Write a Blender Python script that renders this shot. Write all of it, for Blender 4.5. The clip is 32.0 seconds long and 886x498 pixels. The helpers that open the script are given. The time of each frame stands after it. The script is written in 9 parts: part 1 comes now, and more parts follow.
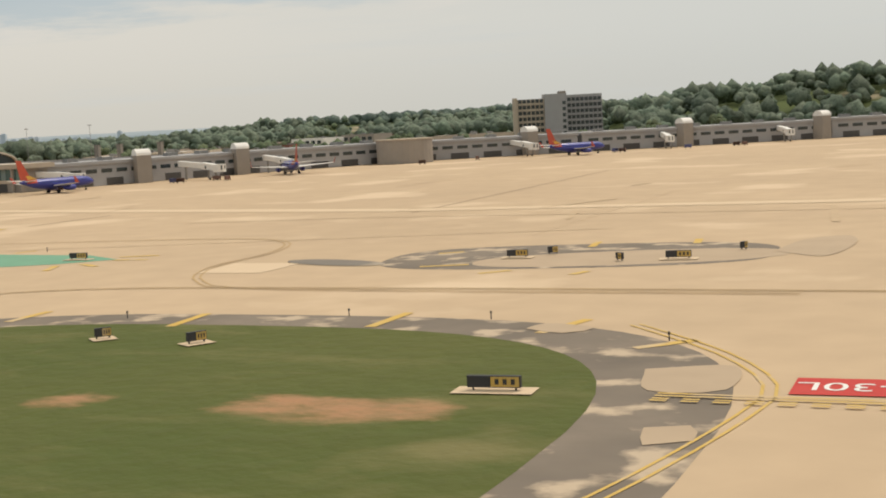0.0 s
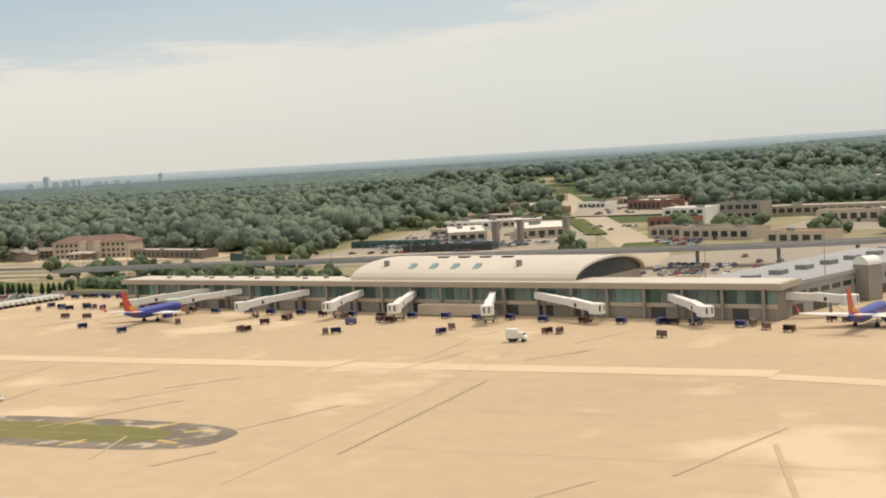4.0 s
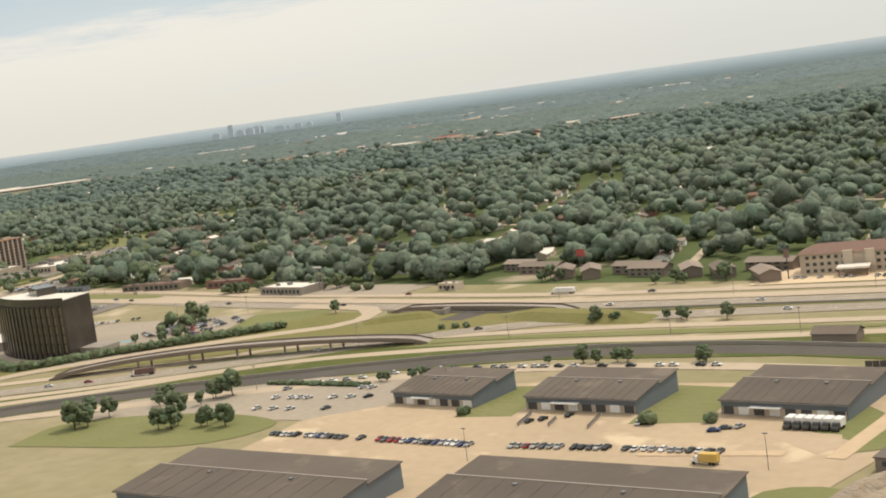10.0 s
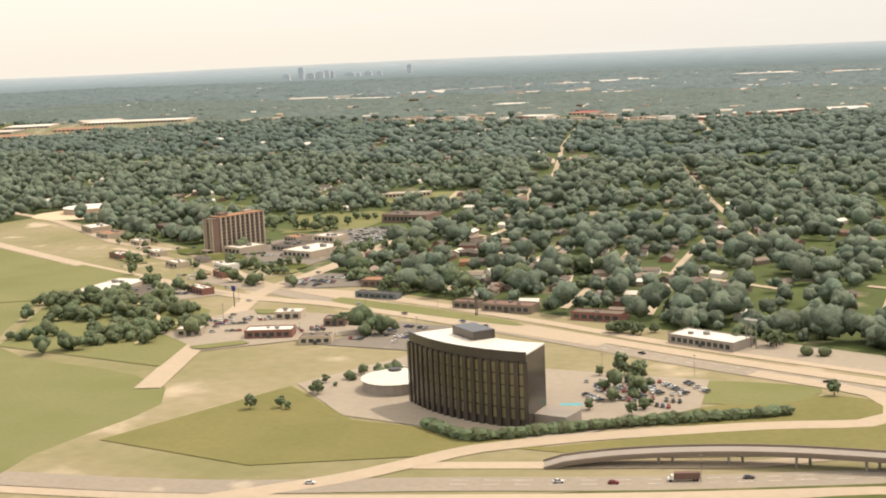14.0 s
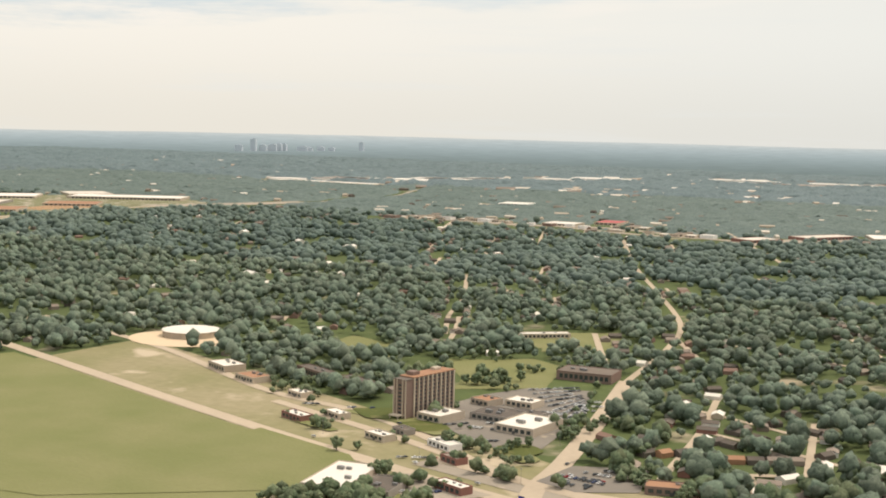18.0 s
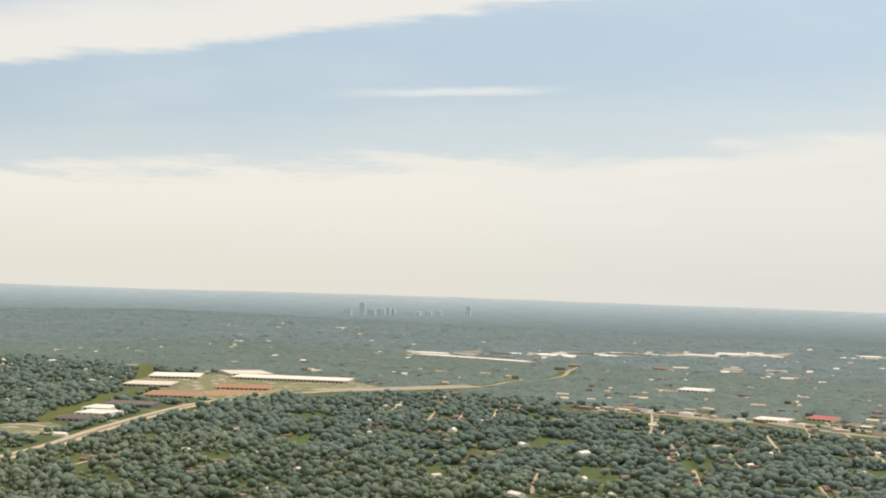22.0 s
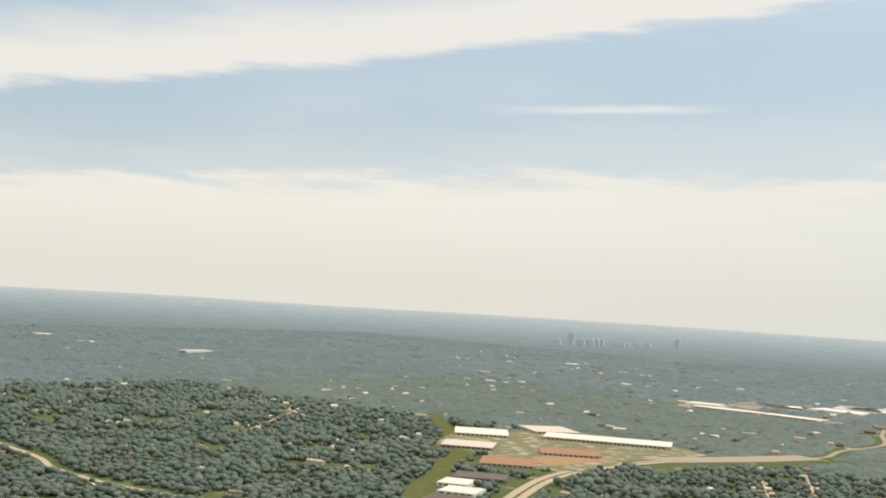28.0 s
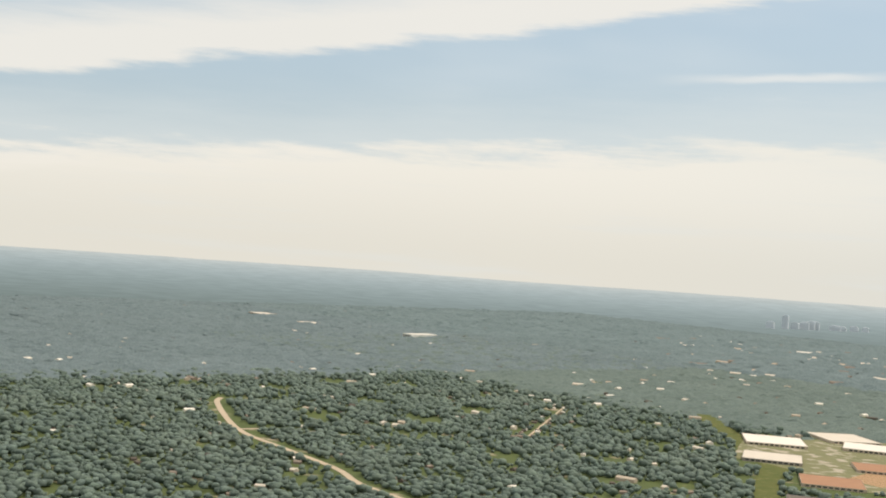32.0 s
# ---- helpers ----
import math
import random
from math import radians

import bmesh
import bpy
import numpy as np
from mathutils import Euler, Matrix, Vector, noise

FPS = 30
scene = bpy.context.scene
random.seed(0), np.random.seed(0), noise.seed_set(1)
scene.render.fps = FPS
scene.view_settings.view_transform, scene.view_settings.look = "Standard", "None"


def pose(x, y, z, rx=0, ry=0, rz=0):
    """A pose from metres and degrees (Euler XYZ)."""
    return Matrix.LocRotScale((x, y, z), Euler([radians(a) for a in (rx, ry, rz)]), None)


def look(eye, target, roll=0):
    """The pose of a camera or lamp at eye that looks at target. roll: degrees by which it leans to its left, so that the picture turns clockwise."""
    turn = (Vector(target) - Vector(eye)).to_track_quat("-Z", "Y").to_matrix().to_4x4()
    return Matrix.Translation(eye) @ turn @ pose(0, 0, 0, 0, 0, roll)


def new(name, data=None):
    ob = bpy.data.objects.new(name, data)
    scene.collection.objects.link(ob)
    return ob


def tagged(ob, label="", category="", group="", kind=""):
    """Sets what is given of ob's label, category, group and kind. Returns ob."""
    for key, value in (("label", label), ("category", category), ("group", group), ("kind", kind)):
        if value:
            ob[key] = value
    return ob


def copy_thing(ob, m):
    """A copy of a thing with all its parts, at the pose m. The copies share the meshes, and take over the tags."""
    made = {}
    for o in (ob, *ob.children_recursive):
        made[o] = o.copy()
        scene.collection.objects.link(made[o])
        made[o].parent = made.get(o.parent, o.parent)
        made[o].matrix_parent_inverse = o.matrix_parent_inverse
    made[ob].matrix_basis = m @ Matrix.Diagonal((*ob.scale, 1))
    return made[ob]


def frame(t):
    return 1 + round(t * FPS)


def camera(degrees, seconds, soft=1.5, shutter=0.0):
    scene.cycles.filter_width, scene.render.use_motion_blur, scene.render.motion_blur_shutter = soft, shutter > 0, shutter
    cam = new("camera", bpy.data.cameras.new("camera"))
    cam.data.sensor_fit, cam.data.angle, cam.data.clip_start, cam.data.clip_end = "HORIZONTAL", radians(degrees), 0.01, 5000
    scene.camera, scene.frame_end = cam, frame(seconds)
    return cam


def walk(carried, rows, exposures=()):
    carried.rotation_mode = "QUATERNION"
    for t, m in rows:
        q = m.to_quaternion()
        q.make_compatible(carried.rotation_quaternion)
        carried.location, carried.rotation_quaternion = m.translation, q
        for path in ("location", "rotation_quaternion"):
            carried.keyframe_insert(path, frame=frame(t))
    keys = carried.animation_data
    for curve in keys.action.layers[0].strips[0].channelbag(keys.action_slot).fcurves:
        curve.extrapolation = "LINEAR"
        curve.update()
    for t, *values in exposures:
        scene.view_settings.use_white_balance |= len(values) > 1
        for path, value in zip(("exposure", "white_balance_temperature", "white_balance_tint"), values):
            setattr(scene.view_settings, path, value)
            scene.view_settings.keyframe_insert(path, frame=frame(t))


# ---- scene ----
from mathutils import geometry

# The place is laid out in true metres and built at a quarter of them: K.
K = 0.25
cam = camera(37.3, 32.0, soft=1.9)
PATH = [
    (0, (-0.000, 0.000, 4.610), (-8.133, 18.168, 2.669), -3.08),
    (0.5, (-8.657, 0.406, 5.524), (-16.785, 18.598, 3.796), -3.67),
    (1, (-17.357, 0.806, 6.407), (-25.513, 18.985, 4.670), -4.13),
    (1.5, (-26.095, 1.196, 7.326), (-34.331, 19.324, 5.447), -4.24),
    (2, (-34.839, 1.583, 8.350), (-43.280, 19.620, 6.507), -3.76),
    (2.5, (-43.495, 1.978, 9.448), (-52.011, 19.991, 7.715), -3.05),
    (4.5, (-77.351, 3.588, 14.059), (-85.668, 21.729, 12.749), -3.73),
    (5, (-85.928, 3.872, 15.418), (-94.329, 21.972, 14.068), -4.18),
    (5.5, (-94.415, 4.150, 16.793), (-102.761, 22.250, 15.137), -4.47),
    (6, (-102.862, 4.426, 18.208), (-111.322, 22.461, 16.431), -5.36),
    (6.5, (-111.272, 4.686, 19.647), (-120.156, 22.542, 18.148), -6.48),
    (7, (-119.619, 4.926, 21.048), (-128.884, 22.606, 19.792), -6.99),
    (7.5, (-128.028, 5.148, 22.401), (-137.532, 22.685, 20.944), -7.45),
    (8, (-136.481, 5.368, 23.812), (-146.183, 22.772, 22.085), -7.74),
    (8.5, (-144.886, 5.597, 25.280), (-154.898, 22.815, 23.462), -7.39),
    (9, (-153.288, 5.833, 26.786), (-163.551, 22.885, 24.809), -7.42),
    (9.5, (-161.749, 6.065, 28.282), (-172.112, 23.039, 26.161), -7.70),
    (10, (-170.260, 6.301, 29.703), (-180.630, 23.245, 27.387), -7.88),
    (10.5, (-178.865, 6.549, 31.141), (-189.249, 23.489, 28.860), -7.11),
    (11, (-187.548, 6.816, 32.624), (-198.027, 23.732, 30.611), -5.88),
    (11.5, (-196.220, 7.105, 34.133), (-206.835, 23.932, 32.091), -5.02),
    (12, (-204.937, 7.408, 35.710), (-215.769, 24.083, 33.558), -4.51),
    (12.5, (-213.781, 7.714, 37.357), (-224.880, 24.211, 35.198), -3.83),
    (13, (-222.740, 8.011, 39.006), (-233.725, 24.517, 36.379), -3.08),
    (13.5, (-231.757, 8.308, 40.703), (-242.612, 24.840, 37.722), -2.66),
    (14, (-240.795, 8.603, 42.470), (-251.559, 25.201, 39.527), -2.54),
    (14.5, (-249.837, 8.885, 44.239), (-260.506, 25.576, 41.481), -2.10),
    (16.5, (-286.098, 9.698, 51.068), (-296.236, 26.756, 48.567), -0.89),
    (17, (-295.606, 9.803, 52.949), (-305.663, 26.917, 50.503), -0.46),
    (17.5, (-305.203, 9.892, 54.864), (-315.106, 27.123, 52.625), 0.02),
    (18, (-314.910, 9.966, 56.805), (-324.639, 27.343, 54.974), 1.35),
    (18.5, (-324.752, 10.019, 58.738), (-334.421, 27.482, 57.495), 3.08),
    (19, (-334.725, 10.047, 60.650), (-344.368, 27.552, 59.889), 4.21),
    (19.5, (-344.825, 10.051, 62.557), (-354.567, 27.515, 62.227), 3.72),
    (20, (-355.062, 10.025, 64.462), (-364.874, 27.451, 64.271), 2.31),
    (20.5, (-365.442, 9.966, 66.344), (-375.553, 27.221, 66.254), 0.93),
    (21, (-375.965, 9.877, 68.218), (-386.395, 26.939, 68.549), 0.64),
    (21.5, (-386.613, 9.760, 70.075), (-397.235, 26.698, 70.599), 1.52),
    (22, (-397.373, 9.616, 71.904), (-408.181, 26.436, 72.424), 1.89),
    (22.5, (-408.241, 9.443, 73.692), (-419.079, 26.248, 74.061), 2.98),
    (23, (-419.220, 9.243, 75.443), (-430.154, 25.988, 75.582), 3.03),
    (23.5, (-430.294, 9.014, 77.159), (-441.562, 25.536, 77.424), 1.77),
    (24, (-441.449, 8.756, 78.829), (-452.987, 25.086, 79.315), 1.59),
    (24.5, (-452.667, 8.471, 80.447), (-464.400, 24.656, 81.034), 1.95),
    (25, (-463.920, 8.160, 82.011), (-475.822, 24.221, 82.631), 2.66),
    (25.5, (-475.185, 7.827, 83.532), (-487.277, 23.743, 84.200), 3.14),
    (27.5, (-520.075, 6.024, 88.842), (-532.651, 21.569, 89.287), 2.88),
    (28, (-531.268, 5.464, 90.112), (-543.990, 20.882, 90.770), 3.62),
    (28.5, (-542.455, 4.888, 91.374), (-555.350, 20.146, 92.323), 4.07),
    (29, (-553.634, 4.296, 92.617), (-566.778, 19.338, 93.614), 4.46),
    (29.5, (-564.802, 3.687, 93.832), (-578.185, 18.534, 94.500), 4.00),
    (30, (-575.952, 3.062, 95.009), (-589.535, 17.735, 95.454), 3.45),
    (30.5, (-587.089, 2.422, 96.138), (-600.888, 16.895, 96.473), 4.46),
    (31, (-598.215, 1.774, 97.223), (-612.286, 15.984, 97.433), 5.17),
    (31.5, (-609.332, 1.121, 98.271), (-623.703, 15.030, 98.383), 4.59),
    (32, (-620.451, 0.467, 99.304), (-635.028, 14.160, 99.354), 4.11),
]
walk(cam, [(t, look(eye, target, roll)) for t, eye, target, roll in PATH],
     exposures=[(0, -0.3, 6500, 11), (1, -0.04, 6500, 11), (2, -0.1, 6500, 11), (5, -0.1, 6500, 11), (9, -0.03, 6500, 11), (11, 0.05, 6550, 12), (12, 0.06, 6700, 14), (13, 0.32, 6850, 15), (14.5, 0.28, 6850, 15), (17, 0.16, 6600, 13),
                (20, 0.06, 6500, 12), (25, 0.04, 6500, 11), (32, 0.03, 6500, 11)])

# ---- world, sun ----
SUN_AZ, SUN_EL = 28.0, 56.0        # degrees, azimuth counted from +y to +x
world = bpy.data.worlds.new("sky")
scene.world = world
world.use_nodes = True
wn, wl = world.node_tree.nodes, world.node_tree.links
wn.clear()


def wnode(kind, **values):
    n = wn.new(kind)
    for k, v in values.items():
        n.inputs[k.replace("_", " ")].default_value = v
    return n


def wmath(op, a, b=None, c=None):
    n = wn.new("ShaderNodeMath")
    n.operation = op
    for i, v in enumerate((a, b, c)):
        if v is None:
            continue
        if isinstance(v, (int, float)):
            n.inputs[i].default_value = v
        else:
            wl.new(v, n.inputs[i])
    return n.outputs[0]


def wramp(fac, lo, hi):
    n = wn.new("ShaderNodeMapRange")
    n.interpolation_type = "SMOOTHSTEP"
    wl.new(fac, n.inputs[0])
    n.inputs[1].default_value, n.inputs[2].default_value = lo, hi
    return n.outputs[0]


def wmix(fac, a, b):
    n = wn.new("ShaderNodeMix")
    n.data_type = "RGBA"
    if isinstance(fac, (int, float)):
        n.inputs[0].default_value = fac
    else:
        wl.new(fac, n.inputs[0])
    for i, v in ((6, a), (7, b)):
        if isinstance(v, tuple):
            n.inputs[i].default_value = (*v, 1)
        else:
            wl.new(v, n.inputs[i])
    return n.outputs[2]


sky = wn.new("ShaderNodeTexSky")
sky.sky_type, sky.sun_disc = "NISHITA", False
sky.sun_elevation, sky.sun_rotation = radians(SUN_EL), radians(SUN_AZ)
sky.air_density, sky.dust_density, sky.ozone_density = 1.2, 2.5, 1.0
coords = wn.new("ShaderNodeTexCoord")
sep = wn.new("ShaderNodeSeparateXYZ")
wl.new(coords.outputs["Generated"], sep.inputs[0])
dx, dy, dz = sep.outputs
azim = wmath("MULTIPLY", wmath("ARCTAN2", wmath("MULTIPLY", dx, -1.0), dy), 57.2958)     # degrees to the left of +y
elev = wmath("MULTIPLY", wmath("ARCSINE", dz), 57.2958)


def cloud_noise(scale, sx, sz, detail=5.0):
    m = wn.new("ShaderNodeCombineXYZ")
    wl.new(wmath("MULTIPLY", azim, sx), m.inputs[0])
    wl.new(wmath("MULTIPLY", elev, sz), m.inputs[1])
    n = wnode("ShaderNodeTexNoise", Scale=scale, Detail=detail, Roughness=0.6)
    wl.new(m.outputs[0], n.inputs["Vector"])
    return n.outputs["Fac"]


soft_n = cloud_noise(1.0, 0.10, 0.6)
fine_n = cloud_noise(1.0, 0.2, 1.3, 8.0)
warm_n = cloud_noise(1.0, 0.05, 0.18, 3.0)


def wedge_of(off, rise, full, fade, end):
    """A band across the height off: it rises from rise to full and fades from fade to end."""
    return wmath("MULTIPLY", wramp(off, rise, full), wmath("SUBTRACT", 1.0, wramp(off, fade, end)))


# clear sky, milky blue
high = wramp(wmath("ADD", warm_n, wmath("MULTIPLY", elev, 0.012)), 0.55, 0.95)
sky_scaled = wn.new("ShaderNodeVectorMath")
sky_scaled.operation = "SCALE"
wl.new(sky.outputs[0], sky_scaled.inputs[0])
sky_scaled.inputs[3].default_value = 0.13
col = wmix(0.65, sky_scaled.outputs[0], (0.50, 0.62, 0.70))
col = wmix(wmath("MULTIPLY", high, 0.4), col, (0.70, 0.76, 0.78))
# below the blue it pales towards the veil of thin cloud that hangs over the horizon
top = wmath("ADD", wmath("MULTIPLY", azim, -0.068), 7.55)
over = wmath("SUBTRACT", elev, wmath("ADD", top, wmath("MULTIPLY", wmath("SUBTRACT", soft_n, 0.5), 2.6)))
col = wmix(wmath("MULTIPLY", wmath("SUBTRACT", 1.0, wramp(over, 0.0, 3.6)), 0.55), col, (0.74, 0.78, 0.76))
edge = wmath("ADD", over, wmath("MULTIPLY", wmath("SUBTRACT", fine_n, 0.5), 2.2))
veil = wmath("SUBTRACT", 1.0, wramp(edge, -0.55, 0.5))
side = wramp(azim, 8.0, 44.0)
low = wramp(elev, -0.5, 4.5)
pale = wmix(side, (0.79, 0.795, 0.735), (0.88, 0.84, 0.74))
dusk = wmix(side, (0.71, 0.71, 0.65), (0.775, 0.74, 0.64))
haze = wmix(low, dusk, pale)
col = wmix(wmath("MULTIPLY", veil, 0.92), col, haze)
# brighter crest and inner bands of the veil
crest = wmath("MULTIPLY", wedge_of(edge, -1.3, -0.4, -0.3, 0.3), wramp(warm_n, 0.42, 0.62))
col = wmix(wmath("MULTIPLY", crest, 0.6), col, (0.88, 0.84, 0.755))
bands = wmath("MULTIPLY", wramp(cloud_noise(1.0, 0.06, 0.9, 6.0), 0.5, 0.72), veil)
col = wmix(wmath("MULTIPLY", bands, 0.35), col, (0.74, 0.765, 0.735))
# one long slanting streak
line = wmath("ADD", wmath("MULTIPLY", azim, -0.166), 17.0)
off = wmath("SUBTRACT", elev, wmath("ADD", line, wmath("MULTIPLY", wmath("SUBTRACT", fine_n, 0.5), 1.7)))
col = wmix(wmath("MULTIPLY", wedge_of(off, -0.25, 0.4, 1.3, 4.0), 0.85), col, (0.88, 0.845, 0.765))
# short thin wisps below it
off2 = wmath("SUBTRACT", elev, wmath("ADD", wmath("ADD", wmath("MULTIPLY", azim, -0.058), 10.15), wmath("MULTIPLY", wmath("SUBTRACT", soft_n, 0.5), 1.0)))
thin = wmath("MULTIPLY", wedge_of(off2, -0.28, 0.0, 0.05, 0.4), wedge_of(azim, 26.5, 31.0, 33.0, 39.0))
col = wmix(wmath("MULTIPLY", thin, 0.65), col, (0.84, 0.84, 0.80))
wisp = wramp(wmath("ADD", fine_n, wmath("MULTIPLY", soft_n, 0.6)), 0.98, 1.25)
col = wmix(wmath("MULTIPLY", wisp, 0.3), col, (0.82, 0.83, 0.80))
# out of view overhead, a bright milky white is added to lift the fill light
col = wmix(wramp(elev, 13.5, 48.0), col, (1.22, 1.18, 1.10))
back = wnode("ShaderNodeBackground", Strength=1.0)
wl.new(col, back.inputs["Color"])
out = wn.new("ShaderNodeOutputWorld")
wl.new(back.outputs[0], out.inputs["Surface"])

sun = new("sun", bpy.data.lights.new("sun", "SUN"))
sun.data.energy, sun.data.angle, sun.data.color = 2.6, radians(0.8), (1.0, 0.905, 0.775)
sun.rotation_euler = (radians(90 - SUN_EL), 0, radians(180 - SUN_AZ))

# ---- materials ----


def material(name, base, other=None, rough=0.85, metal=0.0, big=0.05, fine=1.0, mix=0.5, bump=0.0, vary=0.0, island=False, third=None, spot=0.62):
    """Two colours mixed by noise at two sizes (per model metre), with bump, and a spread of brightness from piece to piece."""
    m = bpy.data.materials.new(name)
    m.use_nodes = True
    n, l = m.node_tree.nodes, m.node_tree.links
    b = n["Principled BSDF"]
    b.inputs["Roughness"].default_value, b.inputs["Metallic"].default_value = rough, metal
    if rough >= 0.8:
        b.inputs["Specular IOR Level"].default_value = 0.12
    geo = n.new("ShaderNodeNewGeometry")

    def noise_at(scale, detail=4.0):
        t = n.new("ShaderNodeTexNoise")
        t.inputs["Scale"].default_value, t.inputs["Detail"].default_value = scale * 1.6, detail
        l.new(geo.outputs["Position"], t.inputs["Vector"])
        return t.outputs["Fac"]

    def mixed(fac, a, c):
        x = n.new("ShaderNodeMix")
        x.data_type = "RGBA"
        l.new(fac, x.inputs[0])
        for i, v in ((6, a), (7, c)):
            if isinstance(v, tuple):
                x.inputs[i].default_value = (*v, 1)
            else:
                l.new(v, x.inputs[i])
        return x.outputs[2]

    def ramp(fac, lo, hi, to=1.0):
        x = n.new("ShaderNodeMapRange")
        l.new(fac, x.inputs[0])
        x.inputs[1].default_value, x.inputs[2].default_value, x.inputs[4].default_value = lo, hi, to
        return x.outputs[0]

    other = other or tuple(c * 0.8 for c in base)
    nf = noise_at(fine)
    c = mixed(ramp(noise_at(big), 0.5 - 0.25, 0.5 + 0.25), base, other)
    c = mixed(ramp(nf, 0.3, 0.8, mix), c, tuple(v * 0.72 for v in other))
    if third:
        c = mixed(ramp(noise_at(big * 2.3, 6.0), spot, spot + 0.1), c, third)
    if vary:
        src = geo.outputs["Random Per Island"] if island else n.new("ShaderNodeObjectInfo").outputs["Random"]
        h = n.new("ShaderNodeHueSaturation")
        l.new(ramp(src, 0, 1, 1.0), h.inputs["Value"])
        h.inputs["Value"].links[0].from_node.inputs[3].default_value = 1 - vary
        h.inputs["Value"].links[0].from_node.inputs[4].default_value = 1 + vary
        l.new(c, h.inputs["Color"])
        c = h.outputs["Color"]
    l.new(c, b.inputs["Base Color"])
    if bump:
        bp = n.new("ShaderNodeBump")
        bp.inputs["Strength"].default_value, bp.inputs["Distance"].default_value = bump, 0.4 / fine
        l.new(nf, bp.inputs["Height"])
        l.new(bp.outputs[0], b.inputs["Normal"])
    return m


M_CONC = material("apron_concrete", (0.525, 0.392, 0.25), (0.445, 0.332, 0.212), 0.9, big=0.03, fine=0.4, mix=0.3, third=(0.58, 0.445, 0.295), spot=0.56)
M_CONC_DK = material("worn_concrete", (0.40, 0.31, 0.21), (0.46, 0.35, 0.235), 0.9, big=0.05, fine=0.6, mix=0.4)
M_MARKS = material("rubber_marks", (0.505, 0.38, 0.24), (0.47, 0.35, 0.22), 0.9, big=0.02, fine=0.35, mix=0.3)
M_SLAB = material("pale_slab", (0.62, 0.48, 0.32), (0.57, 0.44, 0.29), 0.9, big=0.04, fine=0.5, mix=0.2)
M_ROAD = material("road_concrete", (0.46, 0.37, 0.265), (0.40, 0.325, 0.235), 0.9, big=0.03, fine=0.5, mix=0.3)
M_ASPH = material("asphalt", (0.175, 0.155, 0.13), (0.235, 0.205, 0.165), 0.92, big=0.06, fine=0.8, mix=0.5, third=(0.36, 0.30, 0.225), spot=0.62)
M_MWAY = material("worn_motorway_concrete", (0.33, 0.28, 0.215), (0.28, 0.24, 0.185), 0.92, big=0.05, fine=0.8, mix=0.4, third=(0.40, 0.335, 0.25), spot=0.6)
M_LOT = material("car_park_asphalt", (0.37, 0.31, 0.235), (0.31, 0.265, 0.205), 0.92, big=0.04, fine=0.7, mix=0.4)
M_GRASS = material("mown_grass", (0.075, 0.098, 0.026), (0.115, 0.118, 0.036), 0.95, big=0.06, fine=1.2, mix=0.5, bump=0.4, third=(0.15, 0.14, 0.055), spot=0.57)
M_LAWN = material("lawn", (0.155, 0.168, 0.060), (0.215, 0.205, 0.092), 0.95, big=0.04, fine=0.8, mix=0.4, bump=0.3)
M_DRY = material("dry_verge", (0.22, 0.19, 0.075), (0.16, 0.155, 0.055), 0.95, big=0.05, fine=0.7, mix=0.4)
M_FLOOR = material("lawns_and_earth", (0.10, 0.125, 0.042), (0.075, 0.095, 0.036), 0.95, big=0.015, fine=0.12, mix=0.5, third=(0.30, 0.25, 0.17), spot=0.60)
M_VERGE = material("worn_verge", (0.36, 0.29, 0.19), (0.20, 0.19, 0.085), 0.95, big=0.02, fine=0.3, mix=0.4, third=(0.44, 0.36, 0.25), spot=0.58)
M_WORKS = material("rough_works_ground", (0.15, 0.155, 0.075), (0.20, 0.19, 0.10), 0.95, big=0.03, fine=0.2, mix=0.5, third=(0.36, 0.315, 0.24), spot=0.52)
M_DIRT = material("bare_dirt", (0.36, 0.205, 0.115), (0.40, 0.26, 0.15), 0.95, big=0.3, fine=2.0, mix=0.5, bump=0.5, third=(0.14, 0.13, 0.045), spot=0.54)
M_RUBBLE = material("dug_earth", (0.25, 0.205, 0.155), (0.37, 0.30, 0.215), 0.95, big=0.16, fine=0.8, mix=0.6, bump=1.0, third=(0.24, 0.16, 0.09), spot=0.58)
M_GREEN = material("green_paint", (0.155, 0.32, 0.205), (0.18, 0.335, 0.225), 0.85, big=0.08, fine=0.7, mix=0.3, third=(0.30, 0.34, 0.22), spot=0.64)
M_YEL = material("yellow_marking", (0.58, 0.37, 0.075), (0.55, 0.39, 0.14), 0.8, big=0.3, fine=2.0, mix=0.4, third=(0.52, 0.39, 0.22), spot=0.56)
M_LINE = material("worn_line", (0.48, 0.33, 0.15), (0.41, 0.29, 0.16), 0.85, big=0.1, fine=1.0, mix=0.4)
M_JOINT = material("dark_joint", (0.32, 0.24, 0.155), (0.40, 0.30, 0.195), 0.9, big=0.1, fine=1.0)
M_RED = material("red_marking", (0.45, 0.045, 0.04), (0.5, 0.07, 0.055), 0.8, big=0.3, fine=2.0, mix=0.3)
M_BLACK = material("black_paint", (0.03, 0.03, 0.03), (0.045, 0.042, 0.04), 0.7)
M_WHITE = material("white_paint", (0.74, 0.71, 0.65), (0.68, 0.65, 0.59), 0.6, big=0.1, fine=0.8, mix=0.2)
M_ROOFW = material("white_roof", (0.72, 0.66, 0.56), (0.64, 0.58, 0.49), 0.6, big=0.06, fine=0.4, mix=0.25)
M_ROOFG = material("grey_metal_roof", (0.112, 0.093, 0.075), (0.142, 0.118, 0.095), 0.82, big=0.1, fine=0.6, mix=0.4, vary=0.12, third=(0.165, 0.135, 0.105), spot=0.58)
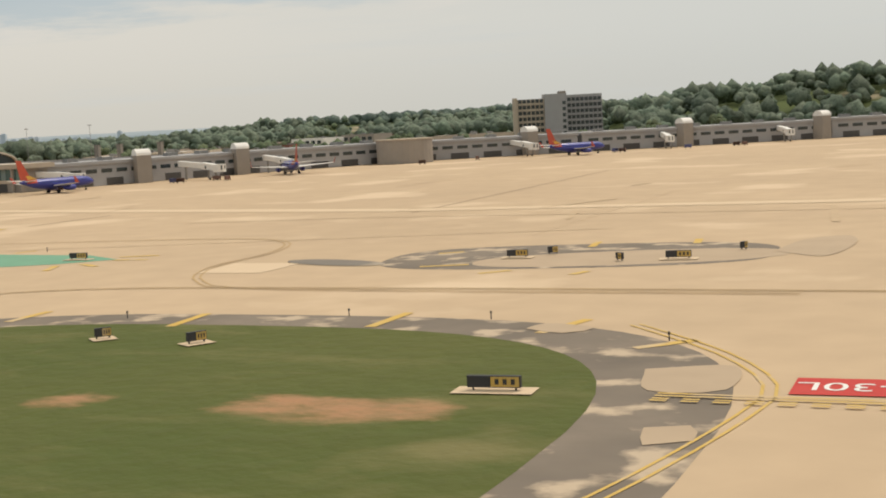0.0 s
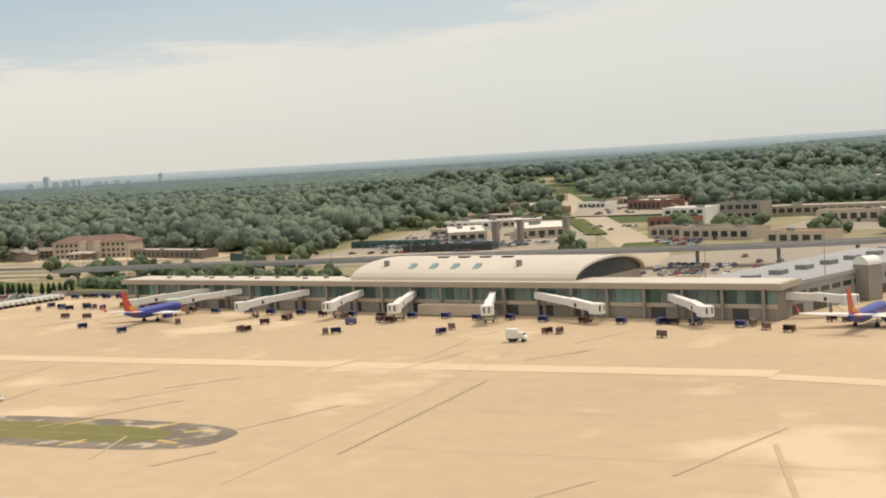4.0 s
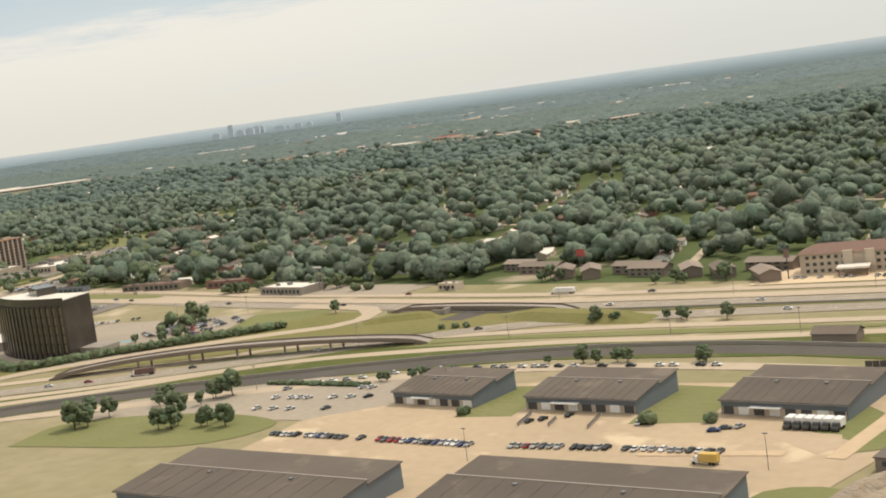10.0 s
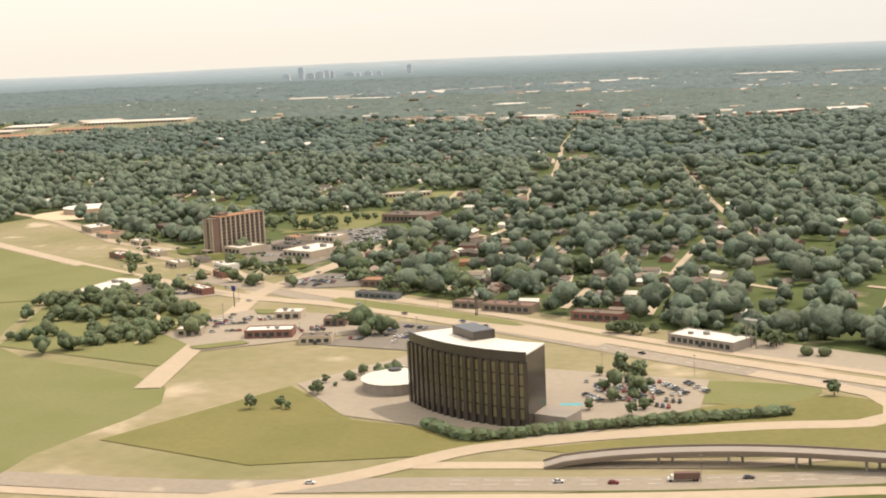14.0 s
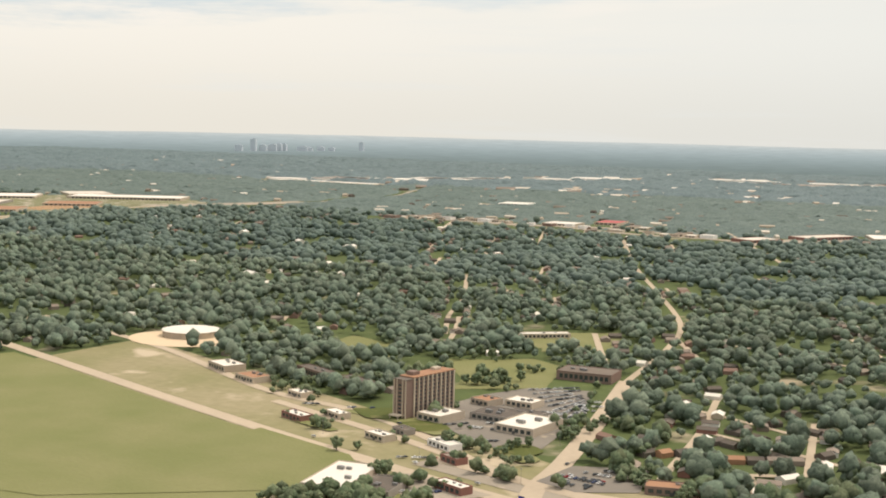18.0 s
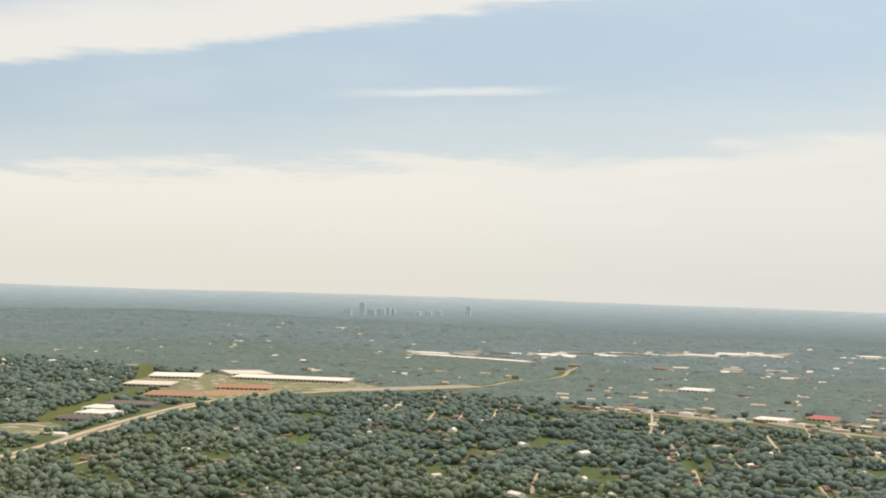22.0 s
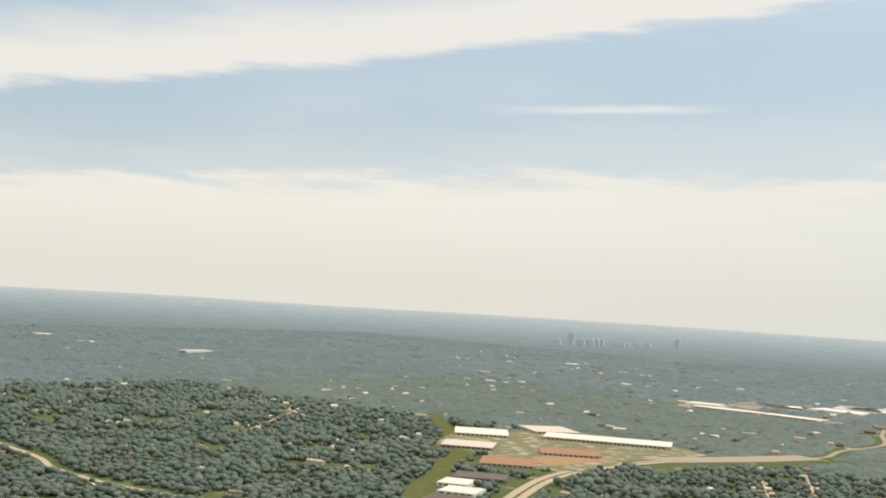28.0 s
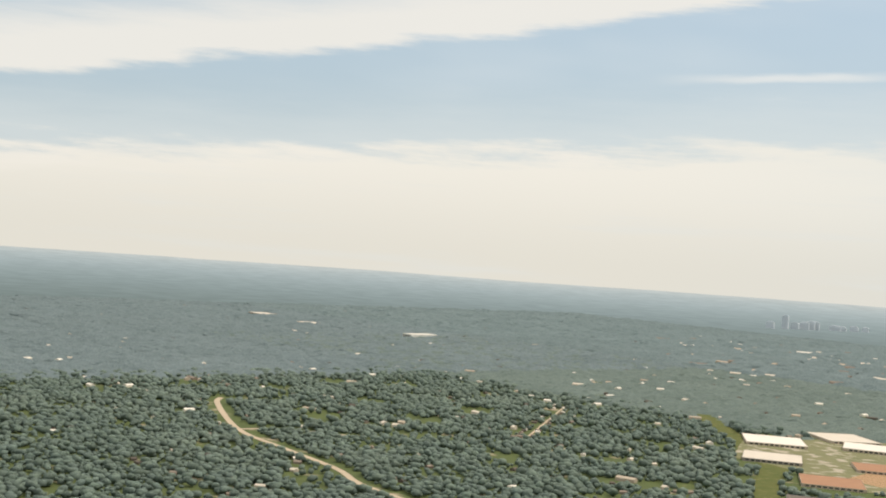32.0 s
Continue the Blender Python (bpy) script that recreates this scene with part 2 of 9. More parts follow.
M_ROOFB = material("brown_shingle", (0.21, 0.17, 0.135), (0.26, 0.21, 0.165), 0.9, big=0.1, fine=0.9, mix=0.4, vary=0.3)
M_ROOFO = material("orange_roof", (0.36, 0.20, 0.115), (0.31, 0.17, 0.10), 0.8, big=0.1, fine=0.8, mix=0.3)
M_ROOFT = material("red_brown_tile_roof", (0.235, 0.148, 0.112), (0.20, 0.13, 0.10), 0.85, big=0.1, fine=0.9, mix=0.4)
M_ROOFR = material("red_roof", (0.42, 0.075, 0.06), (0.36, 0.07, 0.055), 0.7, big=0.1, fine=0.8, mix=0.3)
M_BLUEW = material("blue_grey_siding", (0.13, 0.15, 0.165), (0.15, 0.17, 0.18), 0.7, big=0.1, fine=0.8, mix=0.3)
M_WALL = material("beige_wall", (0.50, 0.42, 0.32), (0.45, 0.37, 0.285), 0.85, big=0.1, fine=0.7, mix=0.3, vary=0.12)
M_CONW = material("concrete_wall", (0.33, 0.29, 0.245), (0.29, 0.255, 0.215), 0.85, big=0.1, fine=0.6, mix=0.35)
M_BRICK = material("brown_brick", (0.20, 0.135, 0.11), (0.235, 0.165, 0.13), 0.9, big=0.15, fine=1.2, mix=0.3)
M_REDBR = material("red_brick", (0.27, 0.135, 0.105), (0.24, 0.12, 0.095), 0.9, big=0.15, fine=1.2, mix=0.3)
M_GLASS = material("dark_glass", (0.035, 0.045, 0.045), (0.05, 0.06, 0.06), 0.12, big=0.2, fine=0.6, mix=0.3)
M_GLASSG = material("green_glass", (0.07, 0.13, 0.115), (0.05, 0.10, 0.09), 0.15, big=0.2, fine=0.6, mix=0.3)
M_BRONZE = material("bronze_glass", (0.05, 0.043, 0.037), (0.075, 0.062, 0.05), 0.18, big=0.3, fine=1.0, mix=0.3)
# bronze glass in a gold tone: the sun on it is put into the colour
M_BRONZE_SUNLIT = material("sunlit_bronze_glass", (0.23, 0.19, 0.10), (0.19, 0.16, 0.09), 0.25, big=0.3, fine=1.0, mix=0.3)
M_METAL = material("grey_metal", (0.30, 0.29, 0.27), (0.25, 0.24, 0.225), 0.45, 0.6, big=0.3, fine=2.0)
M_DKMET = material("dark_metal", (0.07, 0.065, 0.06), (0.09, 0.085, 0.08), 0.55, 0.4)
M_TYRE = material("rubber", (0.022, 0.022, 0.022), (0.03, 0.03, 0.03), 0.9)
M_NAVY = material("blue_airliner_paint", (0.030, 0.038, 0.23), (0.035, 0.045, 0.26), 0.35)
M_TAILR = material("red_orange_tail_paint", (0.40, 0.05, 0.03), (0.45, 0.07, 0.03), 0.4)
M_TAILY = material("yellow_tail_paint", (0.62, 0.33, 0.03), (0.6, 0.36, 0.05), 0.4)
M_CART = material("blue_cart_paint", (0.055, 0.065, 0.16), (0.075, 0.08, 0.18), 0.6, vary=0.35)
M_BRCART = material("brown_cart_paint", (0.16, 0.085, 0.06), (0.12, 0.07, 0.055), 0.7, vary=0.35)
M_BARK = material("bark", (0.075, 0.055, 0.038), (0.055, 0.042, 0.03), 0.95, big=0.5, fine=3.0)


def leaves(name, sunny, shady, clump=3.2, vary=0.3, bump=0.9, glow=0.32, big=0.012):
    """Foliage: clumps of leaves with sunlit tips and shaded gaps painted in, some trees yellower or bluer, and leaves
    that let light through.
    """
    m = bpy.data.materials.new(name)
    m.use_nodes = True
    n, l = m.node_tree.nodes, m.node_tree.links
    b = n["Principled BSDF"]
    b.inputs["Roughness"].default_value, b.inputs["Specular IOR Level"].default_value = 0.75, 0.15
    geo = n.new("ShaderNodeNewGeometry")

    def tex(kind, scale, detail=4.0):
        t = n.new(kind)
        t.inputs["Scale"].default_value, t.inputs["Detail"].default_value, t.inputs["Roughness"].default_value = scale, detail, 0.68
        l.new(geo.outputs["Position"], t.inputs["Vector"])
        return t.outputs[0]

    def ramp(fac, lo, hi, a=0.0, c=1.0):
        x = n.new("ShaderNodeMapRange")
        l.new(fac, x.inputs[0])
        for k, v in enumerate((lo, hi, a, c)):
            x.inputs[k + 1].default_value = v
        return x.outputs[0]

    def mixed(fac, a, c):
        x = n.new("ShaderNodeMix")
        x.data_type = "RGBA"
        l.new(fac, x.inputs[0])
        for k, v in ((6, a), (7, c)):
            if isinstance(v, tuple):
                x.inputs[k].default_value = (*v, 1)
            else:
                l.new(v, x.inputs[k])
        return x.outputs[2]

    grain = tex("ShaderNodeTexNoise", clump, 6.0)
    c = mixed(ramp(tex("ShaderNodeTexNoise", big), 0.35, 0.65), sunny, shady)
    # colour follows the bump: tips lightened as if sunlit, hollows darkened as shade
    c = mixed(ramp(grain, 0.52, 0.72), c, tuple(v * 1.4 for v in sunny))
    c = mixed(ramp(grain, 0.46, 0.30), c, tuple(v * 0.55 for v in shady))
    h = n.new("ShaderNodeHueSaturation")
    rnd = geo.outputs["Random Per Island"]
    l.new(ramp(rnd, 0, 1, 1 - vary, 1 + vary), h.inputs["Value"])
    turn = n.new("ShaderNodeMath")
    turn.operation = "FRACT"
    times = n.new("ShaderNodeMath")
    times.operation = "MULTIPLY"
    l.new(rnd, times.inputs[0])
    times.inputs[1].default_value = 7.31
    l.new(times.outputs[0], turn.inputs[0])
    l.new(ramp(turn.outputs[0], 0, 1, 0.475, 0.525), h.inputs["Hue"])
    l.new(c, h.inputs["Color"])
    l.new(h.outputs["Color"], b.inputs["Base Color"])
    bp = n.new("ShaderNodeBump")
    bp.inputs["Strength"].default_value, bp.inputs["Distance"].default_value = bump, 0.7 / clump
    l.new(grain, bp.inputs["Height"])
    l.new(bp.outputs[0], b.inputs["Normal"])
    tr = n.new("ShaderNodeBsdfTranslucent")
    l.new(h.outputs["Color"], tr.inputs["Color"])
    l.new(bp.outputs[0], tr.inputs["Normal"])
    mx = n.new("ShaderNodeMixShader")
    mx.inputs[0].default_value = glow
    l.new(b.outputs[0], mx.inputs[1])
    l.new(tr.outputs[0], mx.inputs[2])
    l.new(mx.outputs[0], n["Material Output"].inputs["Surface"])
    return m


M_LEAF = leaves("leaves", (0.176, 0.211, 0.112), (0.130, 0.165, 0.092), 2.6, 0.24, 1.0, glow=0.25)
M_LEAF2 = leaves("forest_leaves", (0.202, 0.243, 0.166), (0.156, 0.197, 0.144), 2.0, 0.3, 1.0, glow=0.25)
# haze put into the leaf colour: bluer and flatter with distance
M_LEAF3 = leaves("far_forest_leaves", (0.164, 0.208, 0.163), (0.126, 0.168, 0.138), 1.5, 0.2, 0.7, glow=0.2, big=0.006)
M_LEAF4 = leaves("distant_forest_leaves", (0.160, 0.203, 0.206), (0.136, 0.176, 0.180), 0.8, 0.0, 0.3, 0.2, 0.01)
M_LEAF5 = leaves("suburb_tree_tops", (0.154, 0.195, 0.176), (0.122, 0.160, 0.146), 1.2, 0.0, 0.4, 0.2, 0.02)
M_SHOULD = material("worn_shoulder_asphalt", (0.135, 0.115, 0.092), (0.25, 0.205, 0.155), 0.92, big=0.22, fine=1.8, mix=0.6, third=(0.46, 0.365, 0.255), spot=0.53)
M_BALLAST = material("dark_ballast", (0.085, 0.075, 0.065), (0.12, 0.105, 0.09), 0.92, big=0.1, fine=1.2, mix=0.4)
M_YARD = material("yard_concrete", (0.45, 0.345, 0.225), (0.39, 0.30, 0.20), 0.9, big=0.05, fine=0.6, mix=0.35, third=(0.53, 0.42, 0.28), spot=0.58)
M_TAUPE = material("taupe_brick", (0.205, 0.165, 0.13), (0.24, 0.19, 0.15), 0.9, big=0.15, fine=1.2, mix=0.3, vary=0.1)
M_PALEG = material("pale_grey_cladding", (0.37, 0.36, 0.35), (0.325, 0.316, 0.308), 0.8, big=0.1, fine=0.6, mix=0.3)
M_CREAM = material("cream_metal_roof", (0.60, 0.52, 0.415), (0.54, 0.47, 0.375), 0.6, big=0.06, fine=0.4, mix=0.25)
M_TEAL = material("teal_curtain_glass", (0.20, 0.26, 0.235), (0.15, 0.20, 0.18), 0.2, big=0.12, fine=0.5, mix=0.4)
M_PALETEAL = material("pale_teal_glass", (0.20, 0.31, 0.27), (0.16, 0.26, 0.23), 0.2, big=0.12, fine=0.5, mix=0.3)
M_CONIF = material("dark_conifer_leaves", (0.022, 0.040, 0.014), (0.016, 0.032, 0.012), 0.85, big=0.2, fine=1.5, mix=0.5)
M_POOL = material("pool_water", (0.06, 0.34, 0.36), (0.07, 0.38, 0.40), 0.1)
M_CARS = [material(n, c, tuple(v * 0.85 for v in c), 0.5) for n, c in (
    ("white_car_paint", (0.70, 0.68, 0.64)), ("black_car_paint", (0.02, 0.02, 0.022)), ("silver_car_paint", (0.38, 0.37, 0.35)),
    ("grey_car_paint", (0.10, 0.10, 0.10)), ("red_car_paint", (0.30, 0.02, 0.02)), ("blue_car_paint", (0.03, 0.05, 0.14)))]
CAR_WORDS = ["white", "black", "silver", "dark grey", "red", "dark blue"]

# ---- builders: shapes in true metres ----


def box(bm, x0, y0, z0, x1, y1, z1):
    v = [bm.verts.new(p) for p in ((x0, y0, z0), (x1, y0, z0), (x1, y1, z0), (x0, y1, z0), (x0, y0, z1), (x1, y0, z1), (x1, y1, z1), (x0, y1, z1))]
    for f in ((0, 3, 2, 1), (4, 5, 6, 7), (0, 1, 5, 4), (1, 2, 6, 5), (2, 3, 7, 6), (3, 0, 4, 7)):
        bm.faces.new([v[i] for i in f])
    return bm


def boxes(*rows):
    bm = bmesh.new()
    for r in rows:
        box(bm, *r)
    return bm


def prism(bm, outline, z0, z1):
    """A flat outline (counter-clockwise, x and y) raised from z0 to z1."""
    lo = [bm.verts.new((x, y, z0)) for x, y in outline]
    hi = [bm.verts.new((x, y, z1)) for x, y in outline]
    bm.faces.new(hi)
    bm.faces.new(lo[::-1])
    for i in range(len(lo)):
        j = (i + 1) % len(lo)
        bm.faces.new((lo[i], lo[j], hi[j], hi[i]))
    return bm


def tube(bm, a, b, r0, r1, n=8):
    a, b = Vector(a), Vector(b)
    q = (b - a).to_track_quat("Z", "Y")
    ring = [[bm.verts.new(p + q @ Vector((r * math.cos(6.2832 * i / n), r * math.sin(6.2832 * i / n), 0))) for i in range(n)] for p, r in ((a, r0), (b, r1))]
    for i in range(n):
        j = (i + 1) % n
        bm.faces.new((ring[0][i], ring[0][j], ring[1][j], ring[1][i]))
    bm.faces.new(ring[1])
    bm.faces.new(ring[0][::-1])
    return bm


def loft(bm, rings, cap=True):
    rows = [[bm.verts.new(p) for p in ring] for ring in rings]
    n = len(rows[0])
    for a, b in zip(rows, rows[1:]):
        for i in range(n):
            j = (i + 1) % n
            bm.faces.new((a[i], a[j], b[j], b[i]))
    if cap:
        bm.faces.new(rows[0][::-1])
        bm.faces.new(rows[-1])
    return bm


def mesh_of(name, bm, mat, smooth=False):
    bmesh.ops.scale(bm, vec=(K, K, K), verts=bm.verts)
    bmesh.ops.recalc_face_normals(bm, faces=bm.faces)
    me = bpy.data.meshes.new(name)
    bm.to_mesh(me)
    bm.free()
    me.materials.append(mat)
    if smooth:
        for p in me.polygons:
            p.use_smooth = True
    return me


def part(name, bm, mat, parent, label="", smooth=False, at=(0, 0, 0)):
    ob = new(name, mesh_of(name, bm, mat, smooth))
    ob.parent = parent
    ob.location = Vector(at) * K
    return tagged(ob, label)


def again(ob, at, rz=0.0):
    """Another part on the same mesh under the same parent."""
    o = new(ob.name.split(".")[0], ob.data)
    o.parent = ob.parent
    o.location, o.rotation_euler = Vector(at) * K, (0, 0, radians(rz))
    return o


def thing(name, at, rz, label, category, group="", kind=""):
    ob = new(name)
    ob.empty_display_size = 0.5
    ob.matrix_basis = spot(*at, rz)
    return tagged(ob, label, category, group, kind)


def spot(x, y, z=0.0, rz=0.0):
    return pose(x * K, y * K, z * K, 0, 0, rz)


def structure(name, bm, mat, label, category, kind="structure"):
    return tagged(new(name, mesh_of(name, bm, mat)), label, category, "", kind)


# ---- where trees may not grow: a plan of 6 m cells ----
CELL, GX0, GY0 = 6.0, -9000.0, -200.0
OPEN = np.zeros((1800, 1900), bool)          # rows run with y
CX = GX0 + (np.arange(1900) + 0.5) * CELL
CY = GY0 + (np.arange(1800) + 0.5) * CELL


def keep_clear(points, width):
    """Marks a strip of that width along a line, or with width 0 the inside of an outline."""
    p = np.array(points, float)
    pad = width / 2 + CELL
    i0, i1 = np.searchsorted(CX, [p[:, 0].min() - pad, p[:, 0].max() + pad])
    j0, j1 = np.searchsorted(CY, [p[:, 1].min() - pad, p[:, 1].max() + pad])
    if i1 <= i0 or j1 <= j0:
        return
    x, y = np.meshgrid(CX[i0:i1], CY[j0:j1])
    hit = np.zeros(x.shape, bool)
    if width:
        for a, b in zip(p, p[1:]):
            d = b - a
            s = np.clip(((x - a[0]) * d[0] + (y - a[1]) * d[1]) / max(d @ d, 1e-9), 0, 1)
            hit |= np.hypot(x - a[0] - s * d[0], y - a[1] - s * d[1]) < width / 2
    else:
        for a, b in zip(p, np.roll(p, -1, 0)):
            cross = (a[1] > y) != (b[1] > y)
            with np.errstate(divide="ignore", invalid="ignore"):
                hit ^= cross & (x < (b[0] - a[0]) * (y - a[1]) / (b[1] - a[1]) + a[0])
    OPEN[j0:j1, i0:i1] |= hit


def smooth_line(points, step=12.0):
    """A rounded line through a few points (Catmull-Rom)."""
    p = [Vector((*q, 0)[:3]) if len(q) < 3 else Vector(q) for q in points]
    p = [2 * p[0] - p[1], *p, 2 * p[-1] - p[-2]]
    res = []
    for a, b, c, d in zip(p, p[1:], p[2:], p[3:]):
        n = max(1, int((c - b).length / step))
        for i in range(n):
            t = i / n
            res.append(0.5 * (2 * b + (c - a) * t + (2 * a - 5 * b + 4 * c - d) * t * t + (3 * b - a - 3 * c + d) * t ** 3))
    return [*res, p[-2]]


def ribbon(bm, line, width, z, thick=0.0, shift=0.0):
    """A band along a line; shift moves it sideways. With thick it is a solid slab."""
    rows = []
    for i, q in enumerate(line):
        d = (line[min(i + 1, len(line) - 1)] - line[max(i - 1, 0)])
        d.z = 0
        d.normalize()
        s = Vector((-d.y, d.x, 0))
        l, r = q + s * (shift + width / 2), q + s * (shift - width / 2)
        up = Vector((0, 0, z))
        rows.append([bm.verts.new(l + up), bm.verts.new(r + up)] + ([bm.verts.new(r + up - Vector((0, 0, thick))), bm.verts.new(l + up - Vector((0, 0, thick)))] if thick else []))
    n = len(rows[0])
    for a, b in zip(rows, rows[1:]):
        for i in range(n if thick else 1):
            j = (i + 1) % n
            bm.faces.new((a[i], a[j], b[j], b[i]))
    if thick:
        bm.faces.new(rows[0])
        bm.faces.new(rows[-1][::-1])
    return bm


LAYER = [0.01]
PAINT = [0]


def lift():
    """Every sheet laid on the ground lies a little above the one before."""
    LAYER[0] += 0.005
    return LAYER[0]


def paint():
    """The height of painted lines: a few thin coats over the sheets below."""
    PAINT[0] += 1
    return LAYER[0] + 0.006 + 0.004 * (PAINT[0] % 4)


def road(name, points, width, mat, label, category="road", clear=10.0, z=None):
    line = smooth_line(points)
    keep_clear([(q.x, q.y) for q in line], width + clear)
    return structure(name, ribbon(bmesh.new(), line, width, lift() if z is None else z), mat, label, category)


def field(name, outline, mat, label, category, clear=True, z=None):
    if clear:
        keep_clear(outline, 0)
    bm = bmesh.new()
    h = lift() if z is None else z
    v = [bm.verts.new((x, y, h)) for x, y in outline]
    for t in geometry.tessellate_polygon([[Vector((x, y, 0)) for x, y in outline]]):
        bm.faces.new([v[i] for i in t])
    return structure(name, bm, mat, label, category)


def round_outline(points, step=6.0):
    line = smooth_line([*points, points[0]], step)
    return [(q.x, q.y) for q in line[:-1]]

# ---- ground, distance ----
CENTRE = (-1240.0, 0.0)


def ground_sheet():
    bm = bmesh.new()
    n, rows = 96, []
    for r in (0.0, 2500.0, 6000.0, 10000.0, 14000.0):
        rows.append([bm.verts.new((CENTRE[0] + r * math.sin(6.28319 * i / n), CENTRE[1] + r * math.cos(6.28319 * i / n), 0.0)) for i in range(n)] if r else [bm.verts.new((*CENTRE, 0))])
    for i in range(n):
        bm.faces.new((rows[0][0], rows[1][(i + 1) % n], rows[1][i]))
        for a, b in zip(rows[1:], rows[2:]):
            bm.faces.new((a[i], a[(i + 1) % n], b[(i + 1) % n], b[i]))
    return structure("ground", bm, M_FLOOR, "dark green wooded plain reaching the horizon", "ground")


ground_sheet()


def far_hills():
    """The plain beyond the woods and the hills behind it, paler ring by ring: summer haze painted as a glow."""
    n = 360
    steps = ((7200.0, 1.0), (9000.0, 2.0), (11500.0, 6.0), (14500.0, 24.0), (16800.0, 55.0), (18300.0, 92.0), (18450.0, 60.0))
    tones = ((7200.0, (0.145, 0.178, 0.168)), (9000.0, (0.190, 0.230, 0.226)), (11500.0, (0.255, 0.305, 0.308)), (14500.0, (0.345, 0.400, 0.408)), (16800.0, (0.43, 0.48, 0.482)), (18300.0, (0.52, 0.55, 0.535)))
    m = bpy.data.materials.new("hazy_distance")
    m.use_nodes = True
    nodes, links = m.node_tree.nodes, m.node_tree.links
    b = nodes["Principled BSDF"]
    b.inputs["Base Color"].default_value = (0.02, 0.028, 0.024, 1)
    b.inputs["Roughness"].default_value, b.inputs["Specular IOR Level"].default_value = 1.0, 0.0
    g = nodes.new("ShaderNodeNewGeometry")
    t = nodes.new("ShaderNodeTexNoise")
    t.inputs["Scale"].default_value, t.inputs["Detail"].default_value = 0.02, 8.0
    links.new(g.outputs["Position"], t.inputs["Vector"])
    k = nodes.new("ShaderNodeMapRange")
    links.new(t.outputs["Fac"], k.inputs[0])
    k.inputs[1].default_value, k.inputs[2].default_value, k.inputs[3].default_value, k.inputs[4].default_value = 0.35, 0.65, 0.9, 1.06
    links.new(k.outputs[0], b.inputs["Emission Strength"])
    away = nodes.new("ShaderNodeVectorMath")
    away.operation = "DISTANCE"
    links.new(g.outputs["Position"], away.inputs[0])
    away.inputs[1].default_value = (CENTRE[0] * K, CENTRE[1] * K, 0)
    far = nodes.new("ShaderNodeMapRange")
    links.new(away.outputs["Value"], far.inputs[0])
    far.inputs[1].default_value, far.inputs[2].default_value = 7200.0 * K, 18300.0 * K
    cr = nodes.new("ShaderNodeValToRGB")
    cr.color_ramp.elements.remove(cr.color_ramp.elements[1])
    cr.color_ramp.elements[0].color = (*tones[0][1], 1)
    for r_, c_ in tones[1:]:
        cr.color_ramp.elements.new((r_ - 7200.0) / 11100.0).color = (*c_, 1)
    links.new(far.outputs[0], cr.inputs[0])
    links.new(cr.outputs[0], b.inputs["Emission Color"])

    def ring(r, z):
        return [(CENTRE[0] + r * math.sin(6.28319 * i / n), CENTRE[1] + r * math.cos(6.28319 * i / n),
                 z + (16 * noise.noise((i * 0.13, r * 0.001, 0)) + 7 * noise.noise((i * 0.7, 3, 0)) if z > 50 else 0)) for i in range(n)]

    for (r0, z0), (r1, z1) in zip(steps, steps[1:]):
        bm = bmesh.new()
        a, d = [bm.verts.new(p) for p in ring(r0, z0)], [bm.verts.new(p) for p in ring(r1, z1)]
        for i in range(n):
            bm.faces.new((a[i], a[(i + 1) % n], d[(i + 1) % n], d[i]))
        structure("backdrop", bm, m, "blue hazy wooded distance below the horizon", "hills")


far_hills()
keep_clear([(900, -190), (900, 950), (-250, 900), (-420, 980), (-600, 980), (-720, 900), (-660, 690), (-760, 668), (-884, 700), (-1064, 730), (-1236, 750),
            (-1479, 800), (-1600, 830), (-1750, 900), (-1830, 930), (-1950, 960), (-2040, 1000), (-1860, 860), (-1760, 700), (-1640, 540), (-1460, 520), (-1420, 420), (-1300, 300), (-1150, -190)], 0)

# ---- airfield ----
field("airfield_grass", round_outline([(1500, 500), (1400, -600), (400, -1150), (-900, -1250), (-2300, -1100), (-3100, -400), (-2700, 500), (-1500, 620), (0, 650)], 60), M_GRASS, "wide mown grass of the airfield", "grass")
field("verge", [(760, -190), (760, 930), (-250, 890), (-720, 890), (-760, 668), (-1236, 745), (-1500, 800), (-1830, 930), (-2200, 1080), (-2200, -190)],
      M_VERGE, "worn pale ground between roads and yards", "ground")
field("apron", [(700, -150), (700, 760), (-120, 700), (-345, 480), (-600, 470), (-690, 478), (-668, 395), (-690, 300), (-1000, 250), (-1000, -150)],
      M_CONC, "wide tan concrete apron and taxiways with faint joints", "apron")


field("west_grass", round_outline([(-2750, -500), (-1900, -650), (-1150, -420), (-1160, -60), (-1300, 300), (-1420, 380), (-1440, 500), (-1500, 540), (-1640, 560), (-1760, 700), (-1900, 800), (-2140, 890), (-2420, 700), (-2700, 300)], 30),
      M_LAWN, "rough open grass west of the motorway", "grass", clear=False)


def ellipse(cx, cy, a, b, n=40, turn=0.0, squash=2.0):
    res = []
    for i in range(n):
        t = 6.28319 * i / n
        c, s = math.cos(t), math.sin(t)
        x, y = a * math.copysign(abs(c) ** (2 / squash), c), b * math.copysign(abs(s) ** (2 / squash), s)
        res.append((cx + x * math.cos(turn) - y * math.sin(turn), cy + x * math.sin(turn) + y * math.cos(turn)))
    return res


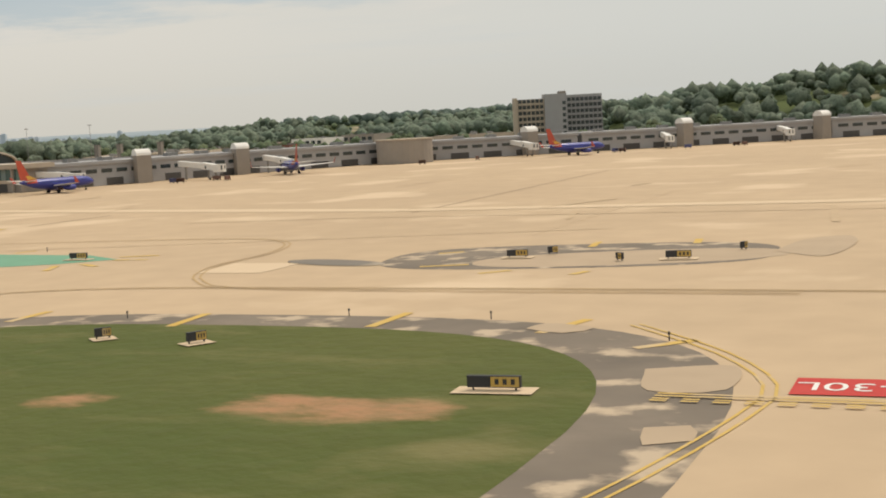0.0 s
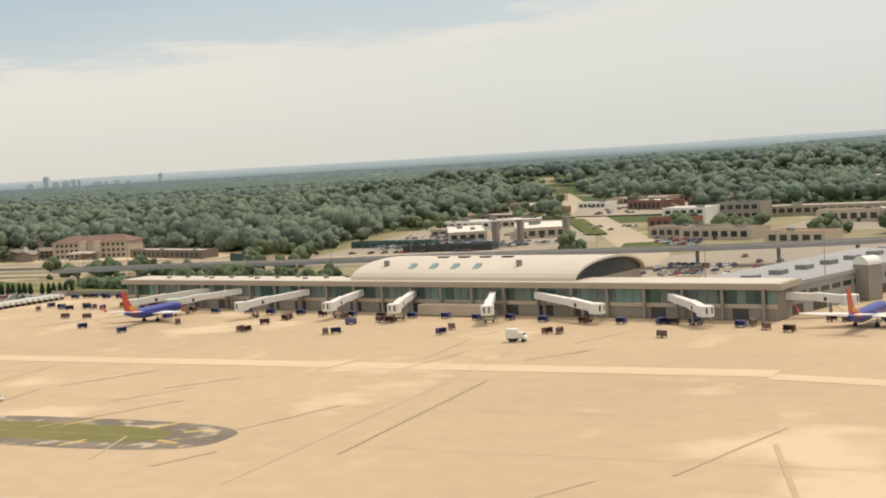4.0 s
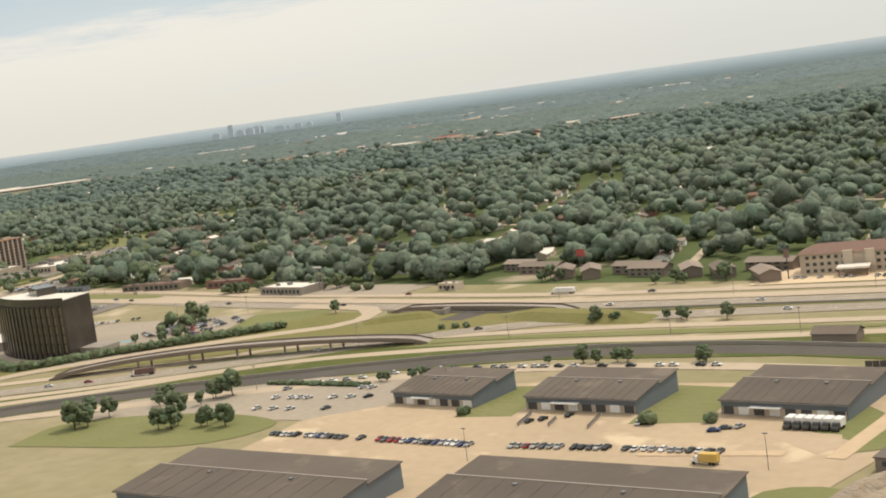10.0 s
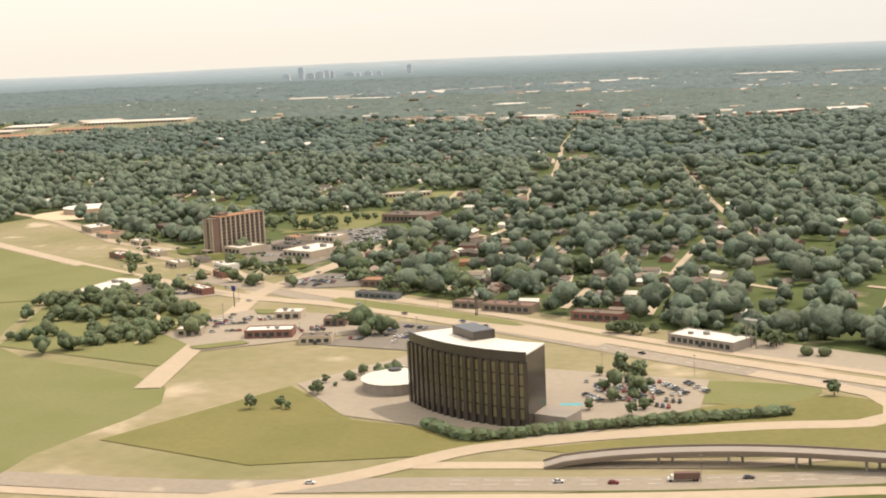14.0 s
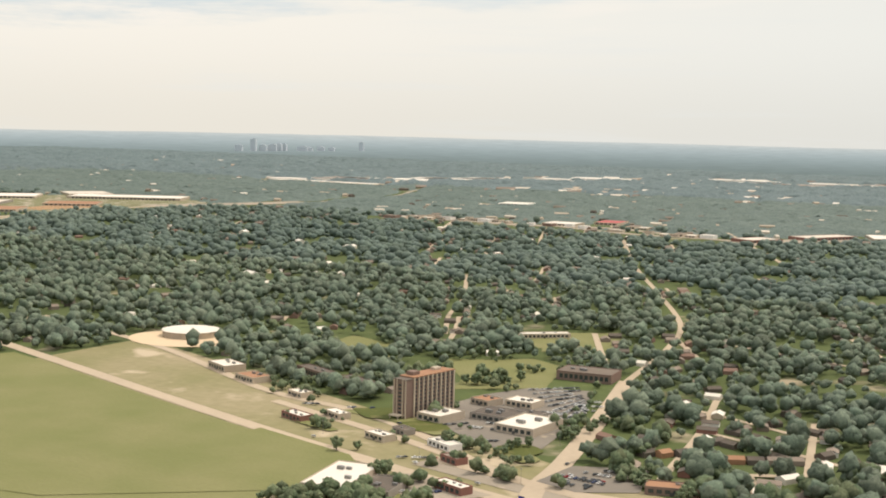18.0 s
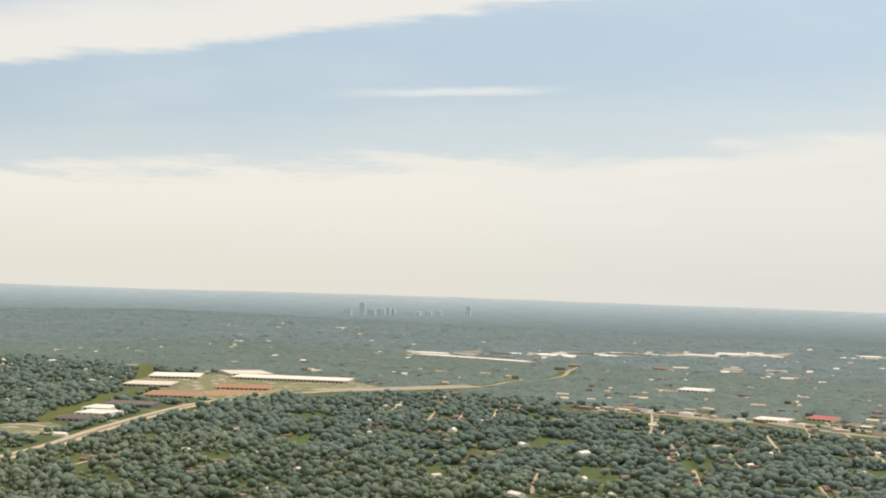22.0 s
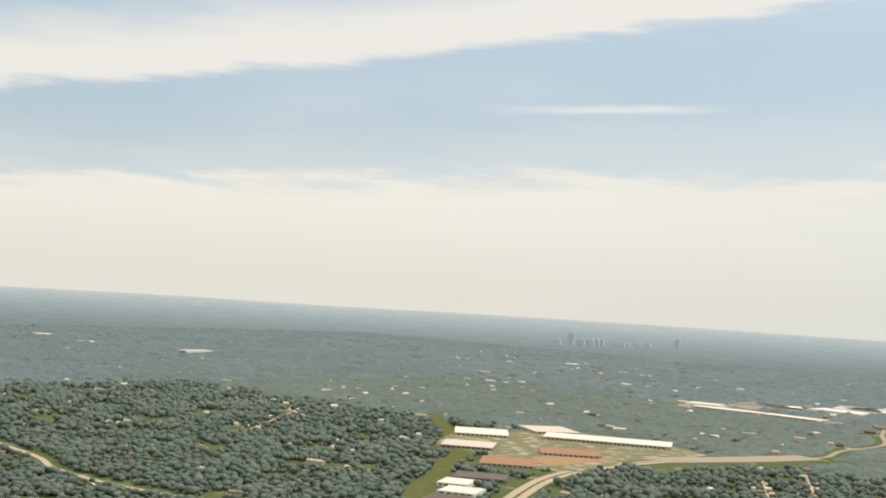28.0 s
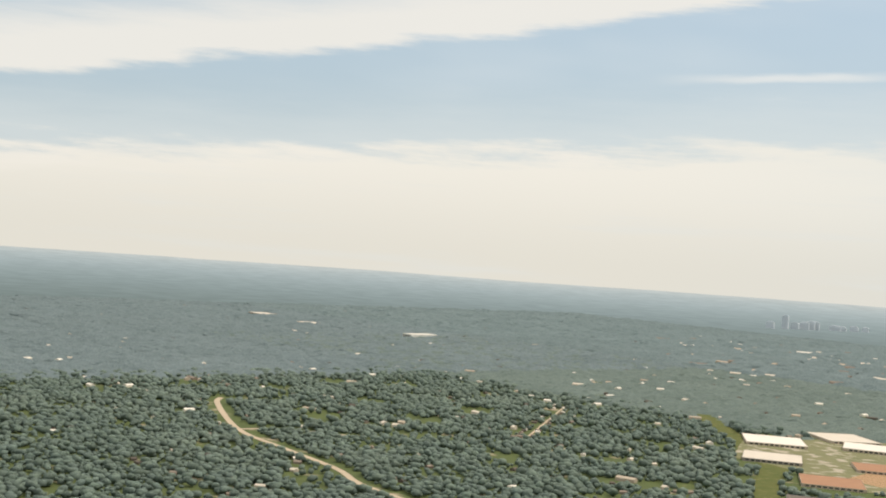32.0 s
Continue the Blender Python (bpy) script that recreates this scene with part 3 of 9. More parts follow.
def worn_grass():
    """Mown grass worn through to reddish soil along one strip, with soft ragged edges."""
    m = M_GRASS.copy()
    m.name = "worn_infield_grass"
    n, l = m.node_tree.nodes, m.node_tree.links
    b = n["Principled BSDF"]
    was = b.inputs["Base Color"].links[0].from_socket
    geo = n.new("ShaderNodeNewGeometry")
    sep_ = n.new("ShaderNodeSeparateXYZ")
    l.new(geo.outputs["Position"], sep_.inputs[0])

    def ramp(fac, lo, hi, a=0.0, c=1.0):
        x = n.new("ShaderNodeMapRange")
        x.interpolation_type = "SMOOTHSTEP"
        l.new(fac, x.inputs[0])
        for k, v in enumerate((lo, hi, a, c)):
            x.inputs[k + 1].default_value = v
        return x.outputs[0]

    def both(op, a, c):
        x = n.new("ShaderNodeMath")
        x.operation = op
        l.new(a, x.inputs[0])
        if isinstance(c, float):
            x.inputs[1].default_value = c
        else:
            l.new(c, x.inputs[1])
        return x.outputs[0]

    def speck(scale, stretch, detail):
        mp = n.new("ShaderNodeMapping")
        mp.inputs["Scale"].default_value = (stretch, 1.0, 1.0)
        l.new(geo.outputs["Position"], mp.inputs["Vector"])
        t = n.new("ShaderNodeTexNoise")
        t.inputs["Scale"].default_value, t.inputs["Detail"].default_value, t.inputs["Roughness"].default_value = scale, detail, 0.65
        l.new(mp.outputs[0], t.inputs["Vector"])
        return t.outputs["Fac"]

    x_, y_ = sep_.outputs[0], sep_.outputs[1]
    across = both("MULTIPLY", ramp(y_, 67.0 * K, 74.0 * K), ramp(y_, 75.0 * K, 81.0 * K, 1.0, 0.0))
    along = both("ADD", both("MULTIPLY", ramp(x_, -54.0 * K, -46.0 * K), ramp(x_, -38.0 * K, -28.0 * K, 1.0, 0.0)), both("MULTIPLY", both("MULTIPLY", ramp(x_, -70.0 * K, -63.0 * K), ramp(x_, -61.0 * K, -55.0 * K, 1.0, 0.0)), 0.85))
    where = both("MULTIPLY", across, along)
    bare = ramp(both("ADD", speck(0.35, 0.6, 8.0), both("MULTIPLY", where, 0.33)), 0.68, 0.86)
    soil = n.new("ShaderNodeMix")
    soil.data_type = "RGBA"
    l.new(ramp(speck(1.6, 0.7, 6.0), 0.35, 0.65), soil.inputs[0])
    soil.inputs[6].default_value, soil.inputs[7].default_value = (0.36, 0.20, 0.105, 1), (0.25, 0.165, 0.08, 1)
    worn = n.new("ShaderNodeMix")
    worn.data_type = "RGBA"
    l.new(bare, worn.inputs[0])
    l.new(was, worn.inputs[6])
    l.new(soil.outputs[2], worn.inputs[7])
    dry = n.new("ShaderNodeMix")
    dry.data_type = "RGBA"
    l.new(ramp(speck(0.5, 0.4, 7.0), 0.5, 0.75, 0.0, 0.55), dry.inputs[0])
    l.new(worn.outputs[2], dry.inputs[6])
    dry.inputs[7].default_value = (0.20, 0.175, 0.075, 1)
    l.new(dry.outputs[2], b.inputs["Base Color"])
    return m


field("shoulder_east", ellipse(-67, 62, 51, 50, 60, 0.0, 3.0), M_SHOULD, "grey asphalt shoulder round the grass island", "shoulder")
field("infield_grass", ellipse(-69, 62, 44.5, 43.5, 60, 0.0, 2.9), worn_grass(), "mown green infield grass with bare patches", "grass")
field("shoulder_small", ellipse(-54, 163, 26, 14, 40, 0.12, 3.0), M_SHOULD, "dark asphalt island beside the taxiway", "shoulder")
field("worn_patch", ellipse(-46, 160, 20, 8, 30, 0.25, 2.4), M_CONC_DK, "pale worn patch on the dark island", "pavement")
field("green_island", [(-192, 159), (-162, 171), (-137, 168), (-127, 162), (-134, 156), (-150, 149), (-168, 148)], M_GREEN, "green painted taxiway island", "marking")
field("dark_island", ellipse(-462, 223, 42, 13, 40, -0.03, 3.0), M_SHOULD, "dark asphalt shoulder round a dry grass strip", "shoulder")
field("dry_strip", ellipse(-466, 223, 32, 7.5, 36, -0.03, 3.0), M_DRY, "dry grass strip within the dark shoulder", "grass")


def stripe(bm, a, b, width, z):
    ribbon(bm, [Vector((*a, 0)), Vector((*b, 0))], width, z)


def marking(name, pieces, mat, label, category="marking"):
    """Painted strips: pairs of ends and a width."""
    bm, z = bmesh.new(), paint()
    for a, b, w in pieces:
        stripe(bm, a, b, w, z)
    return structure(name, bm, mat, label, category)


# painted bars across the shoulders

def lay_bars(a, b):
    marking("yellow_bar", [(a, b, 1.1)], M_YEL, "yellow painted bar across a shoulder")


lay_bars((-76, 104), (-77, 112))
lay_bars((-97, 105), (-97.5, 112))
lay_bars((-55, 105.5), (-55, 114))
lay_bars((-38, 104), (-36, 111.5))
lay_bars((-28, 98), (-24, 102))
lay_bars((-106, 101), (-109, 110))
lay_bars((-111, 97), (-116, 101))
lay_bars((-114, 88), (-119, 89.5))
lay_bars((-55, 173), (-56, 180))
lay_bars((-41, 176), (-42, 182))
lay_bars((-71, 151), (-65, 153))
lay_bars((-60, 144), (-57, 147))
lay_bars((-48, 143), (-47, 146))
lay_bars((-75, 166), (-72, 168))
lay_bars((-166, 143), (-165, 148))
lay_bars((-153, 142), (-154, 148))
lay_bars((-132, 154), (-129, 148))
lay_bars((-129, 156), (-124, 153))
lay_bars((-129, 165), (-123, 167))
lay_bars((-127, 161), (-121, 161.5))
lay_bars((-156, 172), (-155, 176))
lay_bars((-187, 168), (-185, 162))
lay_bars((-186, 146), (-184, 151))
lay_bars((-192, 152), (-187, 154))
lay_bars((-193, 164), (-188, 161))
lay_bars((-462, 236), (-466, 229))
lay_bars((-440, 235), (-443, 228))
lay_bars((-428, 230), (-433, 226))
lay_bars((-428, 217), (-434, 219))
lay_bars((-452, 211), (-450, 217))
lay_bars((-478, 212), (-476, 217))


def taxi_line(points, width=0.35, mat=M_LINE, double=False, label="worn yellow taxiway line"):
    line = smooth_line(points, 4.0)
    z = paint()
    bm = bmesh.new()
    for s in ((-0.45, 0.45) if double else (0.0,)):
        ribbon(bm, line, width, z, 0, s)
    structure("taxiway_line", bm, mat, label, "marking")


taxi_line([(-300, 191), (-273, 193), (-261, 187), (-252, 176), (-249, 166), (-245, 152), (-239, 142), (-228, 133), (-200, 126), (-150, 124)], 0.26, double=True)
taxi_line([(-255, 296), (-253, 214), (-237, 192), (-222, 184), (-214, 171), (-213, 154), (-209, 142), (-198, 133), (-160, 127)], 0.26, double=True)
taxi_line([(-253, 214), (-251, 187), (-249, 166)], 0.5, M_JOINT, label="dark line worn into the concrete")
taxi_line([(-214, 170), (-211, 179), (-203, 184), (-160, 190), (-126, 192), (-111, 185), (-104, 169), (-103, 152), (-95, 137), (-80, 130), (-20, 128)], 0.26, double=True)
taxi_line([(-139, 92), (-134, 107), (-121, 122), (-102, 130), (-60, 131), (0, 130), (40, 131)], 0.3, M_LINE, True, "double yellow line along the taxiway edge")
taxi_line([(-31, 109), (-21, 97), (-15.5, 86), (-15.5, 77), (-19, 59), (-24, 45)], 0.24, M_YEL, True, "double yellow line round the island's end")
taxi_line([(-330, 171), (-251, 172), (-190, 171), (-60, 200)], 0.45, M_MARKS, label="long faint joint between concrete slabs")
taxi_line([(-160, 227), (-126, 232), (-91, 231), (60, 226)], 0.6, M_MARKS, label="long faint joint between concrete slabs")
taxi_line([(-115, 242), (-121, 402)], 0.7, M_JOINT, label="dark joint towards the gates")
taxi_line([(-202, 228), (-202, 256)], 0.9, M_JOINT, label="dark drain slot in the concrete")
taxi_line([(-391, 214), (-393, 288)], 0.7, M_JOINT, label="dark joint towards the gates")
taxi_line([(-596, 308), (-558, 306)], 0.9, M_JOINT, label="dark joint across the apron")
taxi_line([(-558, 306), (-557, 246)], 0.9, M_JOINT, label="dark joint across the apron")
taxi_line([(-541, 316), (-531, 302), (-528, 279), (-527, 249), (-520, 200)], 0.4, label="thin curved taxi line on the apron")
marking("pale_band", [((-700, 318), (-330, 302), 9.0)], M_SLAB, "pale strip of newer concrete slabs", "pavement")
marking("pale_strip", [((-330, 298), (-120, 250), 7.0), ((-120, 250), (60, 246), 7.0)], M_SLAB, "pale strip of newer concrete slabs", "pavement")
marking("dark_band", [((-330, 141), (-190, 140), 7.0)], M_MARKS, "darker worn strip across the taxiway", "pavement")
field("pale_slabs", [(-101, 145), (-91, 145), (-91, 156), (-102, 156)], M_SLAB, "pale new concrete slabs", "pavement")
for pts in ([(-25, 90), (-19, 92), (-18, 84), (-23, 83)], [(-20.5, 73), (-18, 74), (-17, 70.5), (-19.5, 69)], [(-29, 166), (-27, 180), (-22, 184), (-20, 174), (-22, 160)], [(-40, 106), (-36, 104), (-34, 107), (-39, 109)]):
    field("worn_slab", round_outline(pts, 1.5), M_CONC_DK, "pale worn slabs on the dark shoulder", "pavement")
field("dark_patch", ellipse(-86, 156, 9, 3, 24, -0.3), M_ASPH, "dark patch in the concrete", "pavement")
for i in range(7):
    y = 196 + 34.0 * i
    marking("slab_joint", [((-640, y + 30), (650, y), 0.12)], M_MARKS, "thin joint between concrete slabs", "joint")
for i in range(9):
    x = -620 + 110.0 * i
    marking("slab_joint", [((x, 190), (x - 4, 400), 0.12)], M_MARKS, "thin joint between concrete slabs", "joint")
# faint wheel marks and oil streaks on the stands
bm, rng, z = bmesh.new(), random.Random(4), paint()
for i in range(70):
    x, y = rng.uniform(-640, 60), rng.uniform(180, 400)
    a = rng.uniform(0.9, 1.9)
    l = rng.uniform(6, 40)
    stripe(bm, (x, y), (x + l * math.cos(a), y + l * math.sin(a)), rng.uniform(0.3, 1.4), z)
structure("wheel_marks", bm, M_MARKS, "faint dark wheel marks on the concrete", "marks", "stuff")


def flat_text(name, words, x, y, size, turn, mat, label, parent=None):
    cu = bpy.data.curves.new(name, "FONT")
    cu.body, cu.size, cu.extrude = words, size * K, 0.0
    cu.align_x, cu.align_y = "CENTER", "CENTER"
    cu.materials.append(mat)
    ob = new(name, cu)
    ob.matrix_basis = spot(x, y, LAYER[0] + 0.03, turn)
    return tagged(ob, label, "marking", "", "structure")


def sheet(name, x, y, w, d, turn, mat, label):
    c, s = math.cos(radians(turn)), math.sin(radians(turn))
    return field(name, [(x + u * c - v * s, y + u * s + v * c) for u, v in ((-w / 2, -d / 2), (w / 2, -d / 2), (w / 2, d / 2), (-w / 2, d / 2))], mat, label, "marking")


sheet("red_sign_panel", -8, 86, 12, 5.2, 2, M_RED, "red painted runway holding panel on the taxiway")
flat_text("runway_letters", "12R-30L", -8, 86, 3.4, 182, M_WHITE, "white runway numbers painted on red")
sheet("red_sign_panel", -132, 89, 9, 4.2, 1, M_RED, "red painted runway holding panel on the taxiway")
flat_text("runway_letters", "12R-30L", -132, 89, 2.5, 181, M_WHITE, "white runway numbers painted on red")
for x, y, w, tx in ((-254, 169.5, 7, "C"), (-246.5, 168.5, 5, "D"), (-209, 156, 8, "D"), (-212.5, 220, 5, ""), (-205, 219.5, 5, "")):
    sheet("yellow_panel", x, y, w, 4.2, 2, M_YEL, "yellow painted location panel on the taxiway")
    if tx:
        flat_text("panel_letter", tx, x, y, 2.8, 182, M_BLACK, "black taxiway letter painted on yellow")
sheet("black_panel", -203, 156.3, 4, 4.2, 2, M_BLACK, "black painted stand panel on the taxiway")
flat_text("panel_letter", "D3", -203, 156.3, 2.6, 182, M_YEL, "yellow stand number painted on black")
# holding position: rows of yellow bars
for x0, x1, y0 in ((-22, 20, 80.5), (-140, -108, 85.4)):
    bm, z = bmesh.new(), paint()
    for k in range(2):
        stripe(bm, (x0, y0 + 0.8 + 0.7 * k), (x1, y0 + 0.8 + 0.7 * k), 0.32, z)
    for i in range(int((x1 - x0) / 2)):
        for k in range(2):
            stripe(bm, (x0 + 2 * i, y0 - 0.6 * k), (x0 + 2 * i + 1.1, y0 - 0.6 * k), 0.32, z)
    structure("holding_line", bm, M_YEL, "yellow runway holding line of bars and dashes", "marking")

def guidance_sign(x, y, w, turn, pad=True):
    """A lit taxiway sign: a long box on short legs, on a concrete pad."""
    s = thing("guidance_sign", (x, y, LAYER[0] + (0.0 if not pad else 0.03)), turn, "black and yellow taxiway guidance sign on short legs", "sign", "taxiway signs")
    if pad:
        p = thing("sign_pad", (x, y, LAYER[0] - 0.01), turn, "flat concrete pad under a taxiway sign", "pad")
        part("slab", boxes((-w * 0.62, -1.1, 0, w * 0.62, 1.1, 0.03)), M_SLAB, p)
    w *= 0.82
    h = w / 2
    part("case", boxes((-h, -0.2, 0.2, h, 0.2, 1.0)), M_BLACK, s)
    part("yellow_face", boxes((-h * 0.1, -0.23, 0.26, h * 0.95, -0.205, 0.94)), M_YEL, s)
    part("black_face", boxes((-h * 0.95, -0.23, 0.26, -h * 0.15, -0.205, 0.94)), M_BLACK, s)
    for lx in (-h * 0.8, h * 0.8):
        part("leg", boxes((lx - 0.06, -0.06, 0, lx + 0.06, 0.06, 0.22)), M_DKMET, s)
    for i in range(3):
        part("letter_bar", boxes((h * (0.05 + 0.3 * i), -0.245, 0.42, h * (0.2 + 0.3 * i), -0.232, 0.8)), M_BLACK, s)


for x, y, w, a in ((-33, 81, 4.6, 5), (-61, 160, 3.4, 8), (-57.5, 164, 1.6, 40), (-46, 156, 1.5, -40), (-39, 157.5, 3.8, 10), (-33, 167.5, 1.2, 60), (-78, 96.5, 1.8, 50), (-67, 95.5, 2.2, 60),
                   (-183, 157, 3.4, 3), (-160, 151.5, 2.4, -20), (-161, 166, 2.2, 25), (-134, 161.5, 3.8, 3)):
    guidance_sign(x, y, w, a, y < 100 or w > 2)
for x, y in ((-84, 108), (-60, 111), (-45, 110.5), (-100, 106), (-113, 99), (-26, 101), (-172, 146), (-142, 149), (-150, 173)):
    s = thing("edge_light", (x, y, LAYER[0]), 0, "small dark taxiway edge light on a stake", "light", "taxiway edge lights")
    part("stake", tube(bmesh.new(), (0, 0, 0), (0, 0, 0.55), 0.07, 0.05, 6), M_DKMET, s)
    part("lamp", tube(bmesh.new(), (0, 0, 0.55), (0, 0, 0.75), 0.13, 0.09, 8), M_BLACK, s)

# ---- builders for buildings and vehicles ----


def windows_on(parent, x0, x1, y, z0, z1, n, mat=M_GLASS, gap=0.35, name="window", face=-1):
    """A row of n panes on the wall plane y of a thing, each a part of its own with a frame's depth."""
    w = (x1 - x0) / n
    me = None
    for i in range(n):
        cx = x0 + w * (i + 0.5)
        if me is None:
            p = part(name, boxes((-w * (1 - gap) / 2, -0.08, 0, w * (1 - gap) / 2, 0.08, z1 - z0)), mat, parent, at=(cx, y, z0))
            me = p
        else:
            again(me, (cx, y, z0))


def flat_building(name, x, y, turn, w, d, h, wall, roof, label, category="building", rows=1, bays=0, glass=M_GLASS, parapet=0.6, units=2, door=True):
    """A box with parapet, roof sheet, window rows on its near side and roof units. Its near left corner stands at x, y."""
    b = thing(name, (x, y, 0), turn, label, category)
    t = 0.35
    part("wall", boxes((0, 0, 0, w, t, h + parapet), (0, d - t, 0, w, d, h + parapet), (0, t, 0, t, d - t, h + parapet), (w - t, t, 0, w, d - t, h + parapet)), wall, b)
    part("roof", boxes((t, t, h - 0.3, w - t, d - t, h)), roof, b)
    rng = random.Random(int(x * 3 + y))
    for i in range(units):
        ux, uy = rng.uniform(0.15, 0.8) * w, rng.uniform(0.25, 0.7) * d
        s = min(w, d) * rng.uniform(0.05, 0.1) + 0.5
        part("roof_unit", boxes((ux, uy, h, ux + s * 1.5, uy + s, h + s * 0.7), (ux + 0.1, uy + 0.1, h + s * 0.7, ux + s, uy + s * 0.8, h + s * 0.8)), M_METAL, b)
    if bays:
        step = h / rows
        for r in range(rows):
            windows_on(b, w * 0.04, w * 0.96, -0.02, step * r + step * 0.28, step * r + step * 0.78, bays, glass)
    if door:
        part("door", boxes((w * 0.5 - 1.2, -0.12, 0, w * 0.5 + 1.2, 0.02, min(2.6, h * 0.7))), M_DKMET, b)
    keep_clear([(x + u * math.cos(radians(turn)) - v * math.sin(radians(turn)), y + u * math.sin(radians(turn)) + v * math.cos(radians(turn))) for u, v in ((-6, -12), (w + 6, -12), (w + 6, d + 4), (-6, d + 4))], 0)
    return b


def gable(w, d, h, rise, over=0.5):
    bm = bmesh.new()
    o = over
    v = [bm.verts.new(p) for p in ((-o, -o, h), (w + o, -o, h), (w + o, d + o, h), (-o, d + o, h), (-o, d / 2, h + rise), (w + o, d / 2, h + rise))]
    u = [bm.verts.new((p.co.x, p.co.y, p.co.z - 0.25)) for p in v]
    for f in ((0, 1, 5, 4), (3, 4, 5, 2)):
        bm.faces.new([v[i] for i in f])
        bm.faces.new([u[i] for i in f[::-1]])
    for a, b in ((0, 1), (1, 5), (5, 2), (2, 3), (3, 4), (4, 0)):
        bm.faces.new((v[a], v[b], u[b], u[a]))
    return bm


def gable_walls(w, d, h, rise):
    bm = bmesh.new()
    lo = [bm.verts.new(p) for p in ((0, 0, 0), (w, 0, 0), (w, d, 0), (0, d, 0))]
    hi = [bm.verts.new(p) for p in ((0, 0, h - 0.2), (w, 0, h - 0.2), (w, d, h - 0.2), (0, d, h - 0.2))]
    pk = [bm.verts.new((0, d / 2, h + rise - 0.3)), bm.verts.new((w, d / 2, h + rise - 0.3))]
    bm.faces.new((lo[0], lo[1], hi[1], hi[0]))
    bm.faces.new((lo[2], lo[3], hi[3], hi[2]))
    bm.faces.new((lo[1], lo[2], hi[2], pk[1], hi[1]))
    bm.faces.new((lo[3], lo[0], hi[0], pk[0], hi[3]))
    bm.faces.new(lo[::-1])
    return bm


HOUSES = {}
HOUSE_N = [0]
FAR_ROOFS = {}


def house(x, y, turn, w, d, h, wall, roof, label, group="houses"):
    HOUSE_N[0] += 1
    if HOUSE_N[0] > 230 or y > 1500:
        # the far ones join into one mesh a roof colour
        FAR_ROOFS.setdefault(roof.name, []).append((x, y, turn, w, d, h))
        return
    key = (round(w), round(d), round(h), wall.name, roof.name)
    if key not in HOUSES:
        b = tagged(new("house", mesh_of("house", gable_walls(w, d, h, d * 0.22), wall)), label, "house", group)
        b.matrix_basis = spot(x, y, 0, turn)
        part("roof", gable(w, d, h, d * 0.22), roof, b)
        part("window", boxes((w * 0.15, -0.06, 0.9, w * 0.32, 0.05, 2.1)), M_GLASS, b)
        part("door", boxes((w * 0.45, -0.07, 0, w * 0.53, 0.05, 2.1)), M_DKMET, b)
        HOUSES[key] = b
    else:
        b = tagged(copy_thing(HOUSES[key], spot(x, y, 0, turn)), label)
    return b


def car_mesh(mat_i):
    """A parked car at the origin, nose to +x: its body carries glass and wheels."""
    bm = bmesh.new()
    side = ((-2.2, 0.35), (-2.25, 0.75), (-1.9, 0.95), (0.75, 0.98), (1.9, 0.85), (2.2, 0.65), (2.2, 0.35))
    loft(bm, [[(u, s * 0.88, z) for u, z in side] for s in (-1, 1)])
    box(bm, -1.12, -0.6, 1.40, 0.18, 0.6, 1.47)
    c = tagged(new("car", mesh_of("car", bm, M_CARS[mat_i])), CAR_WORDS[mat_i] + " car parked on the tarmac", "car", "parked cars")
    bm = bmesh.new()
    low, top = [(-1.7, -0.8), (0.85, -0.8), (0.85, 0.8), (-1.7, 0.8)], [(-1.15, -0.62), (0.2, -0.62), (0.2, 0.62), (-1.15, 0.62)]
    loft(bm, [[(u, v, 0.93) for u, v in low], [(u, v, 1.42) for u, v in top]])
    part("window_glass", bm, M_GLASS, c)
    w_ = None
    for u in (-1.35, 1.35):
        for v in (-0.86, 0.86):
            if w_ is None:
                w_ = part("wheel", tube(bmesh.new(), (0, -0.1, 0), (0, 0.1, 0), 0.33, 0.33, 8), M_TYRE, c, at=(u, v, 0.33))
            else:
                again(w_, (u, v, 0.33))
    return c


CARS = {}
CAR_N = [0]
FAR_CARS = {}


def car(x, y, turn, rng, z=None, label="", kinds=(0, 0, 1, 1, 2, 2, 3, 3, 4, 5)):
    CAR_N[0] += 1
    i = rng.choice(kinds)
    if CAR_N[0] > 290:
        # those past the nearest few hundred join into one mesh a colour
        FAR_CARS.setdefault(i, []).append((x, y, turn))
        return
    m = spot(x, y, LAYER[0] + 0.02 if z is None else z, turn)
    if i not in CARS:
        CARS[i] = car_mesh(i)
        CARS[i].matrix_basis = m
        c = CARS[i]
    else:
        c = copy_thing(CARS[i], m)
    if label:
        tagged(c, CAR_WORDS[i] + " " + label)


def car_row(a, b, turn, rng, fill=0.8, pitch=2.9, **kw):
    a, b = Vector(a), Vector(b)
    n = int((b - a).length / pitch)
    for i in range(n):
        if rng.random() < fill:
            p = a.lerp(b, (i + 0.5) / n)
            car(p.x + rng.uniform(-0.2, 0.2), p.y + rng.uniform(-0.3, 0.3), turn + rng.choice((0, 180)) + rng.uniform(-2, 2), rng, **kw)


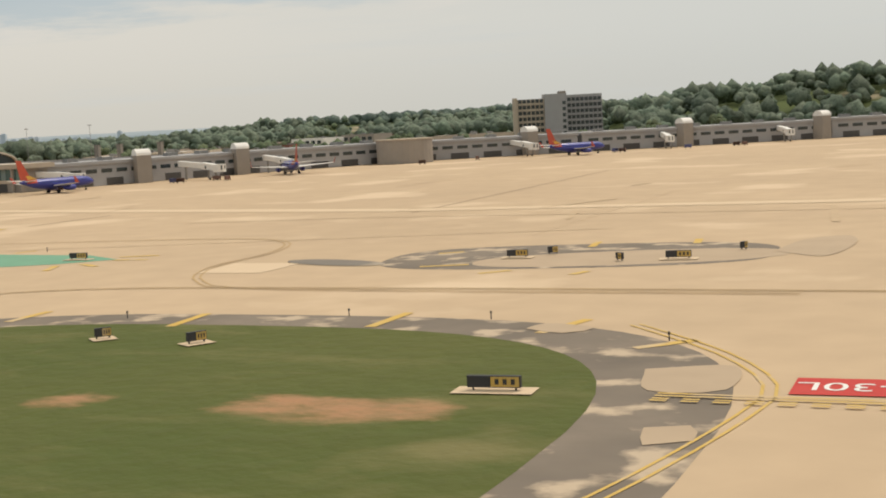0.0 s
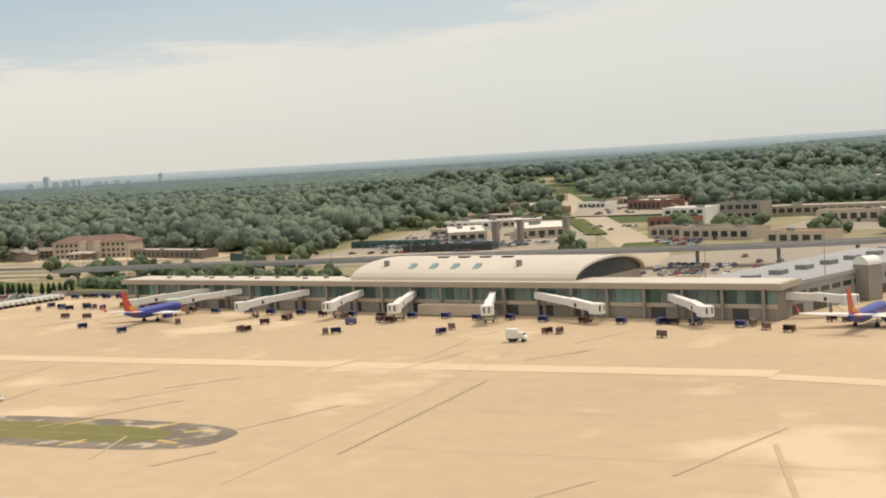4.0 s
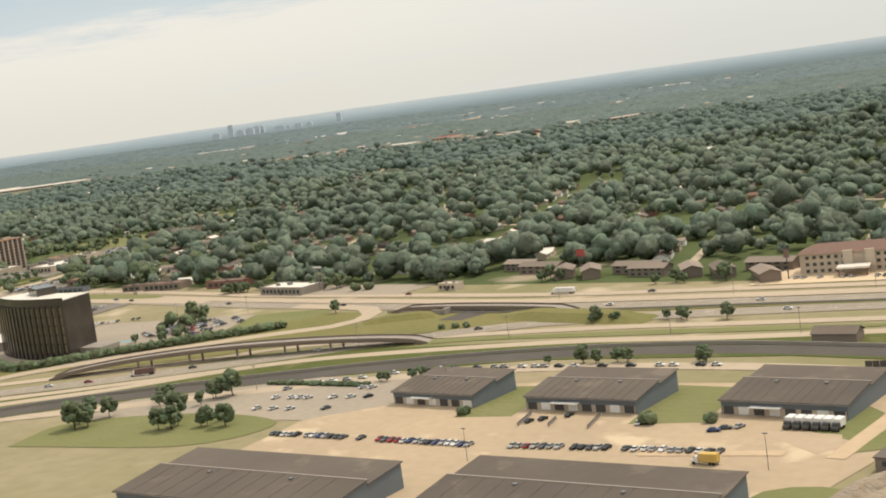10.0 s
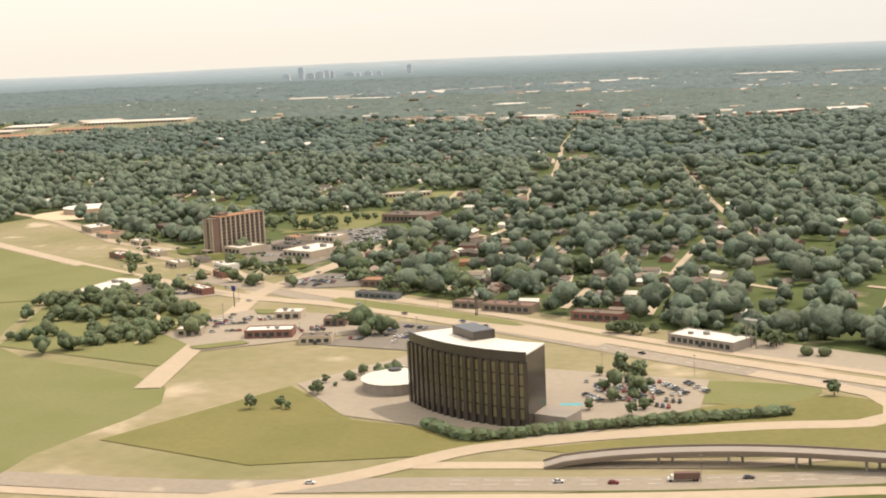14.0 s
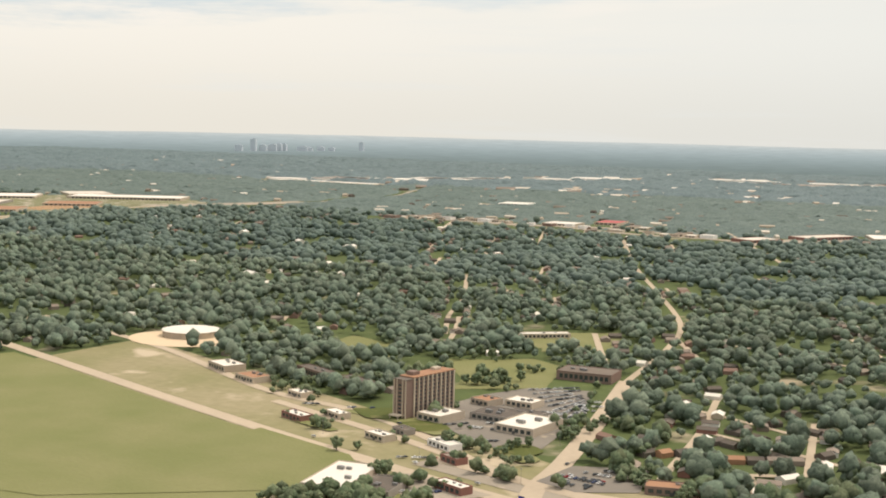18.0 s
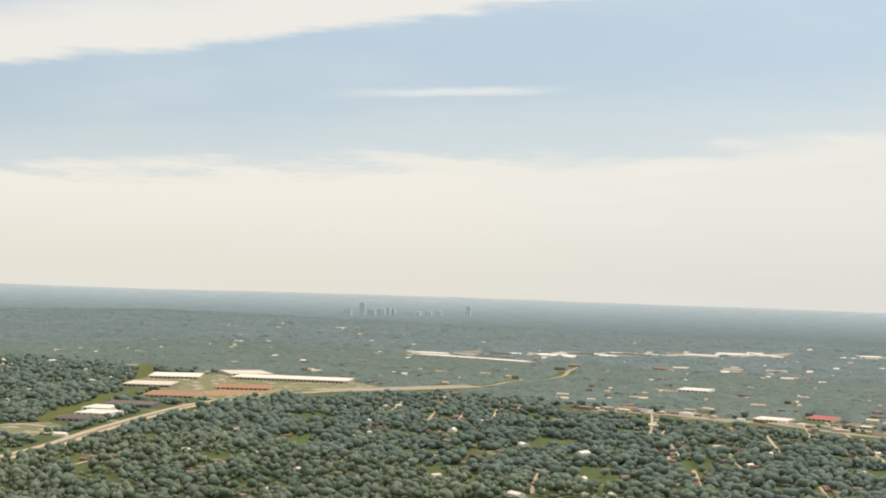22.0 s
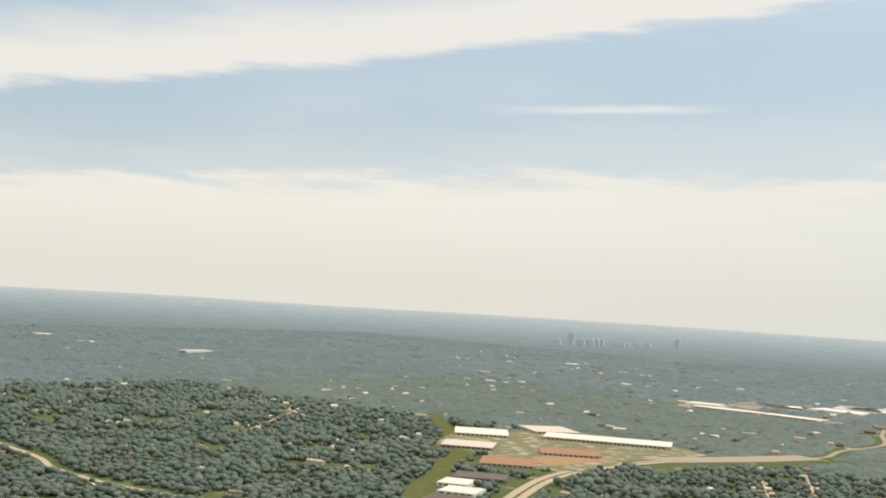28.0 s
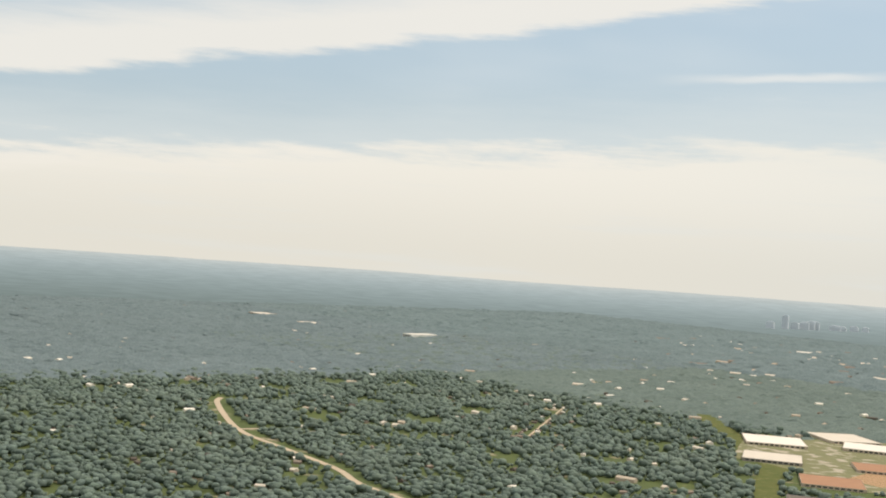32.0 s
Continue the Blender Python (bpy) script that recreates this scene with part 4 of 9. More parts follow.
def truck(x, y, turn, box_mat, label, long=7.0, cab_mat=M_WHITE):
    t = thing("truck", (x, y, LAYER[0]), turn, label, "truck", "trucks")
    part("box", boxes((-long, -1.25, 1.0, 0, 1.25, 3.5)), box_mat, t)
    bm = bmesh.new()
    loft(bm, [[(u, s * 1.1, z) for u, z in ((0.2, 0.6), (0.2, 2.5), (1.2, 2.5), (1.75, 1.5), (2.5, 1.35), (2.5, 0.6))] for s in (-1, 1)])
    part("cab", bm, cab_mat, t)
    part("windscreen", boxes((1.35, -1.0, 1.6, 1.6, 1.0, 2.3)), M_GLASS, t)
    part("chassis", boxes((-long, -0.5, 0.6, 2.2, 0.5, 1.0)), M_DKMET, t)
    for u in (-long + 1.2, -long + 2.4, 1.5):
        for v in (-1.05, 1.05):
            part("wheel", tube(bmesh.new(), (u, v - 0.15, 0.5), (u, v + 0.15, 0.5), 0.5, 0.5, 8), M_TYRE, t)
    return t


def cart(x, y, turn, mat, label):
    bm = boxes((-1.55, -0.72, 1.75, 1.55, 0.72, 1.85), (-1.55, -0.72, 0.6, -1.45, 0.72, 1.75), (1.45, -0.72, 0.6, 1.55, 0.72, 1.75), (-1.45, 0.62, 0.6, 1.45, 0.72, 1.75), (-1.6, -0.75, 0.45, 1.6, 0.75, 0.6))
    c = tagged(new("baggage_cart", mesh_of("baggage_cart", bm, mat)), label, "cart", "baggage carts")
    c.matrix_basis = spot(x, y, LAYER[0], turn)
    part("tow_bar", boxes((1.6, -0.05, 0.4, 2.5, 0.05, 0.5)), M_DKMET, c)
    w_ = None
    for u in (-1.1, 1.1):
        for v in (-0.7, 0.7):
            if w_ is None:
                w_ = part("wheel", tube(bmesh.new(), (0, -0.08, 0), (0, 0.08, 0), 0.22, 0.22, 8), M_TYRE, c, at=(u, v, 0.22))
            else:
                again(w_, (u, v, 0.22))
    return c


CARTS = {}


def put_cart(x, y, turn, blue=True):
    k = bool(blue)
    if k not in CARTS:
        CARTS[k] = cart(x, y, turn, M_CART if k else M_BRCART, "dark blue covered baggage cart on the apron" if k else "reddish brown baggage cart on the apron")
    else:
        copy_thing(CARTS[k], spot(x, y, LAYER[0], turn))


def airliner(x, y, turn, fin_mat, fin_word):
    """A twin-engined airliner, nose to +x, its tail cone's foot at the origin."""
    a = thing("airliner", (x, y, LAYER[0]), turn, "blue twin-engine airliner with a " + fin_word + " tail parked at a gate", "airliner", "airliners")
    bm, rings = bmesh.new(), []
    for u, r, z in ((0, 0.25, 4.6), (2, 0.75, 4.4), (6, 1.55, 3.9), (10, 1.9, 3.6), (27, 1.9, 3.6), (30, 1.65, 3.5), (32, 1.1, 3.3), (33.3, 0.3, 3.1)):
        rings.append([(u, r * math.cos(6.2832 * i / 14), z + r * math.sin(6.2832 * i / 14)) for i in range(14)])
    loft(bm, rings)
    part("fuselage", bm, M_NAVY, a, smooth=True)
    bm = bmesh.new()
    loft(bm, [[(0.6, -0.12, 5.3), (5.2, -0.12, 5.4), (5.2, 0.12, 5.4), (0.6, 0.12, 5.3)], [(-0.9, -0.06, 12.3), (1.3, -0.06, 12.3), (1.3, 0.06, 12.3), (-0.9, 0.06, 12.3)]])
    part("fin", bm, fin_mat, a, fin_word + " tail fin")
    bm = bmesh.new()
    loft(bm, [[(3.8, -0.13, 5.3), (8.0, -0.13, 5.3), (8.0, 0.13, 5.3), (3.8, 0.13, 5.3)], [(2.6, -0.1, 7.3), (3.6, -0.1, 7.3), (3.6, 0.1, 7.3), (2.6, 0.1, 7.3)]])
    part("dorsal_fin", bm, M_TAILY, a, "yellow dorsal fin")
    bm = bmesh.new()
    loft(bm, [[(6 + 4.5 * math.cos(6.2832 * i / 12) * 0.9, 1.62 * math.sin(6.2832 * i / 12) * 1.03, 3.9 + 0.2) for i in range(12)], [(5 + 2.2 * math.cos(6.2832 * i / 12), 1.2 * math.sin(6.2832 * i / 12), 5.4) for i in range(12)]])
    part("tail_band", bm, fin_mat, a)
    for s in (-1, 1):
        bm = bmesh.new()
        loft(bm, [[(13.5, s * 1.6, 2.6), (20.5, s * 1.6, 2.7), (20.5, s * 1.6, 3.1), (13.5, s * 1.6, 2.9)], [(10.6, s * 16.8, 3.7), (12.2, s * 16.8, 3.7), (12.2, s * 16.8, 3.85), (10.6, s * 16.8, 3.8)]])
        w = part("wing", bm, M_WHITE, a, "pale grey wing")
        bm = bmesh.new()
        loft(bm, [[(10.5, s * 16.8, 3.75), (12.2, s * 16.8, 3.75), (12.2, s * 16.95, 3.85), (10.5, s * 16.95, 3.85)], [(9.5, s * 17.3, 6.1), (10.1, s * 17.3, 6.1), (10.1, s * 17.36, 6.1), (9.5, s * 17.36, 6.1)]])
        part("winglet", bm, fin_mat, w)
        bm = bmesh.new()
        loft(bm, [[(u, s * 5 + r * math.cos(6.2832 * i / 10), 1.8 + r * math.sin(6.2832 * i / 10)) for i in range(10)] for u, r in ((15, 0.45), (16.5, 0.9), (19.5, 1.0), (20.2, 0.85))])
        part("engine", bm, M_NAVY, a, smooth=True)
        bm = bmesh.new()
        loft(bm, [[(1.8, s * 0.6, 4.7), (4.8, s * 0.6, 4.7), (4.8, s * 0.6, 4.95), (1.8, s * 0.6, 4.95)], [(0.2, s * 7.1, 5.2), (1.6, s * 7.1, 5.2), (1.6, s * 7.1, 5.3), (0.2, s * 7.1, 5.3)]])
        part("tailplane", bm, M_WHITE, a)
        bm = tube(bmesh.new(), (14.6, s * 2.9, 0.55), (14.6, s * 2.9, 2.6), 0.14, 0.14, 6)
        part("main_gear", tube(bm, (14.6, s * 2.9 - 0.5, 0.55), (14.6, s * 2.9 + 0.5, 0.55), 0.55, 0.55, 10), M_TYRE, a)
    part("nose_gear", tube(tube(bmesh.new(), (29.5, 0, 0.4), (29.5, 0, 2.2), 0.1, 0.1, 6), (29.5, -0.3, 0.38), (29.5, 0.3, 0.38), 0.38, 0.38, 10), M_TYRE, a)
    bm = bmesh.new()
    for i in range(28):
        for s in (-1.91, 1.87):
            box(bm, 8.5 + i * 0.72, s, 3.95, 8.8 + i * 0.72, s + 0.04, 4.3)
    part("cabin_windows", bm, M_GLASS, a)
    part("cockpit_glass", boxes((31.3, -0.9, 3.8, 32.0, 0.9, 4.25)), M_GLASS, a)


def jetway(x0, y0, x1, y1):
    """A boarding bridge from its fixed root to the cab over its wheels."""
    d = Vector((x1 - x0, y1 - y0))
    l = d.length
    j = thing("boarding_bridge", (x0, y0, LAYER[0]), math.degrees(math.atan2(d.y, d.x)), "cream white passenger boarding bridge on a wheeled leg", "boarding bridge", "boarding bridges")
    def sloped(u0, u1, hw, lo0, lo1, tall):
        return loft(bmesh.new(), [[(u0, -hw, lo0), (u0, hw, lo0), (u0, hw, lo0 + tall), (u0, -hw, lo0 + tall)], [(u1, -hw, lo1), (u1, hw, lo1), (u1, hw, lo1 + tall), (u1, -hw, lo1 + tall)]])

    part("root_tunnel", sloped(-4, l * 0.55, 1.0, 5.6, 4.5, 2.1), M_WHITE, j)
    part("slide_tunnel", sloped(l * 0.5, l - 2.5, 1.2, 4.5, 3.5, 2.4), M_WHITE, j)
    part("root_column", tube(bmesh.new(), (0, 0, 0), (0, 0, 5.6), 0.5, 0.5, 8), M_METAL, j)
    bm = bmesh.new()
    prism(bm, [(l - 2.6, -1.9), (l + 0.8, -1.9), (l + 2.0, 0), (l + 0.8, 1.9), (l - 2.6, 1.9)], 3.0, 6.0)
    cab = part("cab", bm, M_WHITE, j)
    part("cab_window", boxes((l + 0.9, -1.0, 3.9, l + 1.65, 1.0, 5.6)), M_GLASS, cab)
    part("tunnel_window", boxes((l * 0.62, -1.26, 4.5, l * 0.66, 1.26, 5.6)), M_GLASS, j)
    part("leg", boxes((l - 6.2, -1.9, 0.9, l - 5.5, -1.4, 3.9), (l - 6.2, 1.4, 0.9, l - 5.5, 1.9, 3.9), (l - 6.4, -2, 0.6, l - 5.3, 2, 1.0)), M_METAL, j)
    for v in (-1.2, 1.2):
        part("wheel", tube(bmesh.new(), (l - 5.85, v - 0.25, 0.5), (l - 5.85, v + 0.25, 0.5), 0.5, 0.5, 8), M_TYRE, j)
    part("stair", boxes(*[(l - 5 + 0.5 * i, 2.3, 3.2 - 0.55 * i, l - 4.4 + 0.5 * i, 3.3, 3.35 - 0.55 * i) for i in range(6)]), M_METAL, j)


def mast(x, y, h, label="tall thin floodlight mast", z=0.0):
    m = thing("light_mast", (x, y, z), 0, label, "lamp", "light masts")
    part("pole", tube(bmesh.new(), (0, 0, 0), (0, 0, h), 0.15, 0.08, 6), M_METAL, m)
    part("lamp_head", boxes((-0.8, -0.2, h, 0.8, 0.2, h + 0.3)), M_METAL, m)


# ---- terminal ----


def terminal():
    b = thing("terminal", (-612, 438, LAYER[0]), -11.0, "long low airport terminal with green glass front and flat roof", "terminal")
    L, D = 272.0, 15.0
    part("base_wall", boxes((0, 0.6, 0, L, D, 4.0)), M_CONW, b)
    part("pale_band", boxes((0, 0.3, 3.4, L, 0.6, 4.6)), M_WALL, b)
    part("roof_slab", boxes((-2, -1.2, 8.9, L + 2, D, 10.6)), M_WALL, b, "pale roof edge")
    part("roof_sheet", boxes((-1.4, -0.6, 10.6, L + 1, D - 1, 10.75)), M_CREAM, b)
    part("upper_wall", boxes((0, 0.9, 4.0, L, D, 8.9)), M_CONW, b)
    n = 90
    w = L / n
    rng = random.Random(3)
    dark = part("window", boxes((-w * 0.46, -0.12, 0, w * 0.46, 0.12, 4.2)), M_TEAL, b, at=(w / 2, 0.8, 4.6))
    green = part("window", boxes((-w * 0.46, -0.12, 0, w * 0.46, 0.12, 4.2)), M_PALETEAL, b, at=(w * 1.5, 0.8, 4.6))
    grey = part("window", boxes((-w * 0.46, -0.12, 0, w * 0.46, 0.12, 4.2)), M_GLASSG, b, at=(w * 2.5, 0.8, 4.6))
    for i in range(3, n):
        again(green if i % 23 in (4, 5) or rng.random() < 0.05 else dark if (i // 6) % 2 or rng.random() < 0.3 else grey, (w * (i + 0.5), 0.8, 4.6))
    d0 = part("bay_door", boxes((-2.4, -0.1, 0, 2.4, 0.1, 3.2)), M_DKMET, b, at=(14, 0.5, 0.1))
    for i in range(1, 20):
        if rng.random() < 0.75:
            again(d0, (14 + 13 * i, 0.5, 0.1))
    c0 = part("column", boxes((-0.4, -0.4, 0, 0.4, 0.4, 8.9)), M_CONW, b, at=(6, -0.6, 0))
    for i in range(1, 22):
        again(c0, (6 + 12.5 * i, -0.6, 0))
    part("hall_wall", boxes((116.0, D, 0, 205.0, 48.5, 10.2)), M_CONW, b)
    # barrel roof over the hall
    bm, rings = bmesh.new(), []
    for i in range(17):
        t = math.pi * i / 16
        y, z = 26 - 24 * math.cos(t), 10.4 + 6.2 * math.sin(t) ** 0.9
        rings.append((y, z))
    outer = [[(x, y, z) for y, z in rings] for x in (115.0, 206.0)]
    v = [[bm.verts.new(p) for p in row] for row in outer]
    v2 = [[bm.verts.new((p[0], p[1], p[2] - 0.7)) for p in row] for row in outer]
    for i in range(16):
        bm.faces.new((v[0][i], v[0][i + 1], v[1][i + 1], v[1][i]))
        bm.faces.new((v2[0][i], v2[1][i], v2[1][i + 1], v2[0][i + 1]))
        for e in (0, 1):
            bm.faces.new((v[e][i], v2[e][i], v2[e][i + 1], v[e][i + 1]))
    part("barrel_roof", bm, M_CREAM, b, "white barrel-vaulted metal roof", smooth=False)
    for e in (116.5, 204.0):
        bm = bmesh.new()
        bm.faces.new([bm.verts.new((e, y, z - 0.6)) for y, z in rings])
        g = bmesh.ops.extrude_face_region(bm, geom=bm.faces[:])
        bmesh.ops.translate(bm, vec=(0.4, 0, 0), verts=[q for q in g["geom"] if isinstance(q, bmesh.types.BMVert)])
        part("gable_glass", bm, M_GLASS, b, "dark glazed gable end")
    for x in (137, 146, 155, 164):
        part("skylight", loft(bmesh.new(), [[(u, 5.4, 13.0), (u, 9.6, 15.4), (u, 9.6, 15.9), (u, 5.4, 13.6)] for u in (x, x + 2.4)]), M_PALETEAL, b, "pale green skylight")
    for x in (139, 148, 157, 166):
        part("roof_hatch", boxes((x, 22, 16.2, x + 4.0, 24, 17.0)), M_DKMET, b)
    for x in (126, 181):
        part("roof_vent", tube(bmesh.new(), (x, 9.5, 14.4), (x, 9.5, 16.9), 1.0, 1.0, 12), M_METAL, b)
    part("annex", boxes((150, -6, 0.2, 178, -1.5, 3.6)), M_WALL, b, "pale low annex below the gates")
    for i in range(12):
        part("roof_unit", boxes((18 + 8 * i, 5 + 2.5 * (i % 3), 10.75, 19.5 + 8 * i, 6.2 + 2.5 * (i % 3), 11.4)), M_METAL, b)
    part("end_wall", boxes((-0.5, 0.4, 0, 0.0, D, 9.2)), M_CONW, b)


terminal()
for x0, y0, x1, y1 in ((-570, 428, -588, 409), (-553, 424, -569, 408), (-519, 416, -531, 396), (-493, 411, -494, 393), (-470, 408, -466, 386), (-438, 402, -431, 380), (-419, 398, -396, 382),
                       (-374, 388, -362, 374), (-346, 394, -326, 398), (-312, 446, -290, 438), (-300, 490, -276, 470), (-225, 588, -205, 566), (-160, 622, -150, 598), (-110, 650, -100, 625)):
    jetway(x0, y0, x1, y1)


def concourse(x0, y0, x1, y1, h, depth, blank=False):
    d = Vector((x1 - x0, y1 - y0))
    l = d.length
    b = thing("concourse", (x0, y0, LAYER[0]), math.degrees(math.atan2(d.y, d.x)), "low pale grey airport concourse with dark windows", "terminal", "concourses")
    part("wall", boxes((0, 0, 0, l, depth, h)), M_PALEG, b)
    part("roof_edge", boxes((-0.6, -0.6, h, l + 0.6, depth, h + 1.2)), M_PALEG, b)
    n = max(4, int(l / 7))
    windows_on(b, 2, l - 2, -0.05, h * 0.6, h * 0.78, n, M_GLASS, 0.3)
    windows_on(b, 2, l - 2, -0.1, 0.1, h * 0.35, max(3, n // 2), M_DKMET, 0.45, "bay_door")
    for i in range(int(l / 16)):
        part("roof_unit", boxes((8 + 16 * i, depth * 0.4, h + 1.2, 13 + 16 * i, depth * 0.4 + 4, h + 2.6)), M_METAL, b)
    return b


concourse(-345, 392, -306, 500, 8.5, 34)
concourse(-306, 500, -270, 556, 8.5, 30)
concourse(-268, 562, -196, 602, 8.0, 30)
concourse(-194, 603, -88, 660, 8.0, 30)
concourse(-86, 661, 90, 742, 8.5, 30)
# round tower at the bend, and stair towers with rounded tops
r = thing("rotunda", (-262, 548, LAYER[0]), 0, "round windowless beige concourse rotunda", "rotunda")
part("drum", tube(bmesh.new(), (0, 0, 0), (0, 0, 10.5), 13, 13, 32), M_CONW, r)
part("roof_rim", tube(bmesh.new(), (0, 0, 10.5), (0, 0, 11.1), 13.3, 13.3, 32), M_WALL, r)
for x, y in ((-326, 436), (-310, 484), (-216, 590), (-150, 626), (-90, 657), (-30, 685)):
    s = thing("stair_tower", (x, y, LAYER[0]), 55, "grey stair tower with a rounded white top", "tower", "stair towers")
    part("shaft", boxes((-3, -3, 0, 3, 3, 11)), M_CONW, s)
    bm = bmesh.new()
    loft(bm, [[(u, 3.1 * math.cos(math.pi * i / 8), 11 + 2.6 * math.sin(math.pi * i / 8)) for i in range(9)] for u in (-3.1, 3.1)])
    part("barrel_top", bm, M_WHITE, s)
airliner(-566, 377, 90, M_TAILR, "red")
airliner(-322, 360, 80, M_TAILR, "red")
airliner(-265, 455, 130, M_TAILR, "red")
airliner(-192, 548, 60, M_TAILR, "red")
rng = random.Random(21)
for x, y in ((-557, 364), (-509, 365), (-474, 362), (-438, 360), (-439, 370), (-405, 361), (-377, 380), (-370, 356), (-511, 394), (-480, 384), (-472, 387), (-613, 402), (-602, 401), (-582, 373),
             (-549, 385), (-512, 367), (-513, 383), (-512, 397), (-490, 398), (-480, 383), (-477, 361), (-330, 385), (-345, 370), (-338, 366), (-300, 420), (-288, 432), (-280, 426), (-350, 378),
             (-240, 520), (-225, 545), (-170, 575), (-140, 590), (-120, 600)):
    for k in range(rng.choice((1, 1, 2))):
        put_cart(x + 3.6 * k, y + rng.uniform(-1, 1), rng.uniform(-30, 200), rng.random() < 0.3)
for i in range(20):
    x = -590 + 12.5 * i + rng.uniform(-2, 2)
    put_cart(x, 436 - 0.194 * (x + 612) - 8 - rng.uniform(0, 4), rng.uniform(-15, 15) - 11, rng.random() < 0.8)
for i in range(30):
    put_cart(-675 + rng.uniform(-2, 2) + (i % 3) * 3.4, 400 + 2.2 * (i // 3), 75 + rng.uniform(-4, 4), rng.random() < 0.9)
for i in range(16):
    put_cart(-664 + 4.4 * i + rng.uniform(-1, 1), 470 - rng.uniform(0, 5) + (i % 2) * 4, 10, rng.random() < 0.7)
for i in range(16):
    put_cart(-650 + 4.0 * i + rng.uniform(-2, 2), 430 + rng.uniform(-6, 8), rng.uniform(0, 180), rng.random() < 0.55)
car(-505, 250, 170, random.Random(2), label="car crossing the apron", kinds=(0,))
truck(-408, 347, 4, M_WHITE, "white airport service van on the apron", 3.4)
for i in range(14):
    t = thing("cargo_trailer", (-676 + 0.3 * i, 424 + 3.1 * i, LAYER[0]), 8, "long silver flat cargo trailer in a row", "trailer", "cargo trailers")
    part("deck", boxes((-4, -1, 0.9, 4, 1, 1.15)), M_METAL, t)
    part("load", boxes((-3.7, -0.95, 1.15, 3.7, 0.95, 2.3)), M_WHITE, t)
    for u in (-3, 3):
        part("axle", tube(bmesh.new(), (u, -1, 0.45), (u, 1, 0.45), 0.45, 0.45, 8), M_TYRE, t)
for i in range(9):
    x = -640 + 38 * i
    mast(x, 470 - 0.19 * (x + 612), 24)

# ---- behind the terminal ----
field("landside_lawn", [(-300, 640), (700, 800), (700, 925), (-250, 885), (-330, 720)], M_GRASS, "rough green verge behind the concourse", "grass")
field("car_park_east", [(-440, 480), (-350, 470), (-310, 520), (-300, 640), (-360, 690), (-450, 600)], M_LOT, "busy car park behind the terminal", "car park")
field("car_park_north", [(-420, 760), (-340, 740), (-300, 790), (-320, 860), (-410, 840)], M_LOT, "car park beside pale buildings", "car park")
rng = random.Random(5)
for k in range(5):
    car_row((-432 + 6 * k, 500 + 24 * k), (-350 + 8 * k, 490 + 24 * k), 80, rng, 0.25, 4.4)


def elevated_road():
    pts = [(-720, 522), (-660, 534), (-622, 537), (-585, 537), (-530, 546), (-472, 553), (-366, 562), (-290, 600), (-200, 680)]
    line = smooth_line(pts, 10)
    b = thing("viaduct", (0, 0, 0), 0, "elevated concrete road on round piers", "bridge")
    part("deck", ribbon(bmesh.new(), line, 12, 8.0, 1.0), M_PALEG, b)
    for s in (-5.7, 5.7):
        part("parapet", ribbon(bmesh.new(), line, 0.4, 8.8, 0.8, s), M_PALEG, b)
    part("road_surface", ribbon(bmesh.new(), line, 10.6, 8.06), M_ROAD, b)
    p0 = None
    for i, q in enumerate(line[1:-1:3]):
        if p0 is None:
            p0 = part("pier", tube(bmesh.new(), (0, 0, 0), (0, 0, 7.1), 0.8, 0.8, 10), M_PALEG, b, at=(q.x, q.y, 0))
        else:
            again(p0, (q.x, q.y, 0))


elevated_road()
road("access_road", [(-640, 500), (-560, 515), (-450, 510), (-360, 520), (-300, 590)], 16, M_ROAD, "tan concrete road below the viaduct")
road("airport_road", [(-440, 560), (-455, 640), (-500, 755), (-588, 965), (-700, 1250), (-812, 1532), (-850, 1625)], 24, M_ROAD, "wide tan road leading straight away through shops", clear=26)
road("cross_street", [(-720, 640), (-600, 640), (-500, 640), (-400, 650), (-300, 700), (-100, 770), (300, 900)], 12, M_ROAD, "tan street behind the airport")
field("dealer_yard", [(-655, 662), (-520, 650), (-505, 720), (-588, 955), (-690, 980), (-704, 926), (-690, 860), (-671, 739)], M_LOT, "tarmac yard of a car dealer full of vehicles", "yard")

def lay_row_a(x, y, t, w, d, h, wl_, rf, lb):
    flat_building("building", x, y, t, w, d, h, wl_, rf, lb, "building", max(1, int(h // 5)), max(3, int(w // 6)))


lay_row_a(-610, 748, 25, 24, 84, 5.5, M_WALL, M_ROOFW, "cream showroom under a broad white flat roof")
lay_row_a(-569, 757, 22, 32, 80, 6, M_WALL, M_ROOFW, "big cream workshop under a white flat roof")
lay_row_a(-682, 893, -8, 44, 30, 4.5, M_WHITE, M_ROOFW, "long low white workshop with a flat roof")
lay_row_a(-632, 888, 20, 30, 40, 4.5, M_WALL, M_ROOFW, "low pale workshop with a white roof")
lay_row_a(-652, 812, -10, 20, 26, 4, M_WALL, M_CREAM, "small cream workshop among parked cars")
lay_row_a(-690, 985, -16, 44, 22, 4.5, M_TAUPE, M_ROOFW, "long low shop with a pale roof")
lay_row_a(-672, 1060, -16, 26, 20, 5, M_BRICK, M_ROOFG, "dark brick shop beside the road")
lay_row_a(-664, 722, -6, 58, 9, 3.4, M_GLASSG, M_METAL, "long low glazed car showroom")
lay_row_a(-606, 676, 2, 54, 10, 3.4, M_GLASS, M_ROOFG, "long dark glazed showroom")
lay_row_a(-505, 860, -8, 30, 26, 10, M_WHITE, M_ROOFW, "white office block with tall narrow windows")
lay_row_a(-474, 882, -8, 30, 24, 11, M_CONW, M_ROOFG, "grey office block with dark glass bays")
